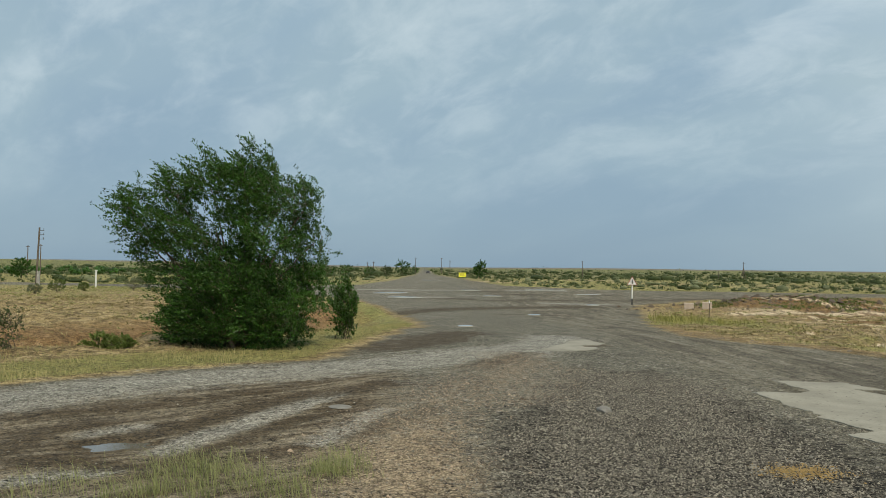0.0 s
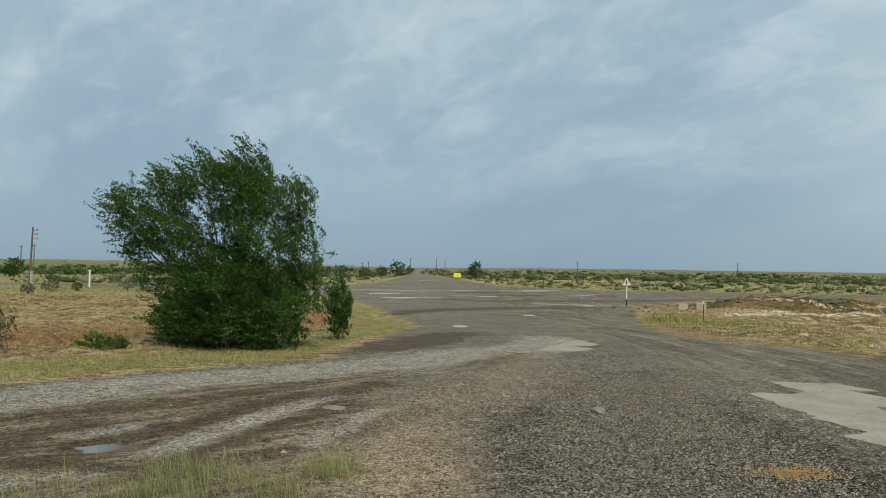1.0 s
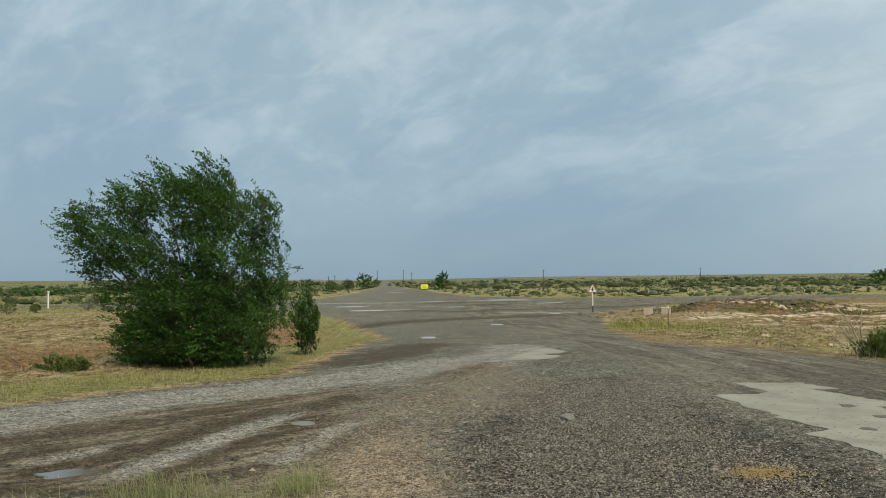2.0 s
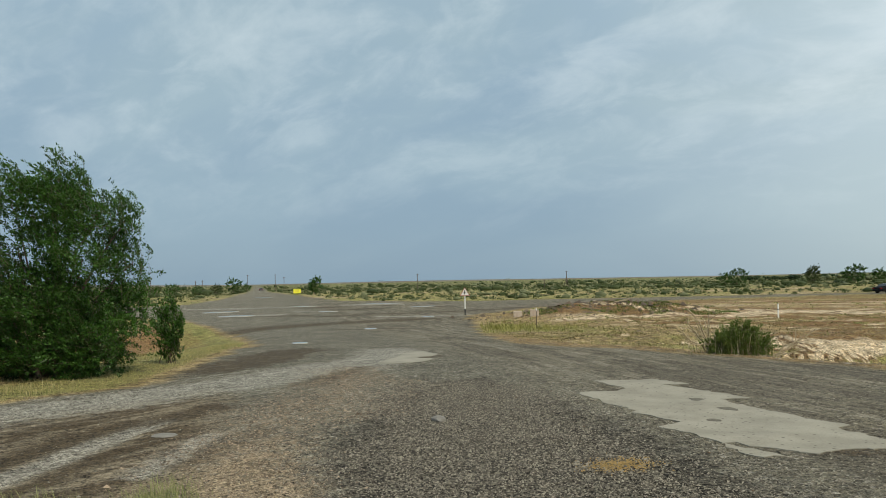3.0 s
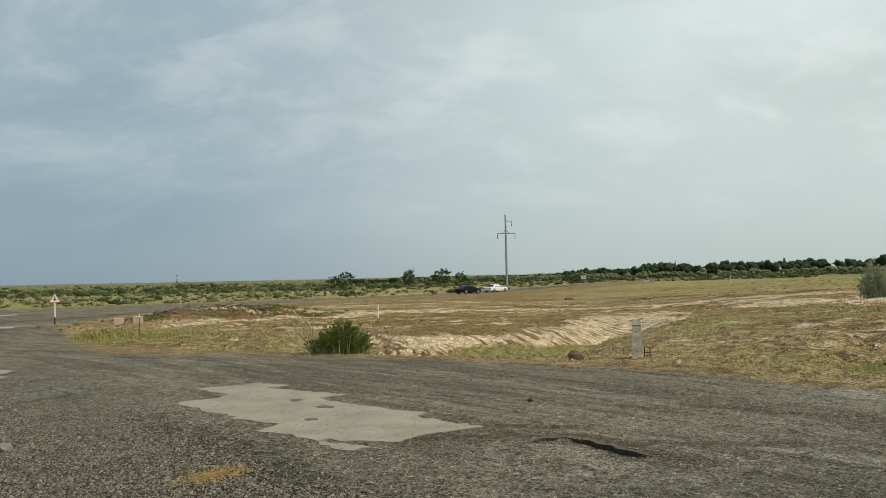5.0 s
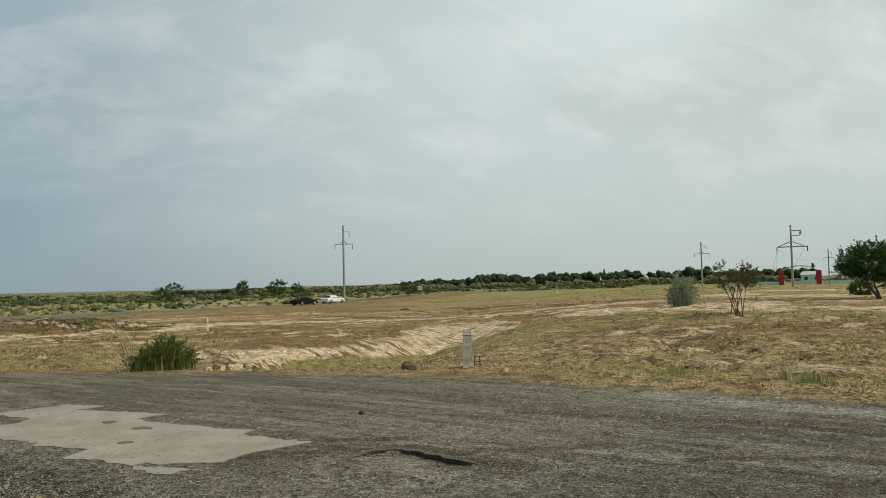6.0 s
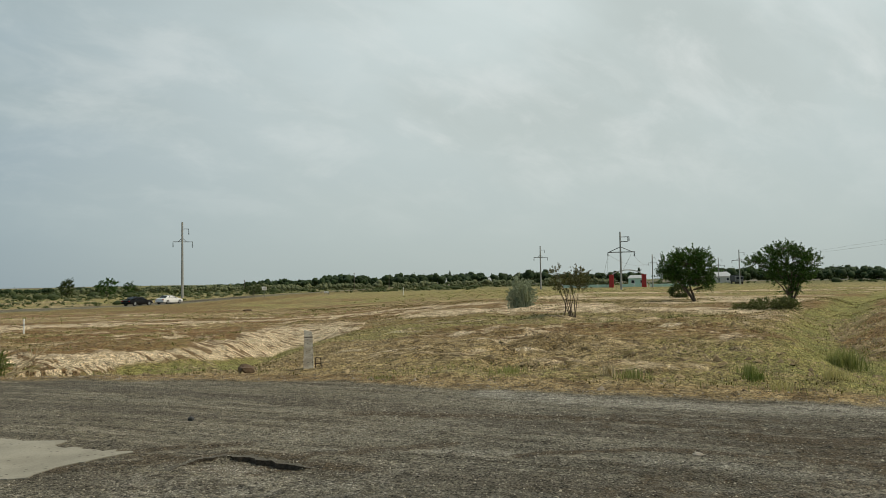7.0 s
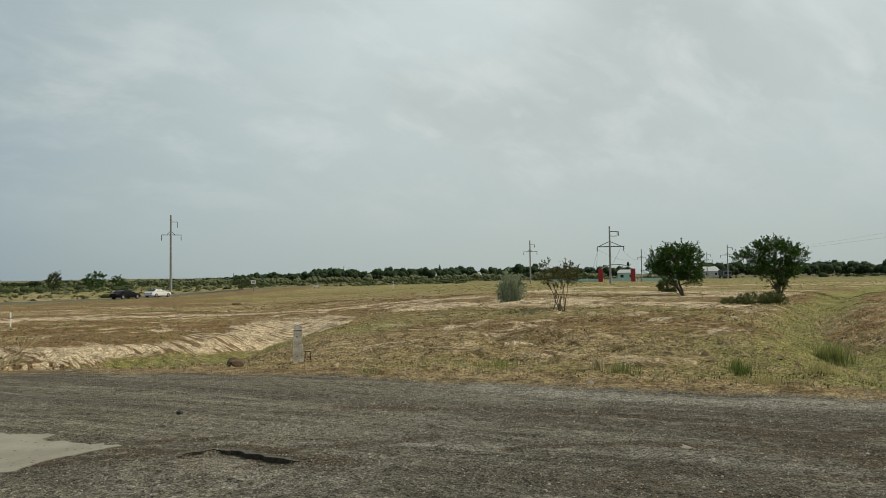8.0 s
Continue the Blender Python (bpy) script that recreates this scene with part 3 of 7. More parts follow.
def pebbles(rng, xyz, size, flat=1.0):
    """Angular stones, squashed and half sunk."""
    n = len(xyz)
    o = np.array([(1, 0, -0.4), (0, 1, -0.4), (-1, 0, -0.4), (0, -1, -0.4), (0.15, 0.1, 1)], float)
    tri = np.array([(0, 1, 4), (1, 2, 4), (2, 3, 4), (3, 0, 4)])
    a = rng.uniform(0, 2 * np.pi, n)
    sc = np.column_stack([rng.uniform(0.7, 1.3, n), rng.uniform(0.6, 1.0, n), rng.uniform(0.35, 0.75, n) * flat]) * np.reshape(size, (-1, 1)) / 2
    v = (o[None] + rng.normal(0, 0.26, (n, 5, 3))) * sc[:, None]
    ca, sa = np.cos(a)[:, None], np.sin(a)[:, None]
    v = np.stack([v[..., 0] * ca - v[..., 1] * sa, v[..., 0] * sa + v[..., 1] * ca, v[..., 2]], -1)
    v = v + np.asarray(xyz)[:, None]
    f = (np.arange(n)[:, None, None] * 5 + tri[None]).reshape(-1, 3)
    return v.reshape(-1, 3), f


def join(*data):
    vs, fs, k = [], [], 0
    for v, f in data:
        vs.append(v)
        fs.append(f + k)
        k += len(v)
    return np.concatenate(vs), np.concatenate(fs)


# ---------------------------------------------------------------- ground and road: one polar sheet
DARK_GRAVEL = [(0.45, 4.2), (0.55, 7.65), (1.39, 10.1), (2.15, 12.34), (3.68, 12.83), (3.94, 9.45), (3.91, 6.52), (3.9, 3.0)]
TAN_DIRT = [(-0.7, 3.5), (-1.11, 6.86), (-0.58, 9.95), (1.5, 16.58), (2.17, 13.05), (1.2, 9.5), (0.5, 7.9), (0.44, 3.5)]


def stroke(x, y, pts, width):
    d, _ = line_dist(x, y, pts)
    return np.exp(-0.6 * (d / width) ** 2)


def polar_grid():
    r = [0.0, 0.6, 1.2, 1.8, 2.4, 3.0]
    while r[-1] < 60:
        r.append(r[-1] * 1.0105 + 0.004)
    while r[-1] < 4500:
        r.append(r[-1] * 1.045)
    a = list(np.arange(-46, 112, 0.36)) + list(np.arange(112, 314, 2.0))
    return np.array(r), np.radians(np.array(a))


def zones(x, y, d, rd):
    tan = 0.92 * np.clip(0.5 + inside(x, y, TAN_DIRT) * 0.75, 0, 1) * (1 - 0.75 * sstep(y, 5.8, 10.0))
    dark = np.clip(0.5 + inside(x, y, DARK_GRAVEL) * 1.1, 0, 1)
    pale = np.maximum.reduce([
        stroke(x, y, [(-2.46, 6.85), (-2.28, 7.44), (-2.0, 8.3), (-1.75, 9.1), (-1.4, 10.0)], 0.20),
        stroke(x, y, [(-9, 6.2), (-5.34, 9.11), (-3.9, 10.9), (-2.4, 12.0), (-0.7, 13.4), (1.2, 16.0)], 0.75),
        stroke(x, y, [(-3.3, 5.75), (-3.0, 5.98), (-2.67, 6.07)], 0.13), 0.8 * stroke(x, y, [(-3.5, 7.5), (-3.1, 7.75)], 0.2),
        0.8 * stroke(x, y, [(-1.15, 7.2), (-0.9, 8.0), (-0.7, 8.9)], 0.18),
        0.4 * stroke(x, y, [(5.2, 5.0), (5.5, 4.0), (6.1, 3.2)], 0.6), 0.35 * stroke(x, y, [(7.5, 5.0), (8.2, 4.0), (9.2, 3.0)], 0.6),
        0.6 * stroke(x, y, [(7.64, 1.2), (7.65, 0.53), (7.62, 0.06), (7.65, -0.7)], 0.2), 0.5 * stroke(x, y, [(6.88, 0.7), (6.95, 0.05), (7.13, -0.7)], 0.16), 0.6 * stroke(x, y, [(6.9, 4.4), (7.3, 3.2), (7.5, 2.4)], 0.12),
        0.75 * stroke(x, y, [(10.9, 4), (10.74, 2.03), (10.8, 0.5), (11.3, -1.15), (11.4, -4)], 0.4),
        stroke(x, y, [(1.6, 15.4), (2.6, 18.2), (3.0, 20)], 0.7), stroke(x, y, [(-4.5, 66), (0, 66)], 0.8), stroke(x, y, [(8, 57), (12, 56)], 0.7),
        stroke(x, y, [(8, 88), (17, 90)], 1.3), stroke(x, y, [(2, 71), (8, 69)], 0.8), stroke(x, y, [(-9, 84), (2, 87)], 1.2)])
    wet_shade = np.maximum.reduce([
        stroke(x, y, [(-3.3, 7.05), (-3.02, 7.32), (-2.69, 7.85), (-2.38, 8.6), (-2.1, 9.4), (-1.5, 10.05), (-0.8, 10.8)], 0.22),
        0.75 * stroke(x, y, [(-5.2, 6.2), (-3.95, 6.75), (-3.95, 7.3), (-3.75, 7.9)], 0.32), 0.7 * stroke(x, y, [(-4.5, 8.2), (-3.98, 8.83), (-3.3, 9.4), (-2.4, 10.0)], 0.28),
        0.8 * stroke(x, y, [(-4.2, 6.3), (-3.2, 6.38), (-2.49, 6.22), (-2.1, 6.7), (-1.75, 7.8), (-1.35, 8.8), (-1.1, 9.4)], 0.17),
        0.45 * stroke(x, y, [(-0.75, 7.5), (-0.5, 8.3), (-0.1, 9.1)], 0.22), 0.6 * stroke(x, y, [(8.7, -0.2), (8.1, -1.0), (7.2, -1.8)], 0.3), 0.46 * stroke(x, y, [(9.8, 1.4), (9.6, 0.2), (8.2, -0.6), (7.0, -0.6), (6.6, 0.6)], 0.95), 0.7 * stroke(x, y, [(0.6, 13.1), (1.75, 15.3)], 0.35),
        stroke(x, y, [(-1.3, 16.3), (-0.2, 19.0), (0.6, 21.0)], 0.75), 1.0 * stroke(x, y, [(-0.8, 16.6), (0.0, 18.0), (0.4, 18.9)], 0.42),
        # the dark line along the pothole's far lip is painted shade
        1.4 * stroke(x, y, [(6.05, 5.38), (6.45, 5.1), (6.6, 4.65), (6.52, 4.25)], 0.07), 0.75 * stroke(x, y, [(5.3, 6.25), (6.05, 5.45)], 0.16), 0.6 * stroke(x, y, [(6.0, 4.4), (5.95, 5.1)], 0.08),
        0.7 * stroke(x, y, [(7.6, 3.2), (7.0, 3.9), (6.6, 4.4)], 0.16),
        1.25 * stroke(x, y, [(9.08, 0.25), (9.05, -0.29), (9.28, -0.75), (9.6, -1.15), (10, -2)], 0.17), 1.2 * stroke(x, y, [(7.44, 2.34), (7.77, 1.87), (8.1, 1.38), (8.2, 0.84), (8.17, 0.2), (8.3, -0.9)], 0.07),
        0.8 * stroke(x, y, [(8.84, 5.16), (9.19, 3.7), (9.46, 2.32), (9.5, 1.2)], 0.14), 0.9 * stroke(x, y, [(5.3, 6.3), (6.11, 6.16), (6.55, 5.82), (6.9, 5.2)], 0.10), 0.85 * stroke(x, y, [(5.95, 5.95), (6.1, 5.6), (5.98, 5.25)], 0.10), 0.8 * stroke(x, y, [(6.3, 4.5), (6.33, 4.0), (6.4, 3.5)], 0.11), stroke(x, y, [(3.2, 17.15), (3.55, 17.3), (3.8, 17.5)], 0.2),
        stroke(x, y, [(-3.2, 44), (3, 49), (10, 52)], 1.5) * 0.9,
        stroke(x, y, [(4, 60), (15, 64), (30, 72)], 1.2) * 0.9,
        stroke(x, y, [(-7, 61), (2, 62.5)], 0.8), stroke(x, y, [(4, 73), (18, 77)], 0.9), stroke(x, y, [(3.2, 40.8), (6.8, 40.2)], 0.45), stroke(x, y, [(1, 80), (12, 84)], 1.0)])
    rr, _ = line_dist(x, y, DITCH_R)
    gd, gs = line_dist(x, y, GULLY)
    f = inside(x, y, FIELD)
    v = inside(x, y, VERGE)
    north = y - 17.2 - 0.12 * (x - 19.5) > -0.3
    foot = gd - 2.3 + 1.7 * sstep(gs, 0.36, 0.68) + 1.2 * sstep(gs, 0.62, 0.70)
    wide = 0.55 + 1.8 * sstep(gs, 0.48, 0.60) + 0.9 * sstep(gs, 0.62, 0.70) + 0.55 * fbm(x, y * 0.5, 1.3, 64, 3)
    sand = north * sstep(foot, -0.2, 0.2) * (1 - sstep(foot, wide, wide + 0.35)) * (1 - 0.8 * sstep(gs, 0.85, 1.0))
    al, dp = (x - y) * 0.7, (x + y) * 0.7
    strips = sstep(fbm(al * 0.2, dp, 3.6, 61, 4), 0.08, 0.26) * sstep(f, 5, 10) * (1 - sstep(d, 62, 85)) * sstep(y, 18, 26) * sstep(d, 30, 38)
    strips = np.maximum(strips, sstep(fbm(x * 0.5, y * 0.3, 4.5, 63, 4), 0.0, 0.3) * sstep(x, 34, 44) * (y < 26) * (f > 6) * (1 - sstep(d, 130, 170)) * (rr > 3))
    bare = sstep(fbm(x * 0.8, y * 1.3, 1.7, 66, 4), 0.52, 0.72) * sstep(f, 2, 4) * (1 - sstep(d, 40, 80)) * 0.55
    sand = np.maximum.reduce([sand, strips, bare, 0.55 * stroke(x, y, [(31, 1.2), (36, 1.0), (42, 0.2)], 0.6), 0.5 * sstep(fbm(x * 1.4, y * 0.7, 2.0, 67, 4), 0.36, 0.6) * (f > 2.5) * (y < 14) * (1 - sstep(d, 45, 60)), 0.8 * stroke(x, y, [(18, 45.5), (30, 45.5), (44, 49)], 1.0) * (f > 0),
        0.5 * sstep(fbm(np.arctan2(x, y) * 5, np.log(d + 1) * 16, 1.0, 68, 4), 0.18, 0.45) * sstep(d, 95, 120) * (f < 0) * (1 - sstep(d, 300, 600)), 0.0 * d])
    brow = np.clip(0.5 + 1.1 * inside(x, y, CAP) + 0.35 * fbm(x, y, 0.9, 65, 3), 0, 1)
    sand = np.maximum(sand * (1 - 0.95 * brow), np.clip(0.5 + 1.2 * inside(x, y, APRON) + 0.4 * fbm(x, y, 0.8, 62, 3), 0, 1))
    ld, _ = line_dist(x, y, DITCH_L)
    spur = np.clip(stroke(x, y, SPUR, 0.9) * (0.75 + 0.6 * fbm(x, y, 0.9, 29, 3)), 0, 1)
    brown = np.maximum.reduce([
        1.1 * brow,
        0.8 * np.exp(-((ld - 2.5) / 4.0) ** 2) * (v > 1.5),
        0.35 * np.exp(-(((x - 20) / 6) ** 2 + ((y - 9) / 6) ** 2)) * (f > 0),
        0.95 * sstep(fbm(al * 0.22, dp, 4.5, 71, 4), 0.02, 0.25) * sstep(f, 5, 12) * (1 - sstep(d, 100, 160)),
        1.15 * stroke(x, y, [(17, 22), (20.8, 21.8), (23.4, 21.9), (26, 25)], 1.6) * (f > 0),
        1.15 * spur, 0.55 * stroke(x, y, [(29, -2.9), (34, -3.6), (41, -5)], 1.0), 0.4 * stroke(x, y, [(18.5, 0.1), (22, 0.5), (27, 0.7), (33, 0.8), (40, 0.3)], 0.55),
        1.2 * np.exp(-(((x - 24) / 9) ** 2 + ((y - 51) / 3.5) ** 2)),
        0.95 * np.exp(-((f - 4) / 5.0) ** 2) * (x > 30) * (y > 45) * (f > -0.3),
        np.where(y > 6, 0.5, 0.35) * sstep(f, -0.3, 0.1) * (1 - sstep(f, 0.9, 1.7)) * (d < 40)])
    patchy = 0.5 + 0.5 * fbm(x, y, 6, 81, 4)
    grass = np.maximum.reduce([
        sstep(v, 0.0, 0.8) * (1 - sstep(v, 2.4, 3.4)) * (0.65 + 0.3 * patchy),
        0.42 * sstep(v, 3, 9) * patchy,
        1.0 * np.exp(-(rr / (1.9 + 1.0 * (x < 22))) ** 4) * (f > 0.9),
        np.where(north, 1 - sstep(foot, -0.3, 0.2), np.exp(-(gd / 4.2) ** 2)) * (1 - sstep(gs, 0.55, 0.66)) * (f > 0.9) * (1 - sstep(x, 22, 26)),
        sstep(d, 48, 95) * (0.45 + 0.5 * patchy) * np.where(f > 0, 0.8, 1.0),
        0.9 * sstep(d, 100, 150) * (0.55 + 0.45 * patchy) * (f < 0), 1.6 * sstep(d, 600, 1200),
        0.8 * np.exp(-(((x - 11) / 5) ** 2 + ((y - 33) / 8) ** 2)) * (f > 0),
        0.75 * sstep(f, 0.9, 1.6) * (1 - sstep(f, 2.6, 4)) * patchy,
        0.78 * sstep(f, 1, 3) * patchy * (y < 24) * (1 - sstep(d, 45, 70))])
    grass = grass * (1 - 0.9 * sand) * (1 - 0.35 * np.clip(brown, 0, 1))
    grass = np.maximum(grass, np.exp(-(rr / (1.5 + 1.1 * (1 - sstep(x, 15, 24)))) ** 4) * (f > 1.2) * (0.75 + 0.25 * patchy)) * (1 - 0.9 * spur)
    road = np.clip(0.5 + rd * (1.6 / (1 + 0.02 * d)), 0, 1)
    # streaked bare plain before the highway, the eroded mound and the muddy bend
    scald = sstep(f, 4, 9) * sstep(y - 0.35 * x, 4, 12) * sstep(d, 27, 36) * (1 - sstep(d, 78, 100)) * sstep(foot, wide.max(), wide.max() + 3)
    scald = scald * (0.55 + 0.45 * sstep(fbm(x, y, 14, 69, 3), -0.3, 0.3))
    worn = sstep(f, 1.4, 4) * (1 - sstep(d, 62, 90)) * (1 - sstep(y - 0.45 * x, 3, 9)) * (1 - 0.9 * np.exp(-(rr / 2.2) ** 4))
    mud = sstep(-x, -0.4, 1.6) * sstep(rd, 0.6, 2.0) * (1 - sstep(y, 12, 18))
    extra = np.column_stack([scald, worn, mud, 0.9 * sstep(d, 130, 300) * (0.6 + 0.4 * patchy)])
    grass = grass * (1 - 0.75 * scald)
    return np.column_stack([tan, dark, pale, wet_shade]), np.column_stack([sand, brown, grass, road]), extra


def make_ground():
    r, a = polar_grid()
    nr, na = len(r), len(a)
    R, A = np.meshgrid(r, a, indexing="ij")
    x, y = (R * np.sin(A)).ravel(), (R * np.cos(A)).ravel()
    d = R.ravel()
    z = ground_z(x, y)
    rd = road_depth(x, y)
    za, zb, zc = zones(x, y, d, rd)
    i, j = np.meshgrid(np.arange(nr - 1), np.arange(na), indexing="ij")
    k = (j + 1) % na
    quads = np.stack([i * na + j, (i + 1) * na + j, (i + 1) * na + k, i * na + k], -1).reshape(-1, 4)[:, ::-1]
    on = (rd[quads] > 0).all(1) & (d[quads].max(1) < 2000)
    deep = np.ones(len(x), bool)
    deep[np.unique(quads[~on])] = False
    deep &= rd > 0
    zg = z - deep * (0.05 + 0.003 * d)

    def sheet(name, zz, faces):
        used, inv = np.unique(faces, return_inverse=True)
        me = mesh_from(name, np.column_stack([x, y, zz])[used], inv.reshape(faces.shape), GROUND, True)
        for key, val in (("zone_a", za), ("zone_b", zb), ("zone_c", zc)):
            at = me.attributes.new(key, "FLOAT_COLOR", "POINT")
            at.data.foreach_set("color", val[used].astype(np.float32).ravel())
        return new(name, me)
    tagged(sheet("ground", zg, quads), "dry steppe ground with sparse grass and bare sandy soil", "ground", kind="structure")
    tagged(sheet("road", z, quads[on]), "broken grey asphalt and gravel road junction with mud", "road", kind="structure")


make_ground()


def scatter(rng, n, x0, x1, y0, y1, keep):
    """Up to n points in a rectangle where keep(x, y) is higher than chance."""
    p = np.column_stack([rng.uniform(x0, x1, n), rng.uniform(y0, y1, n)])
    return p[keep(p[:, 0], p[:, 1]) > rng.random(n)]


# worn pale surfacing patch, a slab just proud of the road
def road_patch(name, outline, label, material):
    cx, cy = np.mean([p[0] for p in outline]), np.mean([p[1] for p in outline])
    rng = np.random.default_rng(7)
    pts = []
    for (ax, ay), (bx, by) in zip(outline, outline[1:] + outline[:1]):
        n = max(2, int(math.hypot(bx - ax, by - ay) / 0.09))
        for q in range(n):
            u = q / n
            pts.append((ax + (bx - ax) * u + rng.normal(0, 0.03), ay + (by - ay) * u + rng.normal(0, 0.03)))
    bm = bmesh.new()
    top = [bm.verts.new((px, py, 0)) for px, py in pts]
    f = bm.faces.new(top)
    bmesh.ops.triangulate(bm, faces=[f])
    for _ in range(3):
        long_edges = [e for e in bm.edges if e.calc_length() > 0.35]
        if long_edges:
            bmesh.ops.subdivide_edges(bm, edges=long_edges, cuts=1)
            bmesh.ops.triangulate(bm, faces=list(bm.faces))
    bm.normal_update()
    if sum(q.normal.z for q in bm.faces) < 0:
        bmesh.ops.reverse_faces(bm, faces=list(bm.faces))
    r = bmesh.ops.extrude_edge_only(bm, edges=[e for e in bm.edges if e.is_boundary])
    low = [v for v in r["geom"] if isinstance(v, bmesh.types.BMVert)]
    low_set = set(low)
    for v in bm.verts:
        v.co.z = gz(v.co.x, v.co.y) + (-0.03 if v in low_set else 0.009)
    me = bpy.data.meshes.new(name)
    bm.to_mesh(me)
    bm.free()
    me.materials.append(material)
    return tagged(new(name, me), label, "road patch", kind="structure")


road_patch("road_patch", [(5.2, 11.75), (6.26, 11.63), (6.49, 10.88), (6.03, 10.85), (6.24, 10.21), (6.49, 9.34), (6.03, 9.28), (6.11, 8.08), (6.29, 7.23), (6.04, 7.17), (6.14, 6.08),
                          (5.39, 6.29), (5.03, 6.19), (4.68, 6.64), (4.42, 6.95), (4.43, 7.39), (4.28, 7.81), (4.62, 7.97), (4.51, 8.88), (4.35, 10.43), (5.16, 10.56), (5.29, 10.72)],
           "pale worn surfacing patch with ragged edges", PATCH)
road_patch("road_patch", [(4.47, 6.80), (4.62, 6.55), (4.71, 6.25), (4.51, 6.21), (4.45, 6.49)], "narrow crumbled strip beside the worn patch", PATCH)
road_patch("road_patch", [(2.15, 15.98), (2.68, 17.17), (3.28, 19.0), (3.72, 19.4), (3.95, 18.11), (3.6, 17.5), (3.2, 17.3), (3.25, 16.95), (3.5, 16.9), (3.43, 16.4), (2.98, 15.95), (2.42, 15.79)],
           "pale broken surfacing patch at the junction", PATCH)


# ---------------------------------------------------------------- trees and bushes
def lobes_points(rng, lobes, n, shell=0.55):
    """Points in a union of ellipsoids, more of them near the skin."""
    vol = np.array([rx * ry * rz for *_, rx, ry, rz in lobes]) ** 0.75
    pick = rng.choice(len(lobes), n, p=vol / vol.sum())
    d = rng.normal(size=(n, 3))
    d /= np.linalg.norm(d, axis=1, keepdims=True)
    rad = rng.random(n) ** (1 / 3) * (1 - shell) + shell * rng.uniform(0.75, 1.0, n)
    lob = np.array(lobes)
    return lob[pick, :3] + d * rad[:, None] * lob[pick, 3:], d


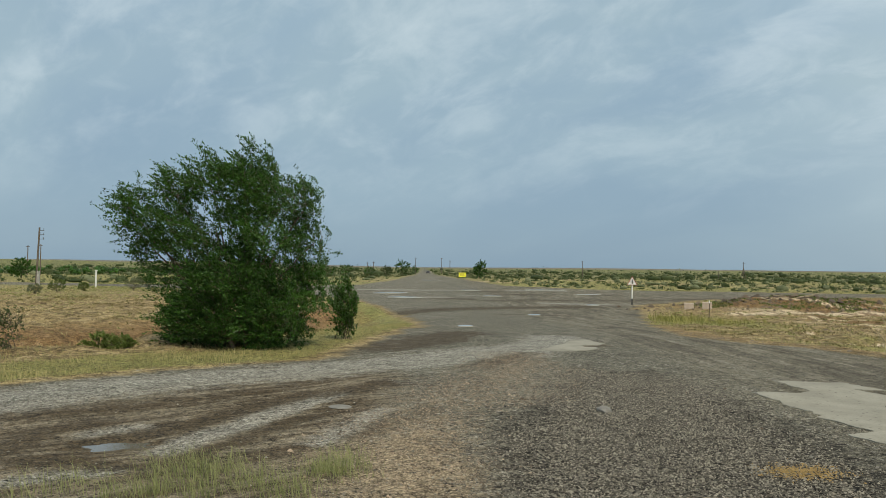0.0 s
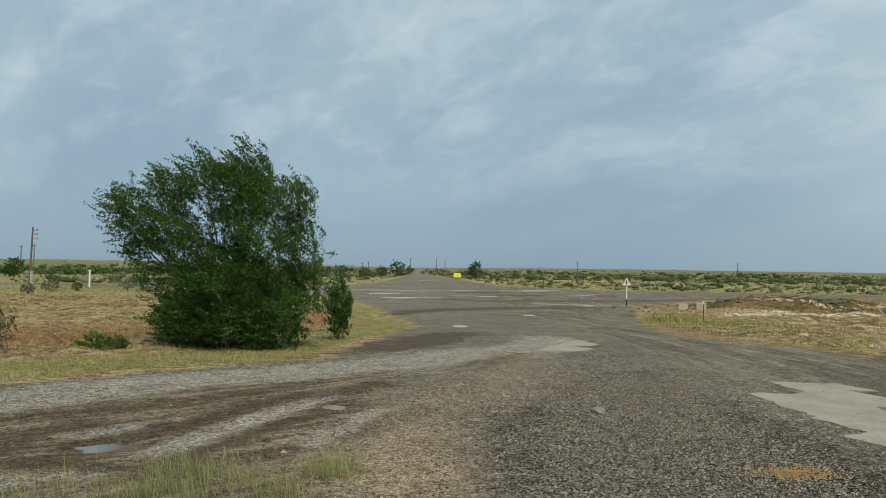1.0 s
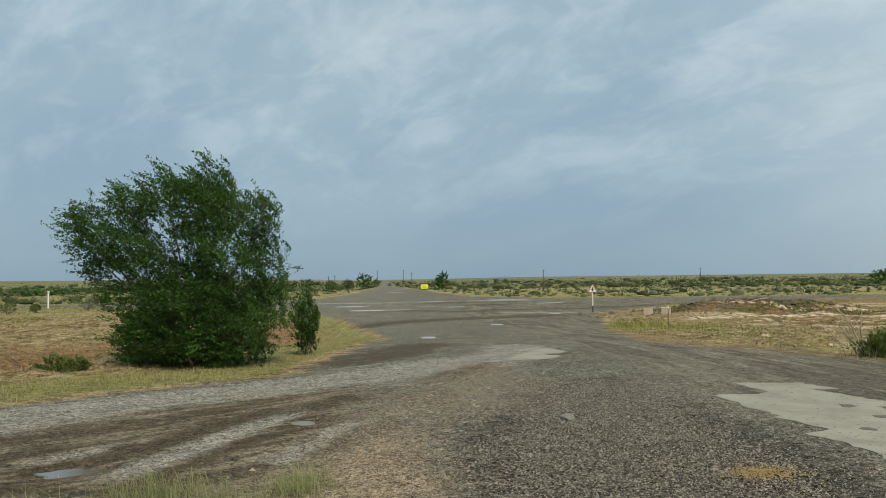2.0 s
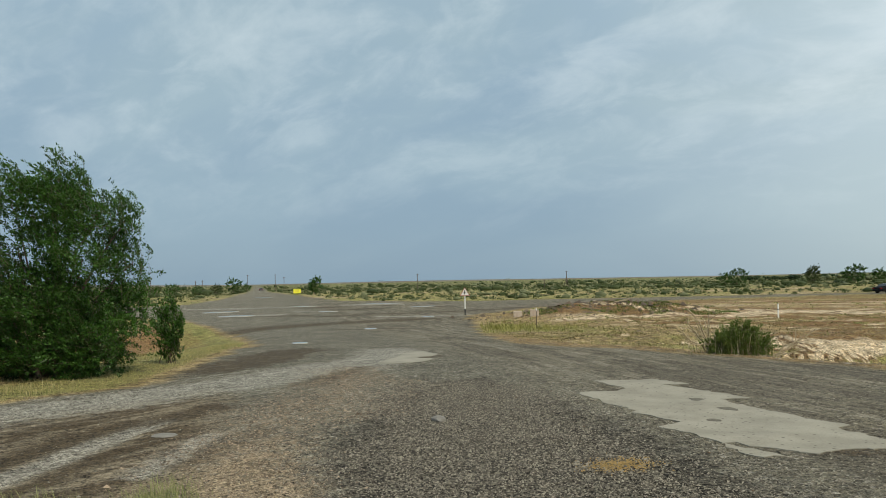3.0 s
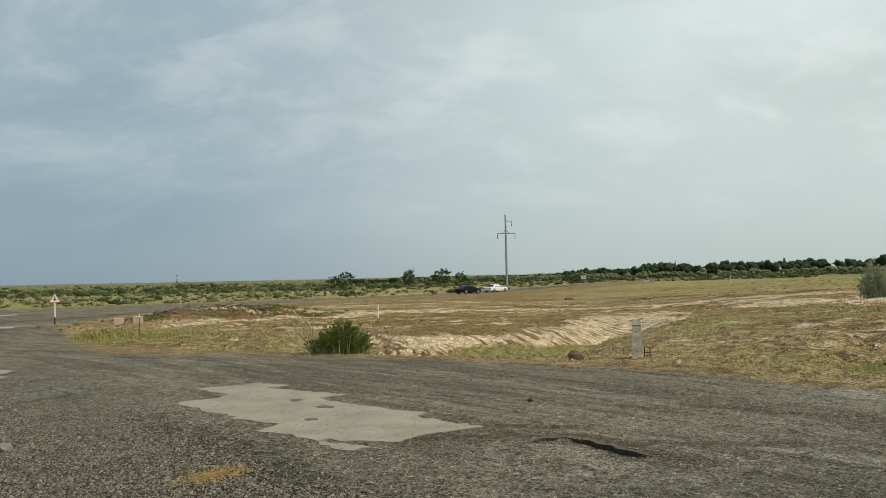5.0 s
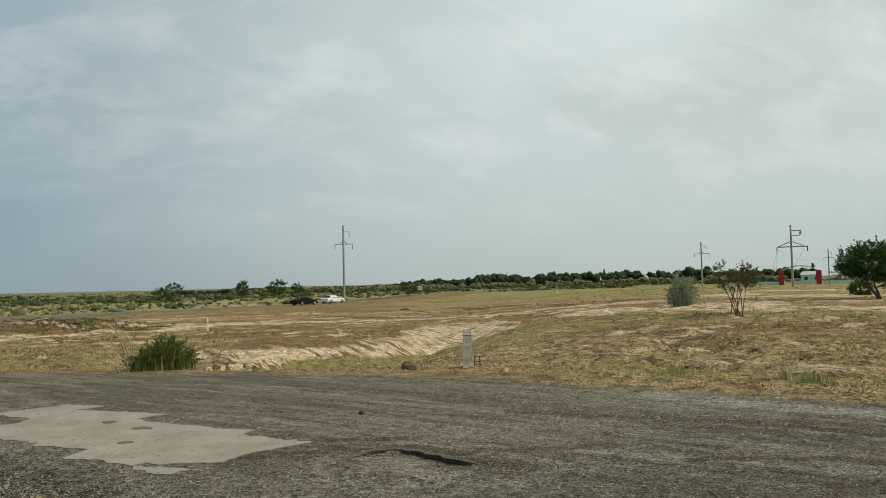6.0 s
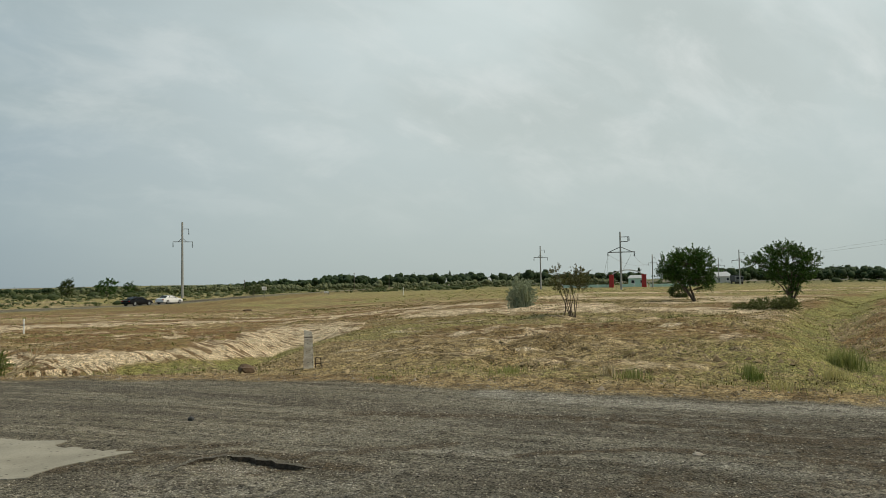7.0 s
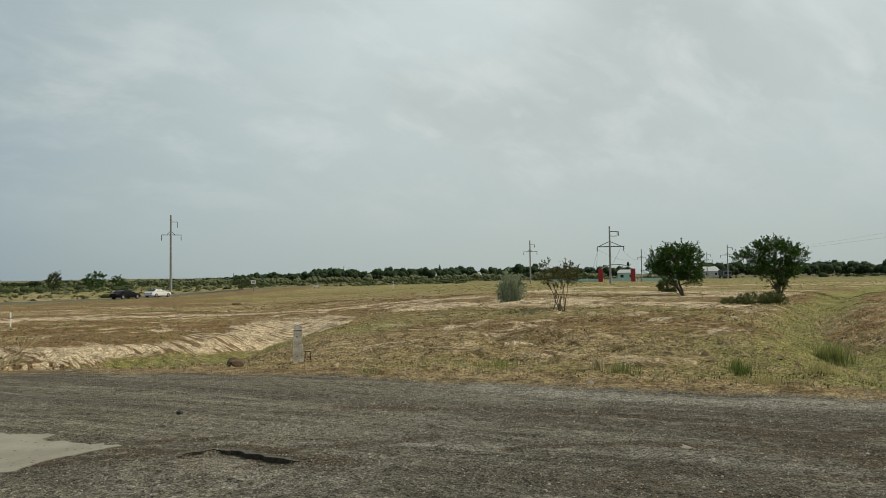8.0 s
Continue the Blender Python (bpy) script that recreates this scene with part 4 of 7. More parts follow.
def crown_tree(name, x, y, lobes, stems, twigs, per_twig, leaf_len, leaf_mat, label, category="tree", seed=1, gaps=(), wind=0.3, trunk_r=0.07, twig_len=0.45, droop=0.1, group="", rz=0.0, root_spread=0.055, wisps=0, rise=0.35, wide=0.46, sprays=1):
    """A tree or shrub: limbs that divide towards twigs, and leaves along each twig."""
    rng = np.random.default_rng(seed)
    z0 = gz(x, y)
    root = thing(name, x, y, z0 - 0.03, label, category, group, rz)
    tops, dirs = lobes_points(rng, lobes, twigs)
    tops[:, 2] = np.maximum(tops[:, 2], 0.06)
    keep = np.ones(len(tops), bool)
    for gx, gh, rx, rh in gaps:            # windows in the crown where only limbs show
        keep &= ((tops[:, 0] - gx) / rx) ** 2 + ((tops[:, 2] - gh) / rh) ** 2 > rng.uniform(0.6, 1.2, len(tops))
    tops, dirs = tops[keep], dirs[keep]
    segs, anchors = [], []
    mean = np.array(lobes)[:, :3]
    for s in range(stems):
        goal = mean[s % len(mean)] + rng.normal(0, 0.12, 3) * np.array(lobes)[s % len(mean), 3:]
        if stems > 1:
            start = np.array([*(rng.normal(0, root_spread * math.sqrt(stems), 2)), 0.0])
        else:
            start = np.zeros(3)
        steps, p, r = 7, start, trunk_r * rng.uniform(0.7, 1.1)
        for q in range(1, steps + 1):
            u = q / steps
            nxt = start * (1 - u) + goal * u + np.array([0, 0, 0.25 * math.sin(u * 3.1) * goal[2] * 0.3]) + rng.normal(0, 0.03, 3) * goal[2] * 0.4
            segs.append((p, nxt, r, r * 0.8))
            if q >= 2:
                anchors.append((nxt, r * 0.7))
            p, r = nxt, r * 0.8
    ap = np.array([a for a, _ in anchors])
    ar = np.array([b for _, b in anchors])
    base, way = [], []
    for t, dv in zip(tops, dirs):
        # boughs rise outwards from the limb below them
        cost = np.linalg.norm(ap - t, axis=1) + np.maximum(0, ap[:, 2] - t[2] + 0.1) * 0.6
        q = int(np.argmin(cost))
        mid = ap[q] * 0.45 + t * 0.55 + rng.normal(0, 0.05, 3)
        r = min(ar[q] * 0.45, 0.02)
        if rng.random() < (0.6 if twigs > 130 else 1.0):
            segs.append((ap[q], mid, r, r * 0.6))
            segs.append((mid, t, r * 0.6, 0.004))
        for _ in range(sprays):
            o = t + rng.normal(0, 0.38 * twig_len, 3) if sprays > 1 else t
            w = dv * 0.55 + np.array([-wind, 0, rise]) + rng.normal(0, 0.25, 3)
            w /= np.linalg.norm(w)
            ln = twig_len * rng.uniform(0.5, 1.35)
            u = rng.random(per_twig)
            pos = o - w * ln * 0.35 + u[:, None] * w * ln + rng.normal(0, 0.03, (per_twig, 3)) * (ln / 0.4) * (1.25 - 0.75 * u[:, None])
            pos[:, 2] -= droop * u ** 2 * ln * 2
            pos[:, 0] -= wind * u ** 2 * ln * 1.6
            base.append(pos)
            way.append(w + rng.normal(0, 0.55, (per_twig, 3)) + np.array([-wind * 2.6, 0, -droop]) * u[:, None])
            segs.append((o - w * ln * 0.35, o + w * ln * 0.3, 0.004, 0.0015))
    # long windblown shoots at the crown's edge
    lob = np.array(lobes)
    for _ in range(wisps):
        q = rng.integers(len(lob))
        dv = rng.normal(size=3)
        dv[2] = abs(dv[2]) * 0.9 + 0.1
        dv /= np.linalg.norm(dv)
        t = lob[q, :3] + dv * lob[q, 3:] * 0.95
        w = np.array([-0.95, 0, 0.3]) * wind * 2.6 + dv * 0.5 + np.array([0, 0, rise - 0.35]) + rng.normal(0, 0.15, 3)
        w /= np.linalg.norm(w)
        ln = twig_len * rng.uniform(0.9, 1.6)
        u = rng.random(per_twig)
        pos = t - w * 0.2 + u[:, None] * w * ln + rng.normal(0, 0.022, (per_twig, 3))
        pos[:, 0] -= 1.8 * wind * u ** 2 * ln
        base.append(pos)
        way.append(w * 1.2 + rng.normal(0, 0.45, (per_twig, 3)))
        segs.append((t - w * 0.25, t + w * ln * 0.4, 0.005, 0.0015))
    base, way = np.concatenate(base), np.concatenate(way)
    base[:, 2] = np.maximum(base[:, 2], 0.03)
    L = leaf_len * rng.uniform(0.6, 1.3, len(base))
    stems_part = array_part("trunk", tubes(segs, 4 if twigs > 250 else 5), BARK, root, "branching grey-brown stems")
    if stems > 2:
        tagged(stems_part, kind="stuff")
    array_part("crown", leaf_cards(rng, base, way, L, L * wide), leaf_mat, root)
    return root


# the big elm; local x runs to the right as seen from the south
S = 0.0124
BIG = [((px - 420) * S, dy, (615 - py) * S, rx * S, ry * S, rz * S) for px, py, rx, rz, ry, dy in (
    (446, 300, 34, 34, 60, -0.3), (436, 345, 62, 50, 95, -0.4), (378, 330, 34, 40, 60, -0.3), (330, 352, 30, 36, 55, -0.4), (508, 352, 42, 38, 80, -0.4), (540, 375, 18, 40, 45, -0.2),
    (246, 372, 22, 38, 35, -0.3), (232, 405, 18, 24, 30, -0.2), (268, 412, 32, 34, 45, -0.3), (320, 405, 44, 42, 70, -0.4), (400, 412, 66, 48, 105, -0.4), (490, 425, 52, 46, 95, -0.4), (549, 440, 20, 46, 50, -0.1),
    (284, 448, 24, 26, 45, -0.2), (336, 480, 42, 48, 70, -0.1), (420, 490, 70, 50, 100, -0.2), (508, 500, 46, 50, 85, 0.0), (546, 520, 22, 52, 50, 0.0), (338, 556, 26, 50, 60, 0.0), (400, 560, 70, 48, 90, 0.0),
    (485, 565, 56, 44, 85, 0.0), (408, 540, 72, 60, 40, -0.7), (480, 540, 60, 55, 40, -0.7), (352, 545, 32, 50, 36, -0.5), (368, 592, 46, 22, 70, 0.0), (450, 592, 70, 22, 80, 0.0), (526, 588, 26, 26, 55, 0.0))]
GAPS = [((px - 420) * S, (615 - py) * S, rx * S, rz * S) for px, py, rx, rz in ((512, 398, 22, 16), (455, 402, 18, 22), (370, 368, 16, 16), (522, 458, 30, 16), (330, 415, 12, 12), (440, 545, 16, 18), (405, 440, 14, 16), (475, 395, 14, 13), (545, 412, 12, 14), (298, 362, 16, 22), (395, 395, 12, 14))]
crown_tree("elm_tree", -4.45, 16.3, BIG, 13, 600, 40, 0.056, ELM, "dense dark green bushy elm beside the road verge", seed=3, gaps=GAPS, wind=0.20, trunk_r=0.06, twig_len=0.42, wisps=50, rise=0.6, wide=0.46, sprays=7)
SHRUB = [(0, 0, 0.35, 0.22, 0.22, 0.3), (0.02, 0, 0.75, 0.26, 0.25, 0.32), (-0.14, 0, 1.08, 0.10, 0.1, 0.24), (0.02, 0, 1.22, 0.07, 0.08, 0.25), (0.17, 0, 1.0, 0.09, 0.1, 0.22), (-0.27, 0, 0.8, 0.08, 0.1, 0.2)]
crown_tree("elm_sapling", -2.33, 18.4, SHRUB, 7, 95, 22, 0.07, ELM, "young dark green elm sapling beside the big elm", "sapling", seed=8, wind=0.14, trunk_r=0.016, twig_len=0.36, wisps=80, rise=1.0)
crown_tree("low_bush", -7.0, 15.9, [(-0.2, 0, 0.10, 0.35, 0.25, 0.2), (0.25, 0, 0.08, 0.3, 0.25, 0.14)], 6, 110, 24, 0.07, REED, "low bright green bush in the dry ditch", "bush", seed=9, wind=0.1, trunk_r=0.01, twig_len=0.2)
crown_tree("thin_bush", -9.0, 15.5, [(0, 0, 0.35, 0.4, 0.35, 0.35), (0.1, 0, 0.65, 0.3, 0.25, 0.2)], 7, 60, 10, 0.07, SCRUB, "sparse grey-green bush in the dry ditch", "bush", seed=10, wind=0.1, trunk_r=0.012, twig_len=0.3)
reed_bush = crown_tree("roadside_bush", 10.55, 15.6, [(0, 0, 0.38, 0.55, 0.38, 0.34), (-0.42, 0, 0.26, 0.36, 0.3, 0.24), (0.5, 0, 0.26, 0.36, 0.3, 0.24), (0.15, 0, 0.62, 0.3, 0.25, 0.18)], 14, 330, 26, 0.06, REED, "dense green bush with dry stalks at the road edge", "bush", seed=11, wind=0.0, trunk_r=0.012, twig_len=0.3)

_r = np.random.default_rng(4)
_a = _r.normal(0, 1, (600, 2)) * (0.36, 0.2) + (0.02, 0)
array_part("reed_growth", blades(_r, _a, _r.uniform(0.40, 0.98, 600) * (1 - 0.45 * np.clip(np.abs(_a[:, 0]) / 0.7, 0, 1)), 0.85, 0.010, np.zeros(600)), REED, reed_bush, "upright green reed-like stems")
_a = _r.normal(0, 1, (260, 2)) * (0.36, 0.2)
tagged(array_part("dry_stem_growth", blades(_r, _a, _r.uniform(0.35, 0.95, 260), 0.9, 0.009, np.zeros(260)), STRAW, reed_bush), "bleached dry stems", kind="stuff")
tagged(bpy.data.objects["reed_growth"], kind="stuff")

RIGHT_TREE = [(-0.6, 0, 2.7, 1.5, 1.6, 1.1), (-1.7, 0, 2.9, 1.0, 1.1, 0.8), (-1.9, 0, 2.2, 0.8, 0.9, 0.5), (0.8, 0.2, 2.3, 0.9, 1.2, 1.0), (0.75, 0, 1.6, 0.75, 1.0, 0.65), (-0.5, 0, 1.9, 0.9, 1.0, 0.5), (-0.2, 0, 3.6, 1.1, 1.1, 0.6), (0.7, 0, 3.3, 0.8, 0.9, 0.6), (-1.2, 0, 3.5, 0.6, 0.7, 0.45)]
crown_tree("steppe_tree", 62.4, 6.82, RIGHT_TREE, 3, 820, 36, 0.115, ELM, "round-crowned small tree with a short brown trunk", seed=14, wind=0.0, trunk_r=0.15, twig_len=0.6, rz=-82, wisps=60, root_spread=0.02)
RIGHT_TREE_2 = [(-2.5, 0, 2.9, 0.8, 0.8, 0.5), (-1.5, 0, 3.1, 1.0, 1.0, 0.8), (-0.6, 0, 3.9, 1.1, 1.0, 0.5), (0, 0, 3.0, 1.5, 1.4, 1.0), (1.3, 0.2, 2.8, 0.8, 1.0, 0.7), (0.9, 0, 3.5, 0.7, 0.8, 0.45),
                (-0.2, 0, 2.0, 1.5, 1.2, 0.8), (0, 0, 1.2, 0.8, 0.8, 0.55), (-1.3, 0, 2.2, 0.8, 0.8, 0.5), (0.9, 0, 2.0, 0.8, 0.8, 0.55), (0, 0, 0.6, 0.4, 0.4, 0.35)]
crown_tree("steppe_tree", 63.8, -0.15, RIGHT_TREE_2, 7, 800, 34, 0.115, ELM, "wide ragged tree with several low stems", seed=15, wind=0.0, trunk_r=0.09, twig_len=0.55, rz=-82, wisps=70, root_spread=0.03)
silver = crown_tree("silver_bush", 45.9, 15.45, [(0, 0, 0.75, 1.0, 0.9, 0.75), (-0.3, 0, 1.5, 0.5, 0.5, 0.55), (0.4, 0, 1.4, 0.5, 0.5, 0.6)], 10, 170, 30, 0.11, SILVER, "silvery grey-green steppe bush on bare soil", "bush", seed=16, wind=0.0, trunk_r=0.02, twig_len=0.5)
_a = _r.normal(0, 0.26, (700, 2))
array_part("twig_growth", blades(_r, _a, _r.uniform(0.9, 2.4, 700) * (1 - 0.5 * np.clip(np.hypot(*_a.T) / 0.8, 0, 1)), 0.6, 0.03, np.zeros(700)), SILVER, silver, "upright silvery stems")
crown_tree("thin_tree", 31.5, 8.4, [(0.1, 0, 1.45, 0.8, 0.55, 0.36), (-0.55, 0, 2.0, 0.28, 0.28, 0.3), (0.5, 0, 1.75, 0.4, 0.35, 0.42), (-0.6, 0, 1.45, 0.32, 0.3, 0.28), (0.15, 0, 1.7, 0.4, 0.35, 0.3)], 8, 190, 14, 0.085, RUSSET_LEAF, "sparse young olive brown tree with bare forked stems", seed=17, root_spread=0.05, wind=0.0, trunk_r=0.03, twig_len=0.32, rz=-75)
crown_tree("green_bush", 43.5, 1.0, [(0, 0, 0.2, 1.0, 0.7, 0.22), (-1.0, 0, 0.12, 0.7, 0.5, 0.14), (0.8, 0, 0.24, 0.6, 0.6, 0.28)], 12, 240, 26, 0.10, OLIVE, "low spreading olive green bush on the mound", "bush", seed=18, wind=0.0, trunk_r=0.02, twig_len=0.4, rz=-85)
crown_tree("green_bush", 74.8, 9.6, [(0, 0, 0.6, 1.1, 0.9, 0.6)], 8, 160, 24, 0.15, SCRUB, "rounded grey-green bush behind the small tree", "bush", seed=19, wind=0.0, trunk_r=0.02, twig_len=0.4)

# bushes and small trees that stand out on the plain
def far_tree(x, y, h, w, mat, label, name="bush", seed=1, low=0.1, fine=1.0):
    lobes = [(0, 0, h * (0.5 + low / 2), w * 0.5, w * 0.5, h * (0.5 - low / 2)), (-w * 0.22, 0, h * 0.45, w * 0.32, w * 0.32, h * 0.32), (w * 0.2, 0, h * 0.6, w * 0.3, w * 0.3, h * 0.3)]
    return crown_tree(name, x, y, lobes, 4, 110, 26, max(0.14, h * 0.065) * fine, mat, label, "tree" if name.endswith("tree") else "bush", seed=seed, wind=0.0, trunk_r=0.04 * h / 3 + 0.01, twig_len=h * 0.16, group="bushes on the plain", root_spread=0.012, wisps=14)


far_tree(9.0, 182.7, 4.3, 3.3, ELM, "dark round tree beside the far road", "roadside_tree", 21)
far_tree(-12.9, 240, 4.8, 4.6, ELM, "dark green tree beside the far road", "roadside_tree", 22)
for q, (az, d, h, w) in enumerate(((-2.2, 275, 3.0, 3.2), (-4.3, 225, 3.0, 3.4), (-5.6, 220, 2.6, 3.0), (-7.4, 210, 3.2, 4.0), (-8.6, 230, 3.0, 4.5), (33.0, 205, 3.6, 3.6), (33.9, 208, 4.6, 4.8), (38.7, 212, 4.7, 3.4),
                                   (41.2, 208, 4.8, 4.8), (42.6, 215, 3.6, 3.0), (51.1, 158, 2.6, 3.6), (-21.5, 92, 1.5, 1.8), (-29.3, 140, 3.4, 2.4), (-19, 150, 3.0, 3.5))):
    a = radians(az)
    far_tree(d * math.sin(a), d * math.cos(a), h, w, (ELM, SCRUB)[q % 3 == 1], "dark green steppe bush with an uneven crown" if h < 4 else "dark green small tree on the plain", "bush" if h < 4 else "steppe_tree", 30 + q)
for q, (x, y, h, w) in enumerate(((-34.2, 66.7, 1.2, 1.5), (-34.3, 63.2, 0.9, 1.2), (-33.4, 69.9, 0.9, 1.0), (-29.6, 72.1, 1.5, 1.7), (-38.5, 64, 0.8, 1.0))):
    far_tree(x, y, h, w, SILVER_SCRUB if q % 2 else REED, "small grey-green bush on dry grass", "bush", 50 + q, 0.1, 0.5)


ICO_G = 0.5 * (1 + math.sqrt(5))
ICO_V = np.array([(-1, ICO_G, 0), (1, ICO_G, 0), (-1, -ICO_G, 0), (1, -ICO_G, 0), (0, -1, ICO_G), (0, 1, ICO_G), (0, -1, -ICO_G), (0, 1, -ICO_G),
                  (ICO_G, 0, -1), (ICO_G, 0, 1), (-ICO_G, 0, -1), (-ICO_G, 0, 1)]) / math.hypot(1, ICO_G)
ICO_F = np.array([(0, 11, 5), (0, 5, 1), (0, 1, 7), (0, 7, 10), (0, 10, 11), (1, 5, 9), (5, 11, 4), (11, 10, 2), (10, 7, 6), (7, 1, 8),
                  (3, 9, 4), (3, 4, 2), (3, 2, 6), (3, 6, 8), (3, 8, 9), (4, 9, 5), (2, 4, 11), (6, 2, 10), (8, 6, 7), (9, 8, 1)])


def clumps(rng, centre, radius):
    """Uneven twiggy hearts: one small lumpy ball for each centre and its three radii."""
    n = len(centre)
    v = ICO_V[None] * rng.uniform(0.78, 1.15, (n, 12, 1)) * radius[:, None] + centre[:, None]
    return v.reshape(-1, 3), (np.arange(n)[:, None, None] * 12 + ICO_F[None]).reshape(-1, 3)


def scrub_mesh(rng, xy, h, w, cards, size):
    """Many small bushes as leaf cards in flattened domes."""
    n = len(xy)
    foot = np.column_stack([xy, ground_z(xy[:, 0], xy[:, 1])])
    d = rng.normal(size=(n, cards, 3))
    d /= np.linalg.norm(d, axis=2, keepdims=True)
    d *= rng.uniform(0.45, 1.0, (n, cards, 1))
    d[..., 2] = np.abs(d[..., 2])
    lump = rng.normal(0, 0.22, (n, 1, 3))
    p = d * np.stack([w / 2, w / 2, h * 0.8], -1)[:, None] * (1 + lump) + foot[:, None]
    way = d * 0.7 + rng.normal(0, 0.5, d.shape) + np.array([0, 0, 0.15])
    L = (size[:, None] * rng.uniform(0.6, 1.3, (n, cards))).ravel()
    heart = clumps(rng, foot + np.column_stack([0 * h, 0 * h, h * 0.15]), np.stack([w * 0.26, w * 0.26, h * 0.34], -1) * (1 + lump[:, 0]))
    return join(leaf_cards(rng, p.reshape(-1, 3), way.reshape(-1, 3), L, L * 0.6), heart)


def grove_mesh(rng, xy, h, w, cards, size, lobes=8):
    """Far trees: several leafy clumps for each crown, with leaf sprays close round them."""
    n = len(xy)
    foot = np.column_stack([xy, ground_z(xy[:, 0], xy[:, 1])])
    dims = np.stack([w, w, h], -1)
    c = rng.normal(size=(n, lobes, 3))
    c /= np.linalg.norm(c, axis=2, keepdims=True)
    c = c * rng.uniform(0.4, 1.0, (n, lobes, 1)) * np.array([0.30, 0.30, 0.26]) + np.array([0, 0, 0.50])
    centre = foot[:, None] + c * dims[:, None]
    rad = rng.uniform(0.15, 0.27, (n, lobes, 1)) * np.minimum(dims, dims[:, 2:3] * 1.1)[:, None]
    pick = rng.integers(0, lobes, (n, cards))
    rows = np.arange(n)[:, None]
    d = rng.normal(size=(n, cards, 3))
    d /= np.linalg.norm(d, axis=2, keepdims=True)
    p = centre[rows, pick] + d * rad[rows, pick] * rng.uniform(0.85, 1.1, (n, cards, 1))
    way = d * 0.3 + rng.normal(0, 0.5, d.shape)
    L = (size[:, None] * rng.uniform(0.6, 1.3, (n, cards))).ravel()
    return join(leaf_cards(rng, p.reshape(-1, 3), way.reshape(-1, 3), L, L * 0.7), clumps(rng, centre.reshape(-1, 3), rad.reshape(-1, 3)))


def open_plain(x, y):
    return (road_depth(x, y) < -1.5).astype(float)


def make_scrub():
    rng = np.random.default_rng(91)
    sets = {"scrub": [], "grey_scrub": []}
    for key, n, r0, r1, hs, cards in (("scrub", 2200, 105, 230, 0.42, 28), ("scrub", 6000, 190, 520, 0.85, 15), ("grey_scrub", 3600, 105, 500, 0.5, 20), ("scrub", 3200, 380, 1900, 1.5, 8), ("grey_scrub", 1600, 380, 1500, 1.4, 8)):
        r = np.exp(rng.uniform(math.log(r0), math.log(r1), n))
        a = np.radians(rng.uniform(-48, 100, n))
        xy = np.column_stack([r * np.sin(a), r * np.cos(a)])
        clump = fbm(xy[:, 0], xy[:, 1], 60, 7, 2)
        keep = (open_plain(xy[:, 0], xy[:, 1]) > 0) & (clump > rng.uniform(-1.0, 0.3, n)) & ~((inside(xy[:, 0], xy[:, 1], FIELD) > 0) & (r < 190))
        keep &= ~((np.degrees(a) > 68) & (r < 260))
        xy, r = xy[keep], r[keep]
        h = hs * np.clip(np.exp(rng.normal(-0.4, 0.75, len(r))), 0.25, 3.4)
        w = h * rng.uniform(1.4, 3.2, len(r))
        sets[key].append(scrub_mesh(rng, xy, h, w, cards, 0.10 + 0.16 * h + 0.0003 * r))
    for key, mat, lab in (("scrub", SCRUB, "dark green low scrub spread over the plain"), ("grey_scrub", SILVER_SCRUB, "grey-green wormwood scrub spread over the plain")):
        tagged(array_part(key, join(*sets[key]), mat), lab, "scrub", kind="stuff")
    # dark thicket along the north-west
    a, r = np.radians(rng.uniform(-48, -8, 240)), rng.uniform(170, 340, 240)
    xy = np.column_stack([r * np.sin(a), r * np.cos(a)])
    keep = open_plain(xy[:, 0], xy[:, 1]) > 0
    xy, r = xy[keep], r[keep]
    h = rng.uniform(0.9, 2.3, len(r))
    tagged(array_part("thicket", grove_mesh(rng, xy, h, h * rng.uniform(1.3, 2.4, len(r)), 80, 0.18 + 0.07 * h, 6), ELM), "dark green thicket along the plain", "thicket", kind="stuff")
    # grey willows in front of the grove
    a, r = np.radians(rng.uniform(38, 78, 420)), rng.uniform(260, 420, 420)
    xy = np.column_stack([r * np.sin(a), r * np.cos(a)])
    xy, r = xy[open_plain(xy[:, 0], xy[:, 1]) > 0], r[open_plain(xy[:, 0], xy[:, 1]) > 0]
    h = rng.uniform(1.4, 3.7, len(r))
    tagged(array_part("grey_willows", grove_mesh(rng, xy, h, h * rng.uniform(1.2, 2.2, len(r)), 70, 0.22 + 0.05 * h, 6), SILVER_SCRUB), "grey-green willow thicket before the dark grove", "thicket", kind="stuff")
    # dark grove on the horizon
    n = 860
    a = np.radians(np.concatenate([rng.uniform(34, 80, 680), rng.uniform(82, 99, 180)]))
    r = np.where(np.degrees(a) < 81, rng.uniform(440, 620, n), rng.uniform(330, 430, n))
    xy = np.column_stack([r * np.sin(a), r * np.cos(a)])
    deg = np.degrees(a)
    h = (3.2 + 3.9 * sstep(deg, 42, 60) * (1 - 0.30 * sstep(deg, 80, 84))) * np.clip(rng.normal(0.92, 0.18, n), 0.55, 1.35) * (1 + 0.16 * fbm(deg, 0 * deg, 3.0, 46, 2))
    w = h * rng.uniform(0.9, 2.1, n)
    tall = rng.random(n) < 0.02
    h, w = np.where(tall, h * 1.3, h), np.where(tall, h * 0.32, w)
    tagged(array_part("far_grove", grove_mesh(rng, xy, h, w, 70, 0.40 + 0.03 * h, 8), FAR_LEAF), "dark green belt of trees along the horizon", "grove", kind="stuff")


make_scrub()


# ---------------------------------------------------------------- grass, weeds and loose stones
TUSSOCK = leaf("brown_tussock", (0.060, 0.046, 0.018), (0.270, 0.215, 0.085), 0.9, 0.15)


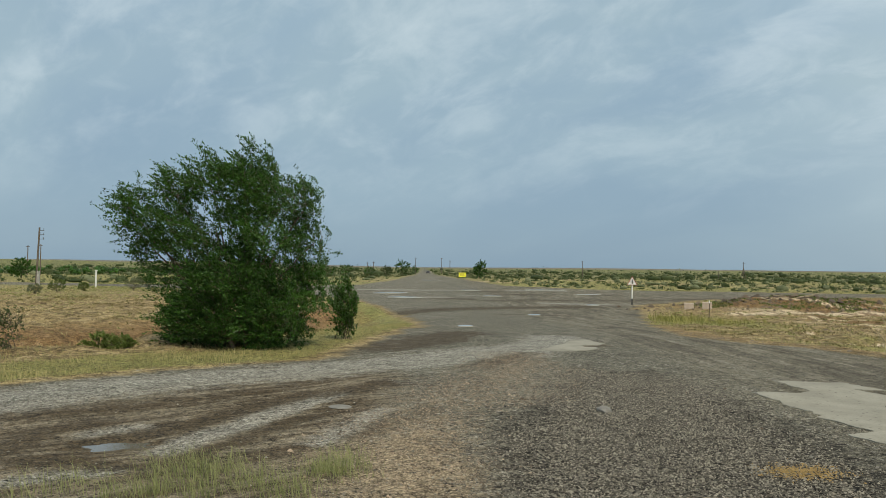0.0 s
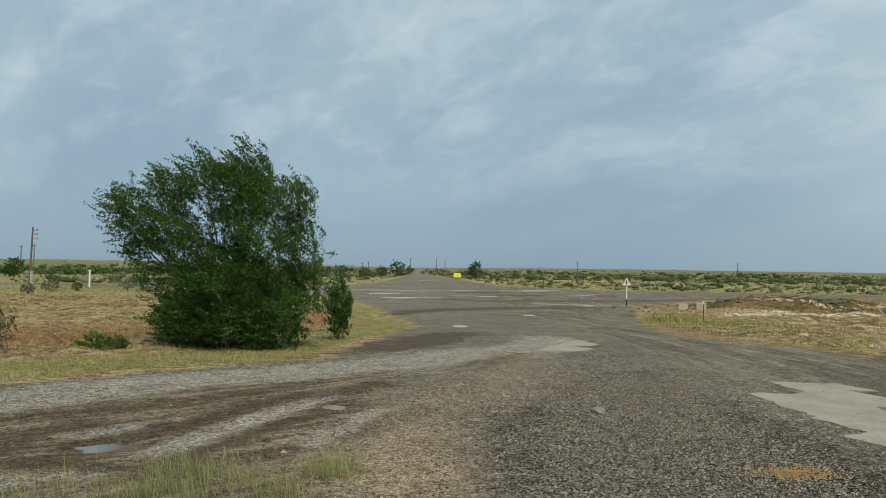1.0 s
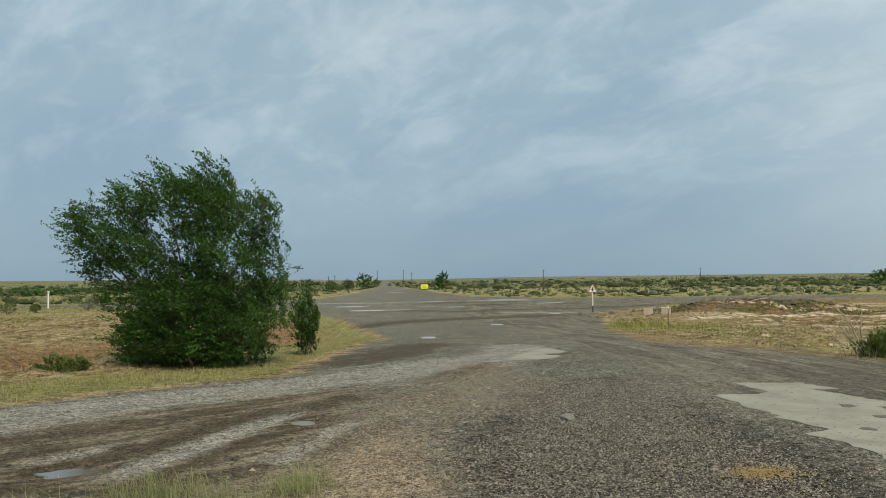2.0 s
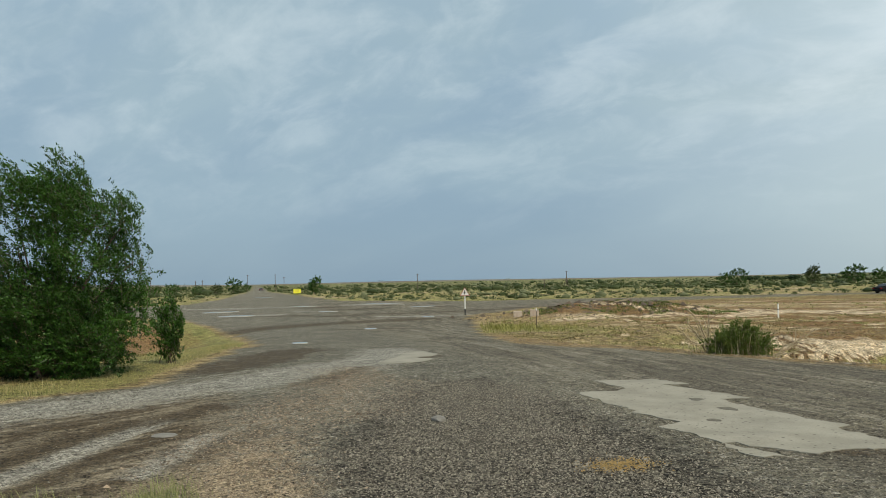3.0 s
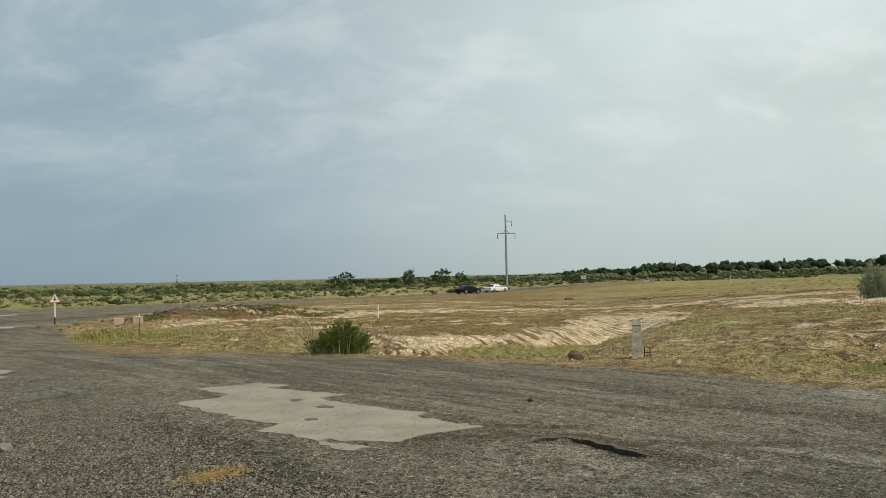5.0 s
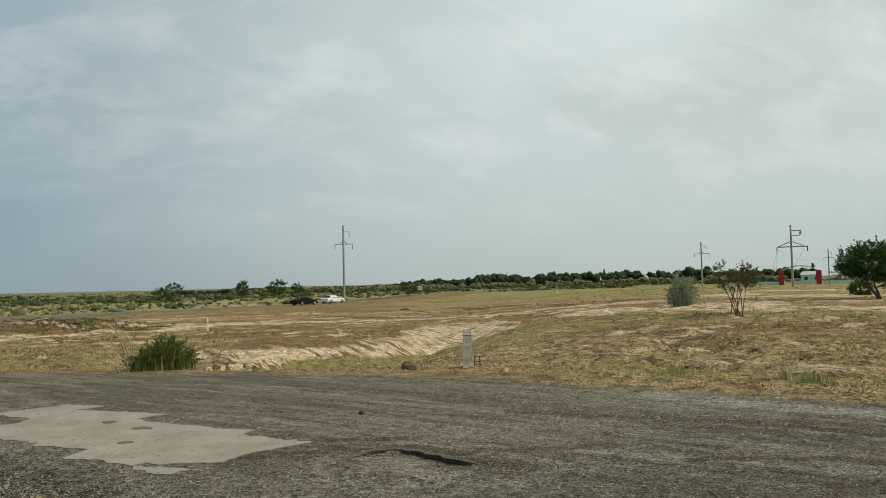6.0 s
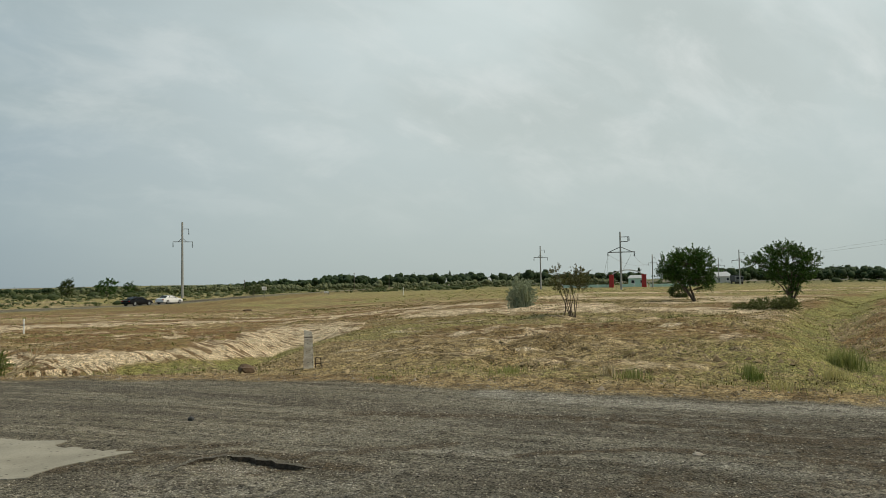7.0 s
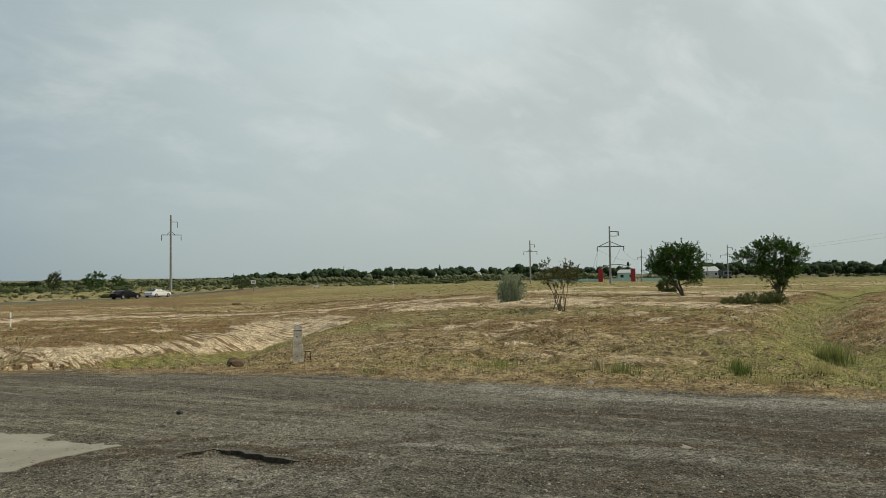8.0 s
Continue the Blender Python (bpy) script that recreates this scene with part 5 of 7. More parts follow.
PALE_GRASS = leaf("pale_grass", (0.20, 0.215, 0.085), (0.40, 0.40, 0.19), 0.9, 0.4)


def not_bare(x, y):
    """Less on bare sand and bare brown soil."""
    _, zb, _ = zones(x, y, np.hypot(x, y), road_depth(x, y))
    return (1 - zb[:, 0]) * (1 - 0.65 * np.clip(zb[:, 1], 0, 1))


def make_grass():
    rng = np.random.default_rng(5)

    def verge(x, y):
        v = inside(x, y, VERGE)
        return sstep(v, 0.1, 0.7) * (1 - 0.75 * sstep(v, 2.2, 3.6)) * (0.25 + 0.75 * vnoise(x * 1.6, y * 1.6, 3)) * (1 - 0.8 * sstep(v, 6, 10))
    p = scatter(rng, 190000, -14, -0.5, 6, 32, verge)
    h = rng.uniform(0.03, 0.15, len(p)) * (0.30 + 0.95 * vnoise(p[:, 0] * 1.1, p[:, 1] * 1.1, 8))
    cut = rng.random(len(p)) < 0.75
    tagged(array_part("dry_grass", blades(rng, p[cut], h[cut], 0.7, 0.007), DRY), "yellow dry grass along the road verge", "grass", kind="stuff")
    tagged(array_part("green_grass", blades(rng, p[~cut], h[~cut], 0.7, 0.007), GREEN_GRASS), "fresh green grass blades among dry grass", "grass", kind="stuff")

    # foreground tufts at the tip of the gravel
    def tufts(cent, per, spread, hi):
        c = np.repeat(np.array(cent), per, axis=0)
        return c + rng.normal(0, spread, c.shape), rng.uniform(0.35, 1.0, len(c)) * hi
    cent = np.concatenate([np.column_stack([rng.normal(cx, sx, k), rng.normal(cy, sy, k)]) for cx, cy, sx, sy, k in ((-1.9, 6.0, 0.22, 0.3, 20), (-1.3, 5.65, 0.3, 0.15, 14), (-0.85, 6.15, 0.12, 0.15, 10), (-2.5, 5.5, 0.3, 0.1, 10))])
    a, ha = tufts(cent, 34, 0.10, 0.27)
    b, hb = tufts([(-0.95, 6.1), (-0.88, 6.15), (-0.97, 6.2), (-0.8, 6.05), (-2.1, 5.55)], 60, 0.06, 0.17)
    v = blades(rng, np.concatenate([a, b]), np.concatenate([ha, hb]), 0.9, 0.0035)
    tagged(array_part("foreground_grass", v, PALE_GRASS), "thin pale green grass tufts in the gravel", "grass", kind="stuff")

    # field weeds
    def weeds(x, y):
        f = inside(x, y, FIELD)
        rr, _ = line_dist(x, y, DITCH_R)
        gd, gs = line_dist(x, y, GULLY)
        patch = sstep(fbm(x, y, 2.6, 15, 3), -0.1, 0.5)
        edge = sstep(f, 0.4, 1.0) * (1 - sstep(f, 2.2, 3.5))
        return np.clip(0.55 * edge * patch + 0.5 * np.exp(-(rr / 2.0) ** 4) * (f > 0.9) + 0.14 * patch * (f > 1) + 0.95 * np.exp(-(gd / 3.6) ** 2) * (y < 17.6 + 0.12 * (x - 19.5)) * (gs < 0.5) * (f > 0.9) * (x < 21), 0, 1)
    p = scatter(rng, 120000, 7, 46, -9, 32, weeds)
    h = rng.uniform(0.04, 0.16, len(p)) * (0.5 + vnoise(p[:, 0] * 0.8, p[:, 1] * 0.8, 4))
    cut = rng.random(len(p)) < 0.5
    tagged(array_part("field_grass", blades(rng, p[cut], h[cut], 0.9, 0.010), GREEN_GRASS), "short green weeds on the stony field", "grass", kind="stuff")
    tagged(array_part("field_straw", blades(rng, p[~cut], h[~cut], 0.9, 0.010), DRY), "short dry weeds on the stony field", "grass", kind="stuff")

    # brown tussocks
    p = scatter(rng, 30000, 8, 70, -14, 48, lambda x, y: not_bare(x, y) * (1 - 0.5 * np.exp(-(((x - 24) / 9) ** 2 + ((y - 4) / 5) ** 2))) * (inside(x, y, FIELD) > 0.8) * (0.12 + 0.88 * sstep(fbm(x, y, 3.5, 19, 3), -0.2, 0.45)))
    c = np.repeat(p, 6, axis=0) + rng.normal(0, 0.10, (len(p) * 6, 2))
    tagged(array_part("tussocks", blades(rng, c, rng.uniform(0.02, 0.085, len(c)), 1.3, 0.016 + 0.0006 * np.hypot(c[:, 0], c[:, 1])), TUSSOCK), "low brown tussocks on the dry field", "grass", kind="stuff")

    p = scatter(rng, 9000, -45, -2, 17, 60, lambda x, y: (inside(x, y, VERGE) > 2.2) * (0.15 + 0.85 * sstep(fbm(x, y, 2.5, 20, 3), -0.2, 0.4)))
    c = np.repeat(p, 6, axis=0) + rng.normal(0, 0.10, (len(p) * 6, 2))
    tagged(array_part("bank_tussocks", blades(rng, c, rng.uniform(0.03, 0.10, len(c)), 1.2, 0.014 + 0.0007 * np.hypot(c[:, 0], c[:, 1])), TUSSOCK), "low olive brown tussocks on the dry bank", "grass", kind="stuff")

    # rough grass further out, in clumps
    def meadow(x, y):
        d = np.hypot(x, y)
        return not_bare(x, y) * (road_depth(x, y) < -0.3) * np.where((x < 0) & (y < 60), 0.22, 1.0) * (0.15 + 0.85 * sstep(fbm(x, y, 5, 17, 3), -0.25, 0.4)) * np.where(inside(x, y, FIELD) > 0, np.where(y > 22, 0.5, 0.25) * (1 - 0.6 * sstep(d, 45, 60)), 1.0)
    p = np.concatenate([scatter(rng, 30000, -45, 60, 18, 100, meadow), scatter(rng, 4500, 50, 150, -25, 60, lambda x, y: 0.05 + 0.5 * sstep(fbm(x, y, 8, 27, 3), -0.2, 0.4))])
    p = p[np.hypot(p[:, 0], p[:, 1]) > 22]
    c = np.repeat(p, 5, axis=0) + rng.normal(0, 0.12, (len(p) * 5, 2))
    dd = np.hypot(c[:, 0], c[:, 1])
    h = rng.uniform(0.04, 0.13, len(c))
    cut = rng.random(len(c)) < 0.62
    w = 0.012 + 0.0011 * dd
    tagged(array_part("meadow_grass", blades(rng, c[cut], h[cut], 0.8, w[cut]), GREEN_GRASS), "clumps of green steppe grass", "grass", kind="stuff")
    tagged(array_part("meadow_straw", blades(rng, c[~cut], h[~cut], 0.8, w[~cut]), DRY), "clumps of dry yellow steppe grass", "grass", kind="stuff")


make_grass()


def tuft(x, y, n, h, spread, mat, label, seed, name="grass_tuft"):
    rng = np.random.default_rng(seed)
    a = rng.normal(0, spread, (n, 2))
    v, f = blades(rng, a, rng.uniform(0.5, 1.0, n) * h, 0.7, 0.013, np.zeros(n))
    ob = new(name, mesh_from(name, v, f, mat))
    ob.matrix_basis = pose(x, y, gz(x, y) - 0.01)
    return tagged(ob, label, "grass tuft", "tufts beside the road", "stuff")


tuft(15.1, 0.62, 140, 0.30, 0.10, GREEN_GRASS, "small green grass tuft beside the road", 1)
tuft(20.3, -1.15, 420, 0.66, 0.19, GREEN_GRASS, "tall pale green grass tuft in the hollow", 2)
tuft(20.3, -1.15, 240, 0.36, 0.20, REED, "dark green low growth under tall grass", 20)
tuft(13.9, 0.5, 110, 0.22, 0.10, REED, "dark green low growth beside the road", 21)
tuft(12.6, 0.03, 60, 0.30, 0.10, DRY, "thin dry weed at the road edge", 22)
tuft(14.2, -0.7, 120, 0.32, 0.13, DRY, "thin dry grass tuft near the road", 3)
tuft(12.9, 2.28, 110, 0.24, 0.12, GREEN_GRASS, "small green weed at the road edge", 4)
tuft(13.6, 2.84, 60, 0.38, 0.07, STRAW, "dry pale stalks at the road edge", 5)
tuft(11.9, 6.4, 70, 0.14, 0.14, GREEN_GRASS, "low green weed at the road edge", 6)
tuft(13.3, 4.6, 120, 0.2, 0.2, GREEN_GRASS, "low green weed on stony ground", 7)
tuft(30.3, 3.6, 160, 0.4, 0.4, SCRUB, "grey-green weed clump on the mound", 8)
tuft(26.5, 5.5, 120, 0.25, 0.3, GREEN_GRASS, "low green weed clump on the mound", 9)


STONE_MIX = stone_material("mixed_grit", (0.030, 0.025, 0.018), (0.40, 0.37, 0.29))
STONE_RUSSET = stone_material("russet_crumbs", (0.07, 0.048, 0.028), (0.46, 0.35, 0.24))
STONE_CHIP = stone_material("grey_chip", (0.09, 0.082, 0.066), (0.50, 0.47, 0.40))
STONE_CLOD = stone_material("dry_clod", (0.095, 0.066, 0.030), (0.41, 0.310, 0.160))


def make_stones():
    rng = np.random.default_rng(12)

    def cover(x, y):
        return np.clip(0.5 + inside(x, y, DARK_GRAVEL) * 1.1 + 0.5 * fbm(x, y, 1.2, 33, 3), 0, 1)
    p = scatter(rng, 120000, -0.2, 4.6, 3.6, 13.5, cover)
    z = ground_z(p[:, 0], p[:, 1])
    s = np.exp(rng.normal(math.log(0.0175), 0.3, len(p)))
    tagged(array_part("loose_gravel", pebbles(rng, np.column_stack([p, z + s * 0.12]), s), STONE_DARK), "dark angular loose gravel on the road island", "gravel", kind="stuff")

    def dusty(x, y):
        rd = road_depth(x, y)
        t = np.clip(0.35 + inside(x, y, TAN_DIRT) * 0.8, 0, 1)
        return np.clip(0.55 * t + 0.10 + 0.25 * sstep(fbm(x, y, 1.5, 35, 3), 0.0, 0.6), 0, 1) * (rd > -0.6)
    p = scatter(rng, 42000, -8, 12.2, 3.6, 13.5, dusty)
    far = np.concatenate([scatter(rng, 24000, 4, 12.4, -3.5, 11, lambda x, y: 0.7 * (inside(x, y, FIELD) < 0.3)),
                          scatter(rng, 26000, 5, 11.9, -3.5, 5.5, lambda x, y: (0.25 + 0.75 * sstep(fbm(x, y * 0.35, 0.9, 36, 3), -0.1, 0.4)) * (inside(x, y, FIELD) < 0.3))])
    p = np.concatenate([p, far])
    z = ground_z(p[:, 0], p[:, 1])
    s = np.exp(rng.normal(math.log(0.016), 0.3, len(p)))
    tagged(array_part("road_gravel", pebbles(rng, np.column_stack([p, z + s * 0.1]), s), STONE_MIX), "fine dusty gravel scattered over the road", "gravel", kind="stuff")

    p = scatter(rng, 60000, -2.2, 2.6, 3.6, 15.5, lambda x, y: np.clip(0.3 + inside(x, y, TAN_DIRT) * 0.9 + 0.4 * fbm(x, y, 0.8, 34, 3), 0, 1))
    z = ground_z(p[:, 0], p[:, 1])
    s = np.exp(rng.normal(math.log(0.016), 0.38, len(p)))
    tagged(array_part("tan_gravel", pebbles(rng, np.column_stack([p, z + s * 0.1]), s), STONE_RUSSET), "russet and tan crumbly gravel on the dirt strip", "gravel", kind="stuff")

    def edge(x, y):
        rd = road_depth(x, y)
        return np.exp(-((rd + 0.35) / 0.45) ** 2) * (inside(x, y, FIELD) > -0.5) + 0.05 * (inside(x, y, FIELD) > 0)
    p = scatter(rng, 42000, 6, 32, -6, 24, edge)
    z = ground_z(p[:, 0], p[:, 1])
    s = np.exp(rng.normal(math.log(0.030), 0.45, len(p)))
    tagged(array_part("edge_rubble", pebbles(rng, np.column_stack([p, z + s * 0.1]), s), STONE_TAN), "brown clods and stones along the road edge", "rubble", kind="stuff")
    # clods over the dry field
    p = scatter(rng, 170000, 9, 50, -12, 30, lambda x, y: not_bare(x, y) * (inside(x, y, FIELD) > 0.5) * (0.06 + 0.6 * sstep(fbm(x, y, 3.0, 37, 3), -0.1, 0.5)))
    z = ground_z(p[:, 0], p[:, 1])
    s = np.exp(rng.normal(math.log(0.062), 0.4, len(p))) * (0.7 + 0.012 * np.hypot(p[:, 0], p[:, 1]))
    tagged(array_part("dry_clods", pebbles(rng, np.column_stack([p, z + s * 0.08]), s, 0.95), STONE_CLOD), "dry brown clods strewn over the field", "clods", kind="stuff")
    # crumbling ledges of the mound
    def ledges(x, y):
        step = np.abs(fbm((0.41 * x - 0.91 * y) / 2.6, 0.91 * x + 0.41 * y, 0.85, 26, 3))
        m = np.exp(-(((x - 26) / 11) ** 2 + ((y - 5) / 5.5) ** 2))
        return np.exp(-(step / 0.14) ** 2) * sstep(m, 0.05, 0.4) * (inside(x, y, FIELD) > 1.5)
    p = scatter(rng, 26000, 12, 40, -2, 14, ledges)
    z = ground_z(p[:, 0], p[:, 1])
    s = np.exp(rng.normal(math.log(0.072), 0.45, len(p)))
    tagged(array_part("mound_clods", pebbles(rng, np.column_stack([p, z + s * 0.15]), s, 0.95), STONE_CLOD), "crumbled brown clods along the mound's ledges", "clods", kind="stuff")
    # clods on the spur beyond the hollow
    p = scatter(rng, 5200, 22, 39, -4.6, -1.4, lambda x, y: stroke(x, y, SPUR, 0.9) * sstep(fbm(x, y, 1.1, 38, 3), -0.25, 0.3))
    z = ground_z(p[:, 0], p[:, 1])
    s = np.exp(rng.normal(math.log(0.10), 0.4, len(p)))
    tagged(array_part("spur_clods", pebbles(rng, np.column_stack([p, z + s * 0.08]), s, 0.95), STONE_CLOD), "dry brown clods on the low spur", "clods", kind="stuff")
    # gravel in the pothole
    p = np.column_stack([rng.normal(6.06, 0.13, 900), rng.normal(4.74, 0.26, 900)])
    z = ground_z(p[:, 0], p[:, 1])
    s = rng.uniform(0.008, 0.020, 900)
    tagged(array_part("pothole_gravel", pebbles(rng, np.column_stack([p, z + s * 0.1]), s), STONE_CHIP), "loose grey gravel in a pothole", "gravel", kind="stuff")


make_stones()


# debris and growth round the spoil heap
def make_heap():
    rng = np.random.default_rng(61)
    p = np.column_stack([rng.normal(24, 4.2, 900), rng.normal(50.2, 1.6, 900)])
    z = ground_z(p[:, 0], p[:, 1])
    s = np.exp(rng.normal(math.log(0.16), 0.5, len(p)))
    tagged(array_part("heap_rubble", pebbles(rng, np.column_stack([p, z + s * 0.15]), s), STONE_HEAP), "dark soil lumps and broken rubble on a spoil heap", "rubble", kind="stuff")
    p = scatter(rng, 1500, 17, 32, 47, 54, lambda x, y: 0.1 + 0.9 * sstep(fbm(x, y, 2.5, 39, 3), 0.0, 0.4))
    c = np.repeat(p, 8, axis=0) + rng.normal(0, 0.13, (len(p) * 8, 2))
    tagged(array_part("heap_weeds", blades(rng, c, rng.uniform(0.05, 0.17, len(c)), 1.1, 0.05), REED), "dark green weeds growing over a spoil heap", "weeds", kind="stuff")
    q = np.column_stack([rng.normal(11.3, 1.3, 1100), rng.normal(35.0, 2.6, 1100)])
    q = q[inside(q[:, 0], q[:, 1], FIELD) > 0.3]
    tagged(array_part("tall_grass", blades(rng, q, rng.uniform(0.10, 0.42, len(q)), 0.9, 0.03), DRY_GREEN), "tall yellow-green grass at the road corner", "grass", kind="stuff")
    # broken planks on the heap
    for k in range(7):
        px, py, ln = rng.uniform(21, 27), rng.uniform(49.4, 51), rng.uniform(0.5, 1.1)
        ob = array_part("plank", tubes([((-ln / 2, 0, 0), (ln / 2, 0, 0), 0.03, 0.025)], 4), STRAW)
        ob.matrix_basis = pose(px, py, gz(px, py) + 0.12, 0, rng.uniform(-14, 14), rng.uniform(-50, 50))
        tagged(ob, "pale weathered broken plank on the spoil heap", "plank", "planks on the spoil heap")


DRY_GREEN = leaf("yellow_green_grass", (0.20, 0.19, 0.055), (0.40, 0.36, 0.13), 0.9, 0.35)
STONE_HEAP = stone_material("heap_soil", (0.045, 0.030, 0.018), (0.17, 0.125, 0.08))
make_heap()


def boulder(name, x, y, sx, sy, sz, mat, label, seed, parent=None):
    bm = bmesh.new()
    bmesh.ops.create_icosphere(bm, subdivisions=2, radius=1.0)
    for v in bm.verts:
        q = v.co.copy()
        k = 1 + 0.32 * noise.noise(q * 1.4 + Vector((seed * 3.1, 0, 0))) + 0.12 * noise.noise(q * 4 + Vector((0, seed, 0)))
        v.co = Vector((q.x * sx, q.y * sy, max(q.z, -0.45) * sz)) * k
    me = bpy.data.meshes.new(name)
    bm.to_mesh(me)
    bm.free()
    me.materials.append(mat)
    ob = new(name, me)
    ob.matrix_basis = pose(x, y, gz(x, y) + sz * 0.3, 0, 0, seed * 47)
    return tagged(ob, label, "stone")


CLOD = plain("soil_clod", (0.13, 0.085, 0.05), 0.95, vary=0.4, size=12, bump=0.8)
SLATE = plain("flat_stone", (0.20, 0.19, 0.165), 0.9, vary=0.25, size=9, bump=0.6)
PALE = plain("pale_stone", (0.36, 0.32, 0.26), 0.9, vary=0.2, size=9, bump=0.5)
boulder("soil_clod", 12.5, 9.85, 0.21, 0.17, 0.14, CLOD, "dark brown clod of soil at the road edge", 1)
boulder("soil_clod", 63.6, 51.8, 0.5, 0.4, 0.16, CLOD, "dark lump of turned soil on the bare plain", 7)
boulder("flat_stone", 2.0, 9.1, 0.14, 0.09, 0.04, SLATE, "flat grey stone on dark gravel", 2)
boulder("flat_stone", -1.2, 9.1, 0.15, 0.13, 0.02, SLATE, "flat pale stone in the wheel track", 3)
boulder("flat_stone", 8.06, 0.75, 0.05, 0.05, 0.02, PALE, "small white stone on the asphalt", 4)
boulder("dark_stone", 7.74, 6.81, 0.05, 0.04, 0.04, BLACK, "small black stone on the asphalt", 5)
_rng = np.random.default_rng(77)
for q in range(46):
    if q < 30:
        bx, by = _rng.uniform(-1.5, 5), _rng.uniform(4.6, 12)
    else:
        bx, by = _rng.uniform(11.6, 14), _rng.uniform(-1, 12)
    s = _rng.uniform(0.008, 0.02)
    tagged(boulder("stone", bx, by, s, s * 0.8, s * 0.5, (SLATE, PALE, CLOD)[q % 3 if q < 30 else 2], ("grey stone lying on gravel", "pale stone lying on gravel", "brown clod lying on gravel")[q % 3 if q < 30 else 2], 10 + q), group="loose stones")


# rain pools
def pool_material(name, col, rough):
    k = Nodes(name)
    return k.done(Base_Color=col, Roughness=rough, Normal=k.bump(k.noise(9, 2), 0.03, 0.01))


WATER = pool_material("rain_water", (0.13, 0.115, 0.09), 0.08)
# pale base colour stands in for bright sky mirrored in the far pools
SKY_PALE_WATER = pool_material("sky_pale_water", (0.42, 0.40, 0.35), 0.12)
HOLE = plain("worn_hollow", (0.125, 0.112, 0.085), 0.95, vary=0.35, size=20, bump=0.6)
OCHRE = plain("ochre_spill", (0.32, 0.215, 0.075), 0.95, vary=0.35, size=14, bump=0.8)


def blot(name, x, y, rx, ry, rz, mat, label, category, seed, lift=0.012):
    bm = bmesh.new()
    c = bm.verts.new((0, 0, 0))
    ring = []
    n = 40
    for q in range(n):
        a = 2 * math.pi * q / n
        k = 1 + 0.45 * noise.noise(Vector((math.cos(a) * 1.3 + seed * 5, math.sin(a) * 1.3, seed))) + 0.18 * noise.noise(Vector((math.cos(a) * 4, math.sin(a) * 4 + seed, 0)))
        ring.append(bm.verts.new((rx * k * math.cos(a), ry * k * math.sin(a), 0)))
    for q in range(n):
        bm.faces.new((c, ring[q], ring[(q + 1) % n]))
    r = bmesh.ops.extrude_face_region(bm, geom=list(bm.faces))
    for v in r["geom"]:
        if isinstance(v, bmesh.types.BMVert):
            v.co.z -= 0.05
    bmesh.ops.recalc_face_normals(bm, faces=list(bm.faces))
    me = bpy.data.meshes.new(name)
    bm.to_mesh(me)
    bm.free()
    me.materials.append(mat)
    ob = new(name, me)
    ob.matrix_basis = pose(x, y, gz(x, y) + lift, 0, 0, rz)
    return tagged(ob, label, category, kind="structure")


blot("puddle", -3.0, 7.0, 0.30, 0.15, 14, WATER, "small rain puddle in the muddy lane", "puddle", 1, 0.012)
for q, (x, y, rx, ry) in enumerate(((0.78, 24.9, 0.22, 0.32), (4.96, 40.5, 0.3, 0.5), (-3.2, 64.8, 1.2, 1.0), (12.4, 90.6, 2.2, 1.0), (4.6, 69.8, 0.9, 0.5), (10.9, 54.6, 0.5, 0.5), (3.0, 85.9, 1.4, 0.7), (14.9, 77, 1.5, 0.6),
                                    (-5.2, 74, 1.8, 0.8), (-2.7, 153, 1.5, 2))):
    blot("puddle", x, y, rx, ry, q * 7 - 20, SKY_PALE_WATER, "shallow rain puddle on the broken road", "puddle", 2 + q, 0.012 + 0.0005 * y)
for q, (x, y, rx, ry) in enumerate(((5.72, 9.4, 0.10, 0.15), (5.7, 8.63, 0.09, 0.13), (5.1, 8.02, 0.07, 0.10))):
    blot("pothole", x, y, rx, ry, 20 * q, HOLE, "small dark hollow worn into the pale patch", "pothole", 20 + q, 0.0125)


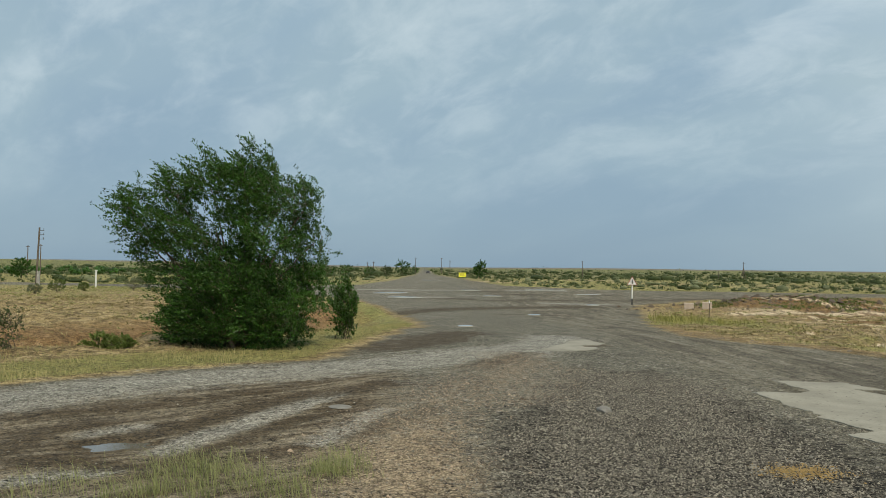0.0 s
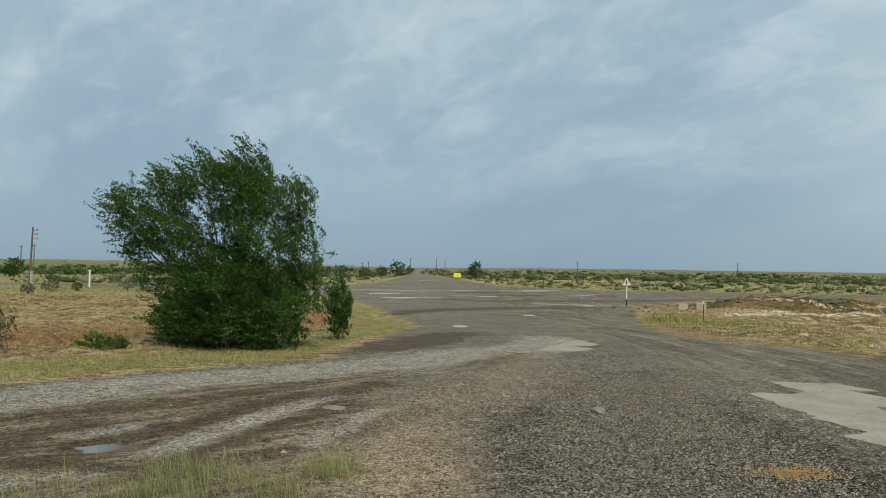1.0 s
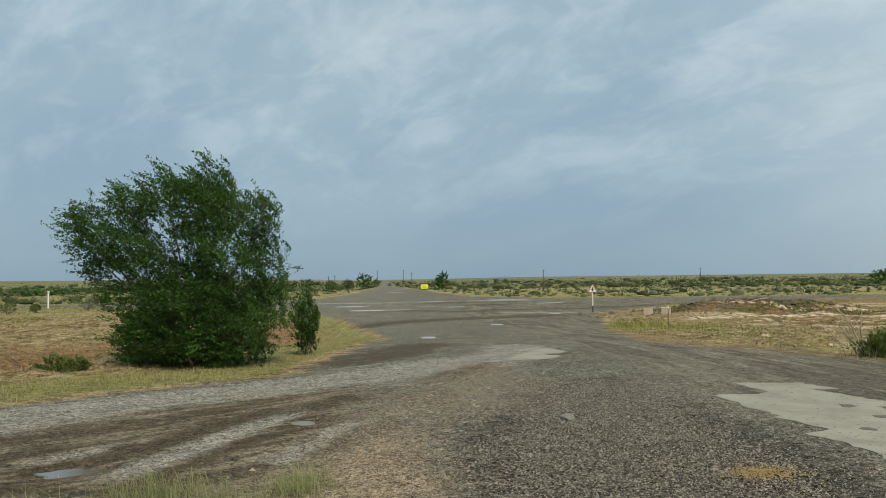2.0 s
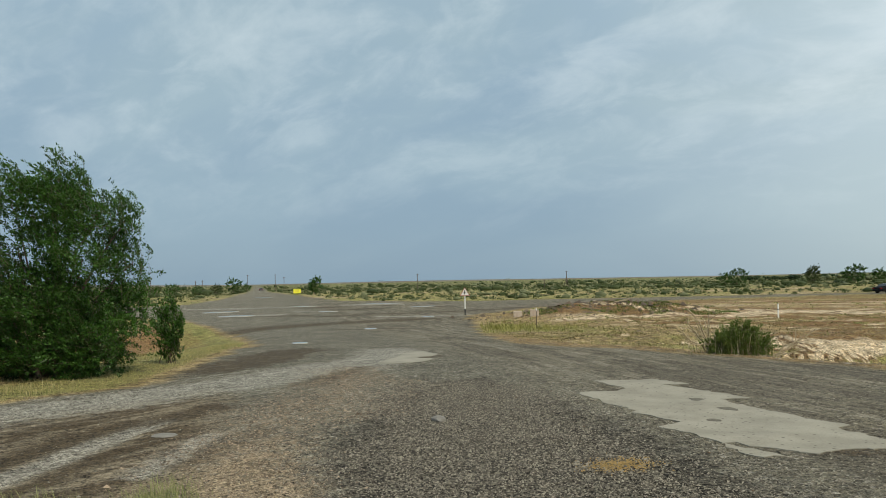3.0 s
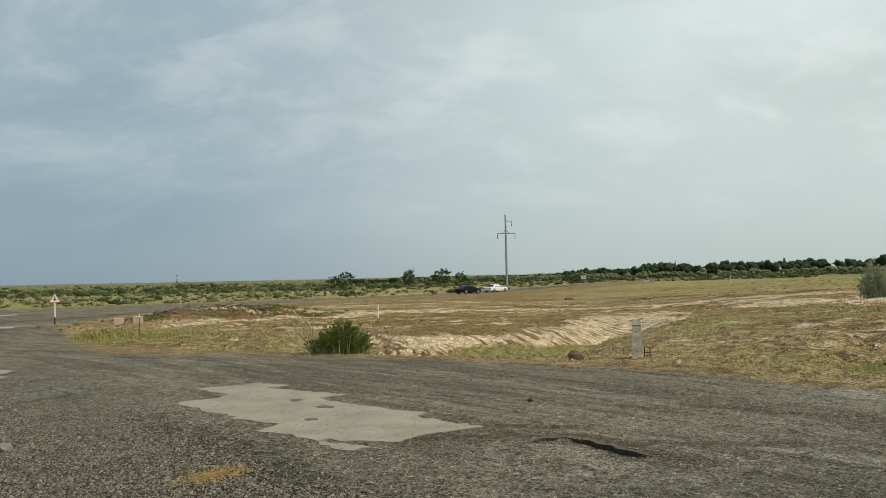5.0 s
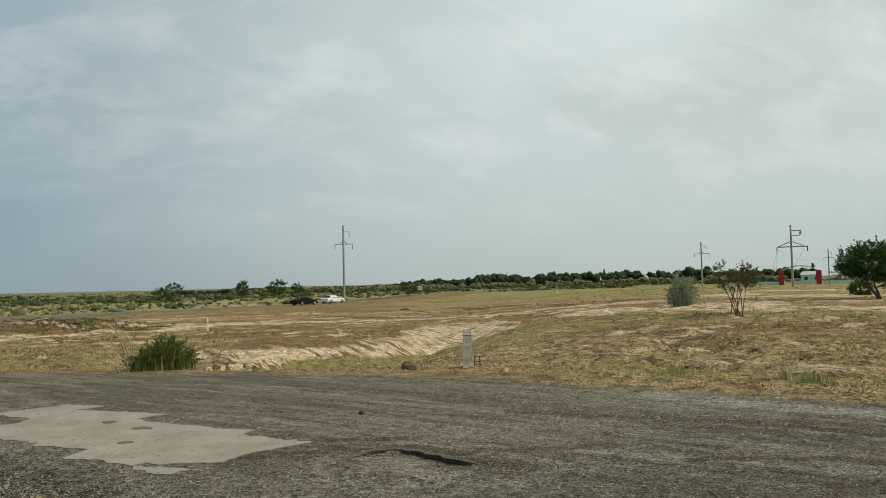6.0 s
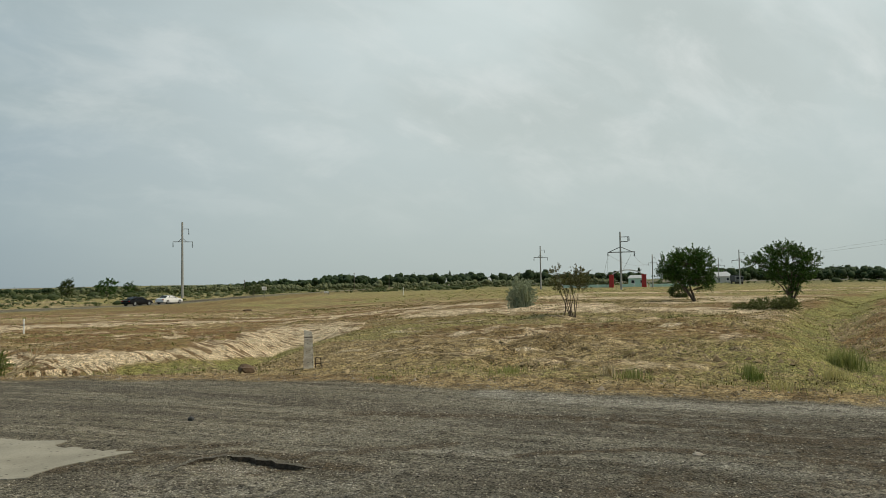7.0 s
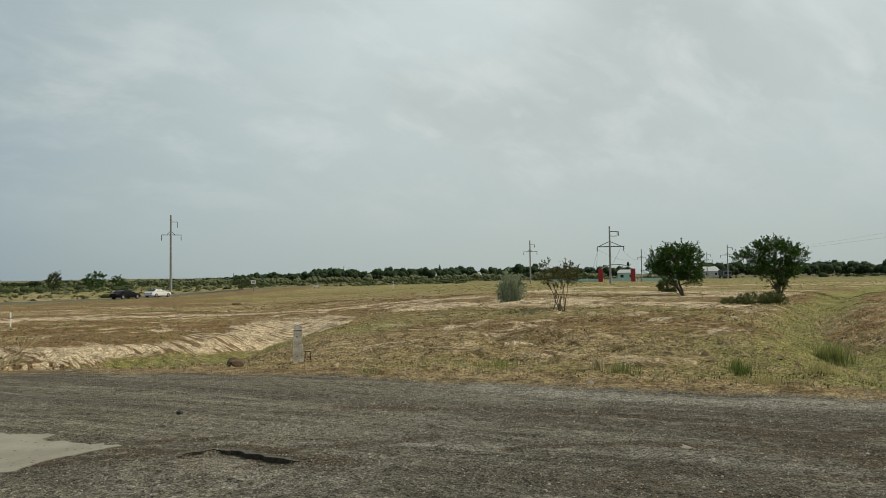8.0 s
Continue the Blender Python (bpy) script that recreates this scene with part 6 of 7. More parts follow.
def broken_rim():
    """Lifted edge of the asphalt layer round the far side of the pothole."""
    way = [(5.72, 5.12), (5.98, 5.20), (6.20, 5.18), (6.33, 5.05), (6.38, 4.86), (6.35, 4.66), (6.31, 4.44), (6.28, 4.26), (6.26, 3.95)]
    n, rng = 90, np.random.default_rng(77)
    t = np.linspace(0, 1, n)
    knots = np.linspace(0, 1, len(way))
    p = np.column_stack([np.interp(t, knots, [q[0] for q in way]), np.interp(t, knots, [q[1] for q in way])])
    off = p - np.array([6.0, 4.7])
    off /= np.linalg.norm(off, axis=1, keepdims=True)
    p = p + off * (rng.normal(0, 0.012, n) + 0.02 * np.sin(t * 37))[:, None]
    swell = np.sin(np.pi * t) ** 0.6 * rng.uniform(0.6, 1.0, n)
    zb = np.median(ground_z(p[:, 0] + 0.4, p[:, 1] + 0.1))
    lip = np.column_stack([p, zb + 0.002 + 0.004 * swell])
    toe = np.column_stack([p + off * 0.012, np.full(n, zb - 0.09)])
    q = p + off * (0.10 + 0.12 * rng.random(n))[:, None]
    back = np.column_stack([q, ground_z(q[:, 0], q[:, 1]) - 0.003])
    quads = [(i, i + 1, n + i + 1, n + i) for i in range(n - 1)]
    rim = thing("pothole_rim", 6.3, 4.8, zb, "broken lifted asphalt edge round a pothole", "pothole rim")
    base = np.array([6.3, 4.8, zb])
    # shade on the upright bitumen break is put into its dark colour
    array_part("broken_face", (np.concatenate([lip, toe]) - base, quads), plain("shaded_break", (0.070, 0.054, 0.037), 0.95, vary=0.6, size=30, bump=0.6), rim, "broken bitumen face darkened for shade")
    array_part("asphalt_lip", (np.concatenate([back, lip]) - base, quads), plain("worn_lip", (0.118, 0.106, 0.080), 0.95, vary=0.5, size=40, bump=0.8), rim)


broken_rim()
OCHRE_AT = (3.07, 6.3)


# spill of ochre chips on the gravel
def make_spill():
    rng = np.random.default_rng(3)
    p = np.column_stack([rng.normal(OCHRE_AT[0], 0.13, 800) + rng.choice([-0.1, 0.0, 0.12], 800), rng.normal(OCHRE_AT[1], 0.12, 800)])
    z = ground_z(p[:, 0], p[:, 1])
    s = rng.uniform(0.008, 0.024, len(p))
    tagged(array_part("ochre_spill", pebbles(rng, np.column_stack([p, z + 0.012]), s), OCHRE), "ochre yellow crumbs spilled on dark gravel", "spill", kind="stuff")


make_spill()


def dry_stalks(x, y, stalks, label, seed):
    rng = np.random.default_rng(seed)
    segs = []
    for dx, dy, dz in stalks:
        p, e = np.zeros(3), np.array([dx, dy, dz])
        for q in range(4):
            n = e * (q + 1) / 4 + rng.normal(0, 0.025, 3)
            segs.append((p, n, 0.026 - 0.004 * q, 0.022 - 0.004 * q))
            if q > 0:
                for _ in range(3):
                    segs.append((n, n + rng.normal(0, 0.11, 3) + e * 0.2, 0.011, 0.004))
            p = n
    ob = array_part("dry_plant", tubes(segs, 4), STRAW)
    ob.matrix_basis = pose(x, y, gz(x, y))
    return tagged(ob, label, "dry plant")


dry_stalks(10.05, 15.9, [(-0.55, 0.1, 0.70), (-0.45, 0.05, 0.95), (-0.75, 0, 0.5), (-0.35, 0, 0.6), (-0.2, -0.1, 0.8), (-0.65, -0.1, 0.3)], "bleached dry stalks beside the green bush", 1)
dry_stalks(11.1, 15.3, [(0.75, -0.3, 0.55), (0.55, -0.3, 0.35), (0.4, -0.3, 0.2)], "bleached fallen branch beside the green bush", 2)


# ---------------------------------------------------------------- signs, posts and blocks
def warning_sign(x, y):
    t = thing("warning_sign", x, y, gz(x, y) - 0.02, "triangular red and white warning sign on a white post", "road sign", rz=-14)
    part("post", rod(bmesh.new(), (0, 0, 0.5), (0, 0, 2.0), 0.045, 0.045, 12), WHITE, t, "white painted post")
    part("post_foot", rod(bmesh.new(), (0, 0, -0.1), (0, 0, 0.5), 0.047, 0.047, 12), BLACK, t, "black painted post foot")

    def tri(s, y0, y1, zc):
        bm = bmesh.new()
        pts = [(-s / 2, zc - s * 0.29), (s / 2, zc - s * 0.29), (0, zc + s * 0.577)]
        a = [bm.verts.new((px, y0, pz)) for px, pz in pts]
        b = [bm.verts.new((px, y1, pz)) for px, pz in pts]
        bm.faces.new(a)
        bm.faces.new(b[::-1])
        for i in range(3):
            bm.faces.new((a[i], b[i], b[(i + 1) % 3], a[(i + 1) % 3]))
        bmesh.ops.recalc_face_normals(bm, faces=list(bm.faces))
        return bm
    plate = part("plate", tri(0.76, -0.075, -0.055, 1.72), FADED_RED, t, "faded red rimmed triangular plate")
    part("face", tri(0.63, -0.083, -0.07, 1.72), WHITE, plate, "white sign face")
    part("symbol", box(boxed(-0.035, -0.09, 1.60, 0.035, -0.08, 1.93), -0.13, -0.09, 1.70, 0.13, -0.081, 1.745), BLACK, plate, "black junction symbol")
    part("bracket", boxed(-0.05, -0.06, 1.6, 0.05, 0.02, 1.66), STEEL, t)
    return t


warning_sign(14.15, 56.0)


def concrete_block(x, y, w, h, rz):
    bm = boxed(-w / 2, -0.25, -0.05, w / 2, 0.25, h, 0.025)
    for v in bm.verts:
        v.co += Vector((noise.noise(v.co * 3), noise.noise(v.co * 3 + Vector((5, 0, 0))), noise.noise(v.co * 3 + Vector((0, 9, 0))))) * 0.02
    me = bpy.data.meshes.new("concrete_block")
    bm.to_mesh(me)
    bm.free()
    me.materials.append(BLOCK)
    ob = new("concrete_block", me)
    ob.matrix_basis = pose(x, y, gz(x, y), 0, 0, rz)
    return tagged(ob, "pale concrete block lying on the grass", "concrete block", "concrete blocks")


BLOCK = plain("pale_concrete", (0.46, 0.375, 0.30), 0.9, vary=0.2, size=4, bump=0.4)
concrete_block(16.0, 48.7, 0.58, 0.38, -18)
concrete_block(16.9, 47.9, 0.58, 0.40, -22)

stick = thing("iron_stake", 12.8, 36.0, gz(12.8, 36.0), "dark iron stake with a pale top in rubble", "stake")
part("rod", rod(bmesh.new(), (0, 0, -0.1), (0.02, 0, 0.92), 0.022, 0.02, 8), RUST, stick)
part("tip", rod(bmesh.new(), (0.02, 0, 0.92), (0.02, 0, 1.06), 0.024, 0.022, 8), WHITE, stick, "pale painted tip")
foot = boulder("rubble", 0, 0, 0.24, 0.18, 0.1, RUST, "", 6)
foot.matrix_basis = pose(0.14, 0, 0.02)
foot.parent = stick
foot.pop("category", None), foot.pop("label", None)

white_stake = thing("white_stake", 29.1, 39.3, gz(29.1, 39.3), "thin white marker stake on bare soil", "stake")
part("rod", boxed(-0.035, -0.03, -0.1, 0.035, 0.03, 0.82, 0.006), WHITE, white_stake)
part("band", boxed(-0.037, -0.032, 0.45, 0.037, 0.032, 0.5), STEEL, white_stake, "grey band")


def guide_post(x, y):
    t = thing("guide_post", x, y, gz(x, y) - 0.03, "weathered concrete guide post with flaked white paint", "guide post", rz=-55)
    bm = bmesh.new()
    box(bm, -0.105, -0.09, -0.1, 0.105, 0.09, 0.78)
    bmesh.ops.subdivide_edges(bm, edges=list(bm.edges), cuts=5, use_grid_fill=True)
    for v in bm.verts:
        k = 1 - 0.22 * max(v.co.z, 0) / 0.78
        v.co.x, v.co.y = v.co.x * k, v.co.y * k
        if v.co.z > 0.75:
            v.co.z += 0.06 * (0.5 - v.co.x / 0.12) * 0.6
        v.co += Vector((noise.noise(v.co * 9), noise.noise(v.co * 9 + Vector((3, 0, 0))), 0)) * 0.008
    part("shaft", bm, POST, t, smooth=False)
    part("band", boxed(-0.089, -0.077, 0.66, 0.089, 0.077, 0.68), RUST, t, "worn dark band")
    wire = bmesh.new()
    rod(wire, (0.14, 0, 0), (0.15, 0, 0.24), 0.010, 0.010, 6)
    rod(wire, (0.15, 0, 0.24), (0.25, 0, 0.23), 0.010, 0.010, 6)
    rod(wire, (0.25, 0, 0.23), (0.26, 0, 0), 0.010, 0.010, 6)
    rod(wire, (0.14, 0, 0.12), (0.26, 0, 0.12), 0.010, 0.010, 6)
    part("bent_wire", wire, RUST, t, "bent rusty reinforcement wire")
    return t


def make_post_material():
    k = Nodes("flaked_post")
    v = k.local()
    a, b = k.noise(7, 5, 0.7, v), k.noise(28, 4, 0.7, v)
    c = k.mix(k.ramp(a, 0.42, 0.58), (0.42, 0.36, 0.28), (0.66, 0.60, 0.50))
    c = k.mix(k.ramp(b, 0.56, 0.62), c, (0.10, 0.085, 0.07))
    return k.done(Base_Color=c, Roughness=0.9, Normal=k.bump(b, 0.5, 0.01))


POST = make_post_material()
guide_post(13.42, 9.0)

board = thing("yellow_board", 4.96, 190.5, gz(4.96, 190.5), "bright yellow information board on two legs", "sign board")
part("leg", rod(bmesh.new(), (-0.7, 0, -0.2), (-0.7, 0, 1.0), 0.04, 0.04), STEEL, board)
part("leg", rod(bmesh.new(), (0.7, 0, -0.2), (0.7, 0, 1.0), 0.04, 0.04), STEEL, board)
part("panel", boxed(-0.9, -0.09, 0.35, 0.9, -0.04, 1.45, 0.01), YELLOW, board, "bright yellow panel")
for q in range(3):
    part("text_bar", boxed(-0.6, -0.1, 1.2 - q * 0.28, 0.6 - 0.25 * (q % 2), -0.092, 1.29 - q * 0.28), DULL, board, "dull text bar") 

sign = thing("route_sign", 112.7, 88.3, gz(112.7, 88.3), "white square road sign on a post", "road sign", rz=-52)
part("post", rod(bmesh.new(), (0, 0, -0.2), (0, 0, 2.1), 0.05, 0.05), STEEL, sign)
part("plate", boxed(-0.42, -0.09, 1.45, 0.42, -0.05, 2.1, 0.01), WHITE, sign, "white sign plate")
part("text_bar", boxed(-0.28, -0.097, 1.82, 0.28, -0.088, 1.92), STEEL, sign, "dark text bar")
part("text_bar", boxed(-0.28, -0.097, 1.62, 0.28, -0.088, 1.72), STEEL, sign, "dark text bar")

marker = thing("marker_post", -37.9, 82.1, gz(-37.9, 82.1), "white marker post beside the far road", "marker post")
part("shaft", rod(bmesh.new(), (0, 0, -0.2), (0, 0, 1.75), 0.09, 0.08, 10), WHITE, marker)
part("cap", boxed(-0.13, -0.1, 1.72, 0.13, 0.1, 1.86, 0.02), WHITE, marker)
copy_thing(marker, pose(117.7, 61.9, gz(117.7, 61.9), 0, 0, -60) @ Matrix.Diagonal((0.7, 0.7, 0.72, 1)))

low_board = thing("direction_board", 129.8, 86.0, gz(129.8, 86.0), "low white roadside board on two short legs", "sign board", rz=-56)
for q in (-0.35, 0.35):
    part("leg", rod(bmesh.new(), (q, 0, -0.15), (q, 0, 0.6), 0.04, 0.04), STEEL, low_board)
part("panel", boxed(-0.5, -0.08, 0.4, 0.5, -0.04, 0.78, 0.01), WHITE, low_board, "white panel")
part("text_bar", boxed(-0.35, -0.088, 0.54, 0.2, -0.079, 0.64), STEEL, low_board, "dark text bar")


# ---------------------------------------------------------------- power line poles
def wires(name, spans, label, r=0.014):
    segs = []
    for a, b, sag in spans:
        a, b = np.array(a, float), np.array(b, float)
        p = a
        for q in range(1, 13):
            u = q / 12
            n = a + (b - a) * u - np.array([0, 0, 4 * sag * u * (1 - u)])
            segs.append((p, n, r, r))
            p = n
    return tagged(array_part(name, tubes(segs, 4), STEEL), label, "power line")


def power_pole(x, y, h, rz, label, arm=1.6, low=0.74, truss=False, mat=None):
    t = thing("power_pole", x, y, gz(x, y) - 0.05, label, "power pole", "power poles", rz)
    part("shaft", rod(bmesh.new(), (0, 0, -0.3), (0, 0, h), 0.016 * h + 0.04, 0.010 * h + 0.03, 10), mat or POLE, t, "pale concrete shaft")
    zl = h * low
    k = arm / 1.6
    bm = bmesh.new()
    rod(bm, (-arm, 0, zl), (arm * 1.15, 0, zl), 0.06 * k, 0.06 * k, 6)
    part("crossarm", bm, STEEL, t, "steel crossarm")
    brace = bmesh.new()
    rise = (0.055 if not truss else 0.09) * h
    for s in (-1, 1):
        rod(brace, (s * arm * (0.45 if not truss else 0.95), 0, zl), (0, 0, zl + rise), 0.045 * k, 0.045 * k, 6)
    part("brace", brace, STEEL, t)
    up = bmesh.new()
    zu = h * 0.91
    rod(up, (0, 0, zu), (arm * 0.72, 0, zu), 0.05 * k, 0.05 * k, 6)
    if truss:
        rod(up, (0, 0, zu - 0.08 * h), (arm * 0.6, 0, zu - 0.08 * h), 0.04 * k, 0.04 * k, 6)
        rod(up, (arm * 0.6, 0, zu), (arm * 0.6, 0, zu - 0.08 * h), 0.04 * k, 0.04 * k, 6)
    part("upper_arm", up, STEEL, t)
    for px, pz in ((-arm, zl), (arm * 1.1, zl), (arm * 0.7, zu)):
        ins = bmesh.new()
        rod(ins, (px, 0, pz), (px, 0, pz - 0.075 * h), 0.055 * k, 0.055 * k, 6)
        for q in range(4):
            rod(ins, (px, 0, pz - 0.012 * h * (q + 2)), (px, 0, pz - 0.012 * h * (q + 2) - 0.03), 0.11 * k, 0.11 * k, 8)
        part("insulator", ins, INSUL, t, "hanging insulator string")
    return t


POLE = plain("pole_concrete", (0.31, 0.31, 0.295), 0.85, vary=0.2, size=2, bump=0.2)
INSUL = plain("insulator_glass", (0.12, 0.14, 0.14), 0.3)
power_pole(114.5, 109.9, 15.2, -46, "tall concrete power pole with hanging insulators", 1.75)
power_pole(135.6, 27.4, 10.4, -78, "concrete power pole with braced double crossarm", 2.2, 0.65, True)
power_pole(155.0, 48.4, 9.3, -73, "slim concrete power pole beside bushes", 1.35, 0.74)
power_pole(226.5, 12.9, 9.8, -87, "slim concrete power pole on the field", 1.9, 0.7)
power_pole(299.4, 24.4, 9.6, -85, "distant concrete power pole", 1.9, 0.7)
power_pole(178.1, 28.8, 7.6, -80, "thin power pole behind the red pillars", 0.9, 0.75)
for span in (((226.5, 14.8, 6.8), (60, -32, 7.6), 0.9), ((226.5, 11.0, 6.8), (64, -36, 9.8), 0.9), ((135.6, 29.4, 6.2), (178, 28.8, 5.6), 1.2), ((135.6, 25.2, 6.2), (178, 28.2, 5.6), 1.2)):
    wires("power_wire", [span], "thin dark power wire over the field", 0.013)


for span in (((135.15, 29.5, 6.3), (137.4, 31.6, 0.0), 0.05), ((135.15, 29.5, 6.3), (135.9, 30.2, 0.0), 0.05), ((136.0, 25.6, 6.3), (135.7, 27.2, 3.2), 0.02)):
    wires("guy_wire", [span], "thin grey guy wire braced from a crossarm", 0.02)


def wooden_pole(x, y, h, label, stub=False, lean=0.0, strut=False, group="telegraph poles"):
    t = thing("telegraph_pole", x, y, gz(x, y) - 0.05, label, "telegraph pole", group)
    part("shaft", rod(bmesh.new(), (0, 0, -0.2), (lean, 0, h), 0.13, 0.09, 8), WOOD, t, "dark weathered wooden shaft")
    if stub:
        part("concrete_stub", boxed(0.1, -0.12, -0.3, 0.38, 0.14, 1.7, 0.03), CONCRETE, t, "pale concrete stub")
        for q in range(3):
            bm = bmesh.new()
            rod(bm, (lean, 0, h - 0.35 - 0.5 * q), (lean + 0.5, 0, h - 0.35 - 0.5 * q), 0.03, 0.03, 6)
            rod(bm, (lean + 0.5, 0, h - 0.4 - 0.5 * q), (lean + 0.5, 0, h - 0.12 - 0.5 * q), 0.05, 0.03, 8)
            part("insulator_hook", bm, STEEL, t)
    else:
        bm = bmesh.new()
        rod(bm, (lean - 0.45, 0, h - 0.3), (lean + 0.45, 0, h - 0.3), 0.05, 0.05, 6)
        part("crossarm", bm, WOOD, t)
    if strut:
        part("strut", rod(bmesh.new(), (-1.1, 0, -0.2), (lean, 0, h * 0.7), 0.1, 0.08, 8), WOOD, t)
        part("strut", rod(bmesh.new(), (0.8, 0, -0.2), (lean, 0, h * 0.7), 0.1, 0.08, 8), WOOD, t)
    return t


wooden_pole(-46.6, 86.1, 6.7, "dark wooden telegraph pole on a concrete stub", True, 0.25)
for x, y, h, s in ((-85, 158.6, 6.6, False), (-88.5, 160, 6.4, False), (47.5, 255.5, 5.6, False), (96.6, 241.3, 5.6, True), (-26, 258.6, 4.2, False), (-23.9, 258.8, 4.5, False), (-39.6, 256.9, 5.8, False), (-10.9, 300, 6.6, False), (-0.6, 330, 7.0, False),
                   (2.8, 300, 5.6, False), (89.6, 244, 2.8, False), (230, 190, 4.6, False), (222.1, 136.1, 6.0, False), (290, 160, 6.0, False)):
    wooden_pole(x, y, h, "distant wooden telegraph pole with struts" if s else "distant thin wooden telegraph pole", strut=s)


# ---------------------------------------------------------------- parked cars
def car_paint(name, col):
    k = Nodes(name)
    d = k.noise(2.5, 4, 0.6, k.local())
    c = k.mix(k.m("MULTIPLY", k.ramp(d, 0.4, 0.7), 0.05), col, (0.22, 0.20, 0.16))
    return k.done(Base_Color=c, Roughness=0.3, Specular_IOR_Level=0.12)


GLASS_DARK = Nodes("car_glass").done(Base_Color=(0.015, 0.018, 0.02), Roughness=0.08)
TYRE = plain("tyre_rubber", (0.022, 0.022, 0.022), 0.85)
RIM = plain("wheel_rim", (0.45, 0.45, 0.46), 0.35, 0.8)
LAMP_RED = plain("tail_lamp", (0.35, 0.02, 0.02), 0.25)
LAMP_CLEAR = plain("head_lamp", (0.7, 0.7, 0.68), 0.15)


def loft(sections):
    """A closed hull through cross-sections: rows of (x, half width, low z, high z, top half width)."""
    bm = bmesh.new()
    rings = []
    for x, w, z0, z1, wt in sections:
        zm = z0 + (z1 - z0) * 0.55
        pts = [(-w * 0.93, z0), (w * 0.93, z0), (w, z0 + 0.12), (w, zm), (wt, z1), (-wt, z1), (-w, zm), (-w, z0 + 0.12)]
        rings.append([bm.verts.new((x, py, pz)) for py, pz in pts])
    for a, b in zip(rings[:-1], rings[1:]):
        for i in range(8):
            bm.faces.new((a[i], b[i], b[(i + 1) % 8], a[(i + 1) % 8]))
    bm.faces.new(rings[0])
    bm.faces.new(rings[-1][::-1])
    bmesh.ops.recalc_face_normals(bm, faces=list(bm.faces))
    return bm


def sedan(x, y, rz, paint, label):
    t = thing("car", x, y, gz(x, y), label, "car", "parked cars", rz)
    hull = [(-2.15, 0.72, 0.42, 0.82, 0.66), (-2.08, 0.80, 0.30, 0.92, 0.74), (-1.5, 0.85, 0.22, 0.98, 0.78), (-0.9, 0.86, 0.2, 0.99, 0.79), (0.7, 0.86, 0.2, 0.97, 0.79), (1.3, 0.85, 0.22, 0.90, 0.77), (2.0, 0.80, 0.28, 0.80, 0.70), (2.15, 0.68, 0.4, 0.70, 0.60)]
    part("body", loft(hull), paint, t)
    roof = [(-1.55, 0.70, 0.90, 1.00, 0.66), (-1.0, 0.76, 0.9, 1.36, 0.58), (-0.5, 0.77, 0.9, 1.43, 0.58), (0.15, 0.77, 0.9, 1.40, 0.57), (1.0, 0.72, 0.88, 0.98, 0.68)]
    part("cabin", loft(roof), paint, t)
    for s in (-1, 1):
        for x0, x1, xt0, xt1 in ((-1.02, -0.3, -0.78, -0.3), (-0.22, 0.62, -0.22, 0.2)):
            bm = bmesh.new()
            q = [(x0, 0.755 * s, 1.0), (x1, 0.755 * s, 1.0), (xt1, 0.64 * s, 1.33), (xt0, 0.64 * s, 1.33)]
            a = [bm.verts.new((u, v + s * 0.03, w)) for u, v, w in q]
            b = [bm.verts.new((u, v - s * 0.03, w)) for u, v, w in q]
            bm.faces.new(a)
            bm.faces.new(b[::-1])
            for i in range(4):
                bm.faces.new((a[i], b[i], b[(i + 1) % 4], a[(i + 1) % 4]))
            bmesh.ops.recalc_face_normals(bm, faces=list(bm.faces))
            part("side_window", bm, GLASS_DARK, t, "dark side window")
        part("tail_lamp", boxed(-2.17, s * 0.62 - 0.13, 0.66, -2.08, s * 0.62 + 0.13, 0.82, 0.02), LAMP_RED, t)
        part("head_lamp", boxed(2.02, s * 0.6 - 0.15, 0.58, 2.14, s * 0.6 + 0.15, 0.70, 0.02), LAMP_CLEAR, t)
        part("mirror", boxed(0.55, s * 0.9 - 0.09, 0.96, 0.7, s * 0.9 + 0.06, 1.08, 0.02), paint, t)
    for x0, z0, x1, z1, nm in ((0.27, 1.36, 0.96, 1.0, "windscreen"), (-1.06, 1.34, -1.5, 1.02, "rear_window")):
        bm = bmesh.new()
        rr = []
        for xx, zz, w in ((x0, z0, 0.52), (x1, z1, 0.64)):
            for dz in (0.045, -0.03):
                rr.append([bm.verts.new((xx, -w, zz + dz)), bm.verts.new((xx, w, zz + dz))])
        a, b, c, e = rr
        for f in ((a[0], a[1], c[1], c[0]), (b[0], b[1], e[1], e[0]), (a[0], a[1], b[1], b[0]), (c[0], c[1], e[1], e[0]), (a[0], b[0], e[0], c[0]), (a[1], b[1], e[1], c[1])):
            bm.faces.new(f)
        bmesh.ops.recalc_face_normals(bm, faces=list(bm.faces))
        part(nm, bm, GLASS_DARK, t, "dark glass")
    for wx in (-1.3, 1.32):
        for s in (-1, 1):
            wheel = part("wheel", rod(bmesh.new(), (wx, s * 0.70, 0.31), (wx, s * 0.88, 0.31), 0.31, 0.30, 20), TYRE, t, "black tyre")
            part("rim", rod(bmesh.new(), (wx, s * 0.80, 0.31), (wx, s * 0.892, 0.31), 0.2, 0.19, 16), RIM, wheel, "grey wheel rim")
    part("bumper", boxed(2.05, -0.72, 0.32, 2.2, 0.72, 0.50, 0.03), paint, t)
    part("bumper", boxed(-2.2, -0.72, 0.34, -2.05, 0.72, 0.54, 0.03), paint, t)
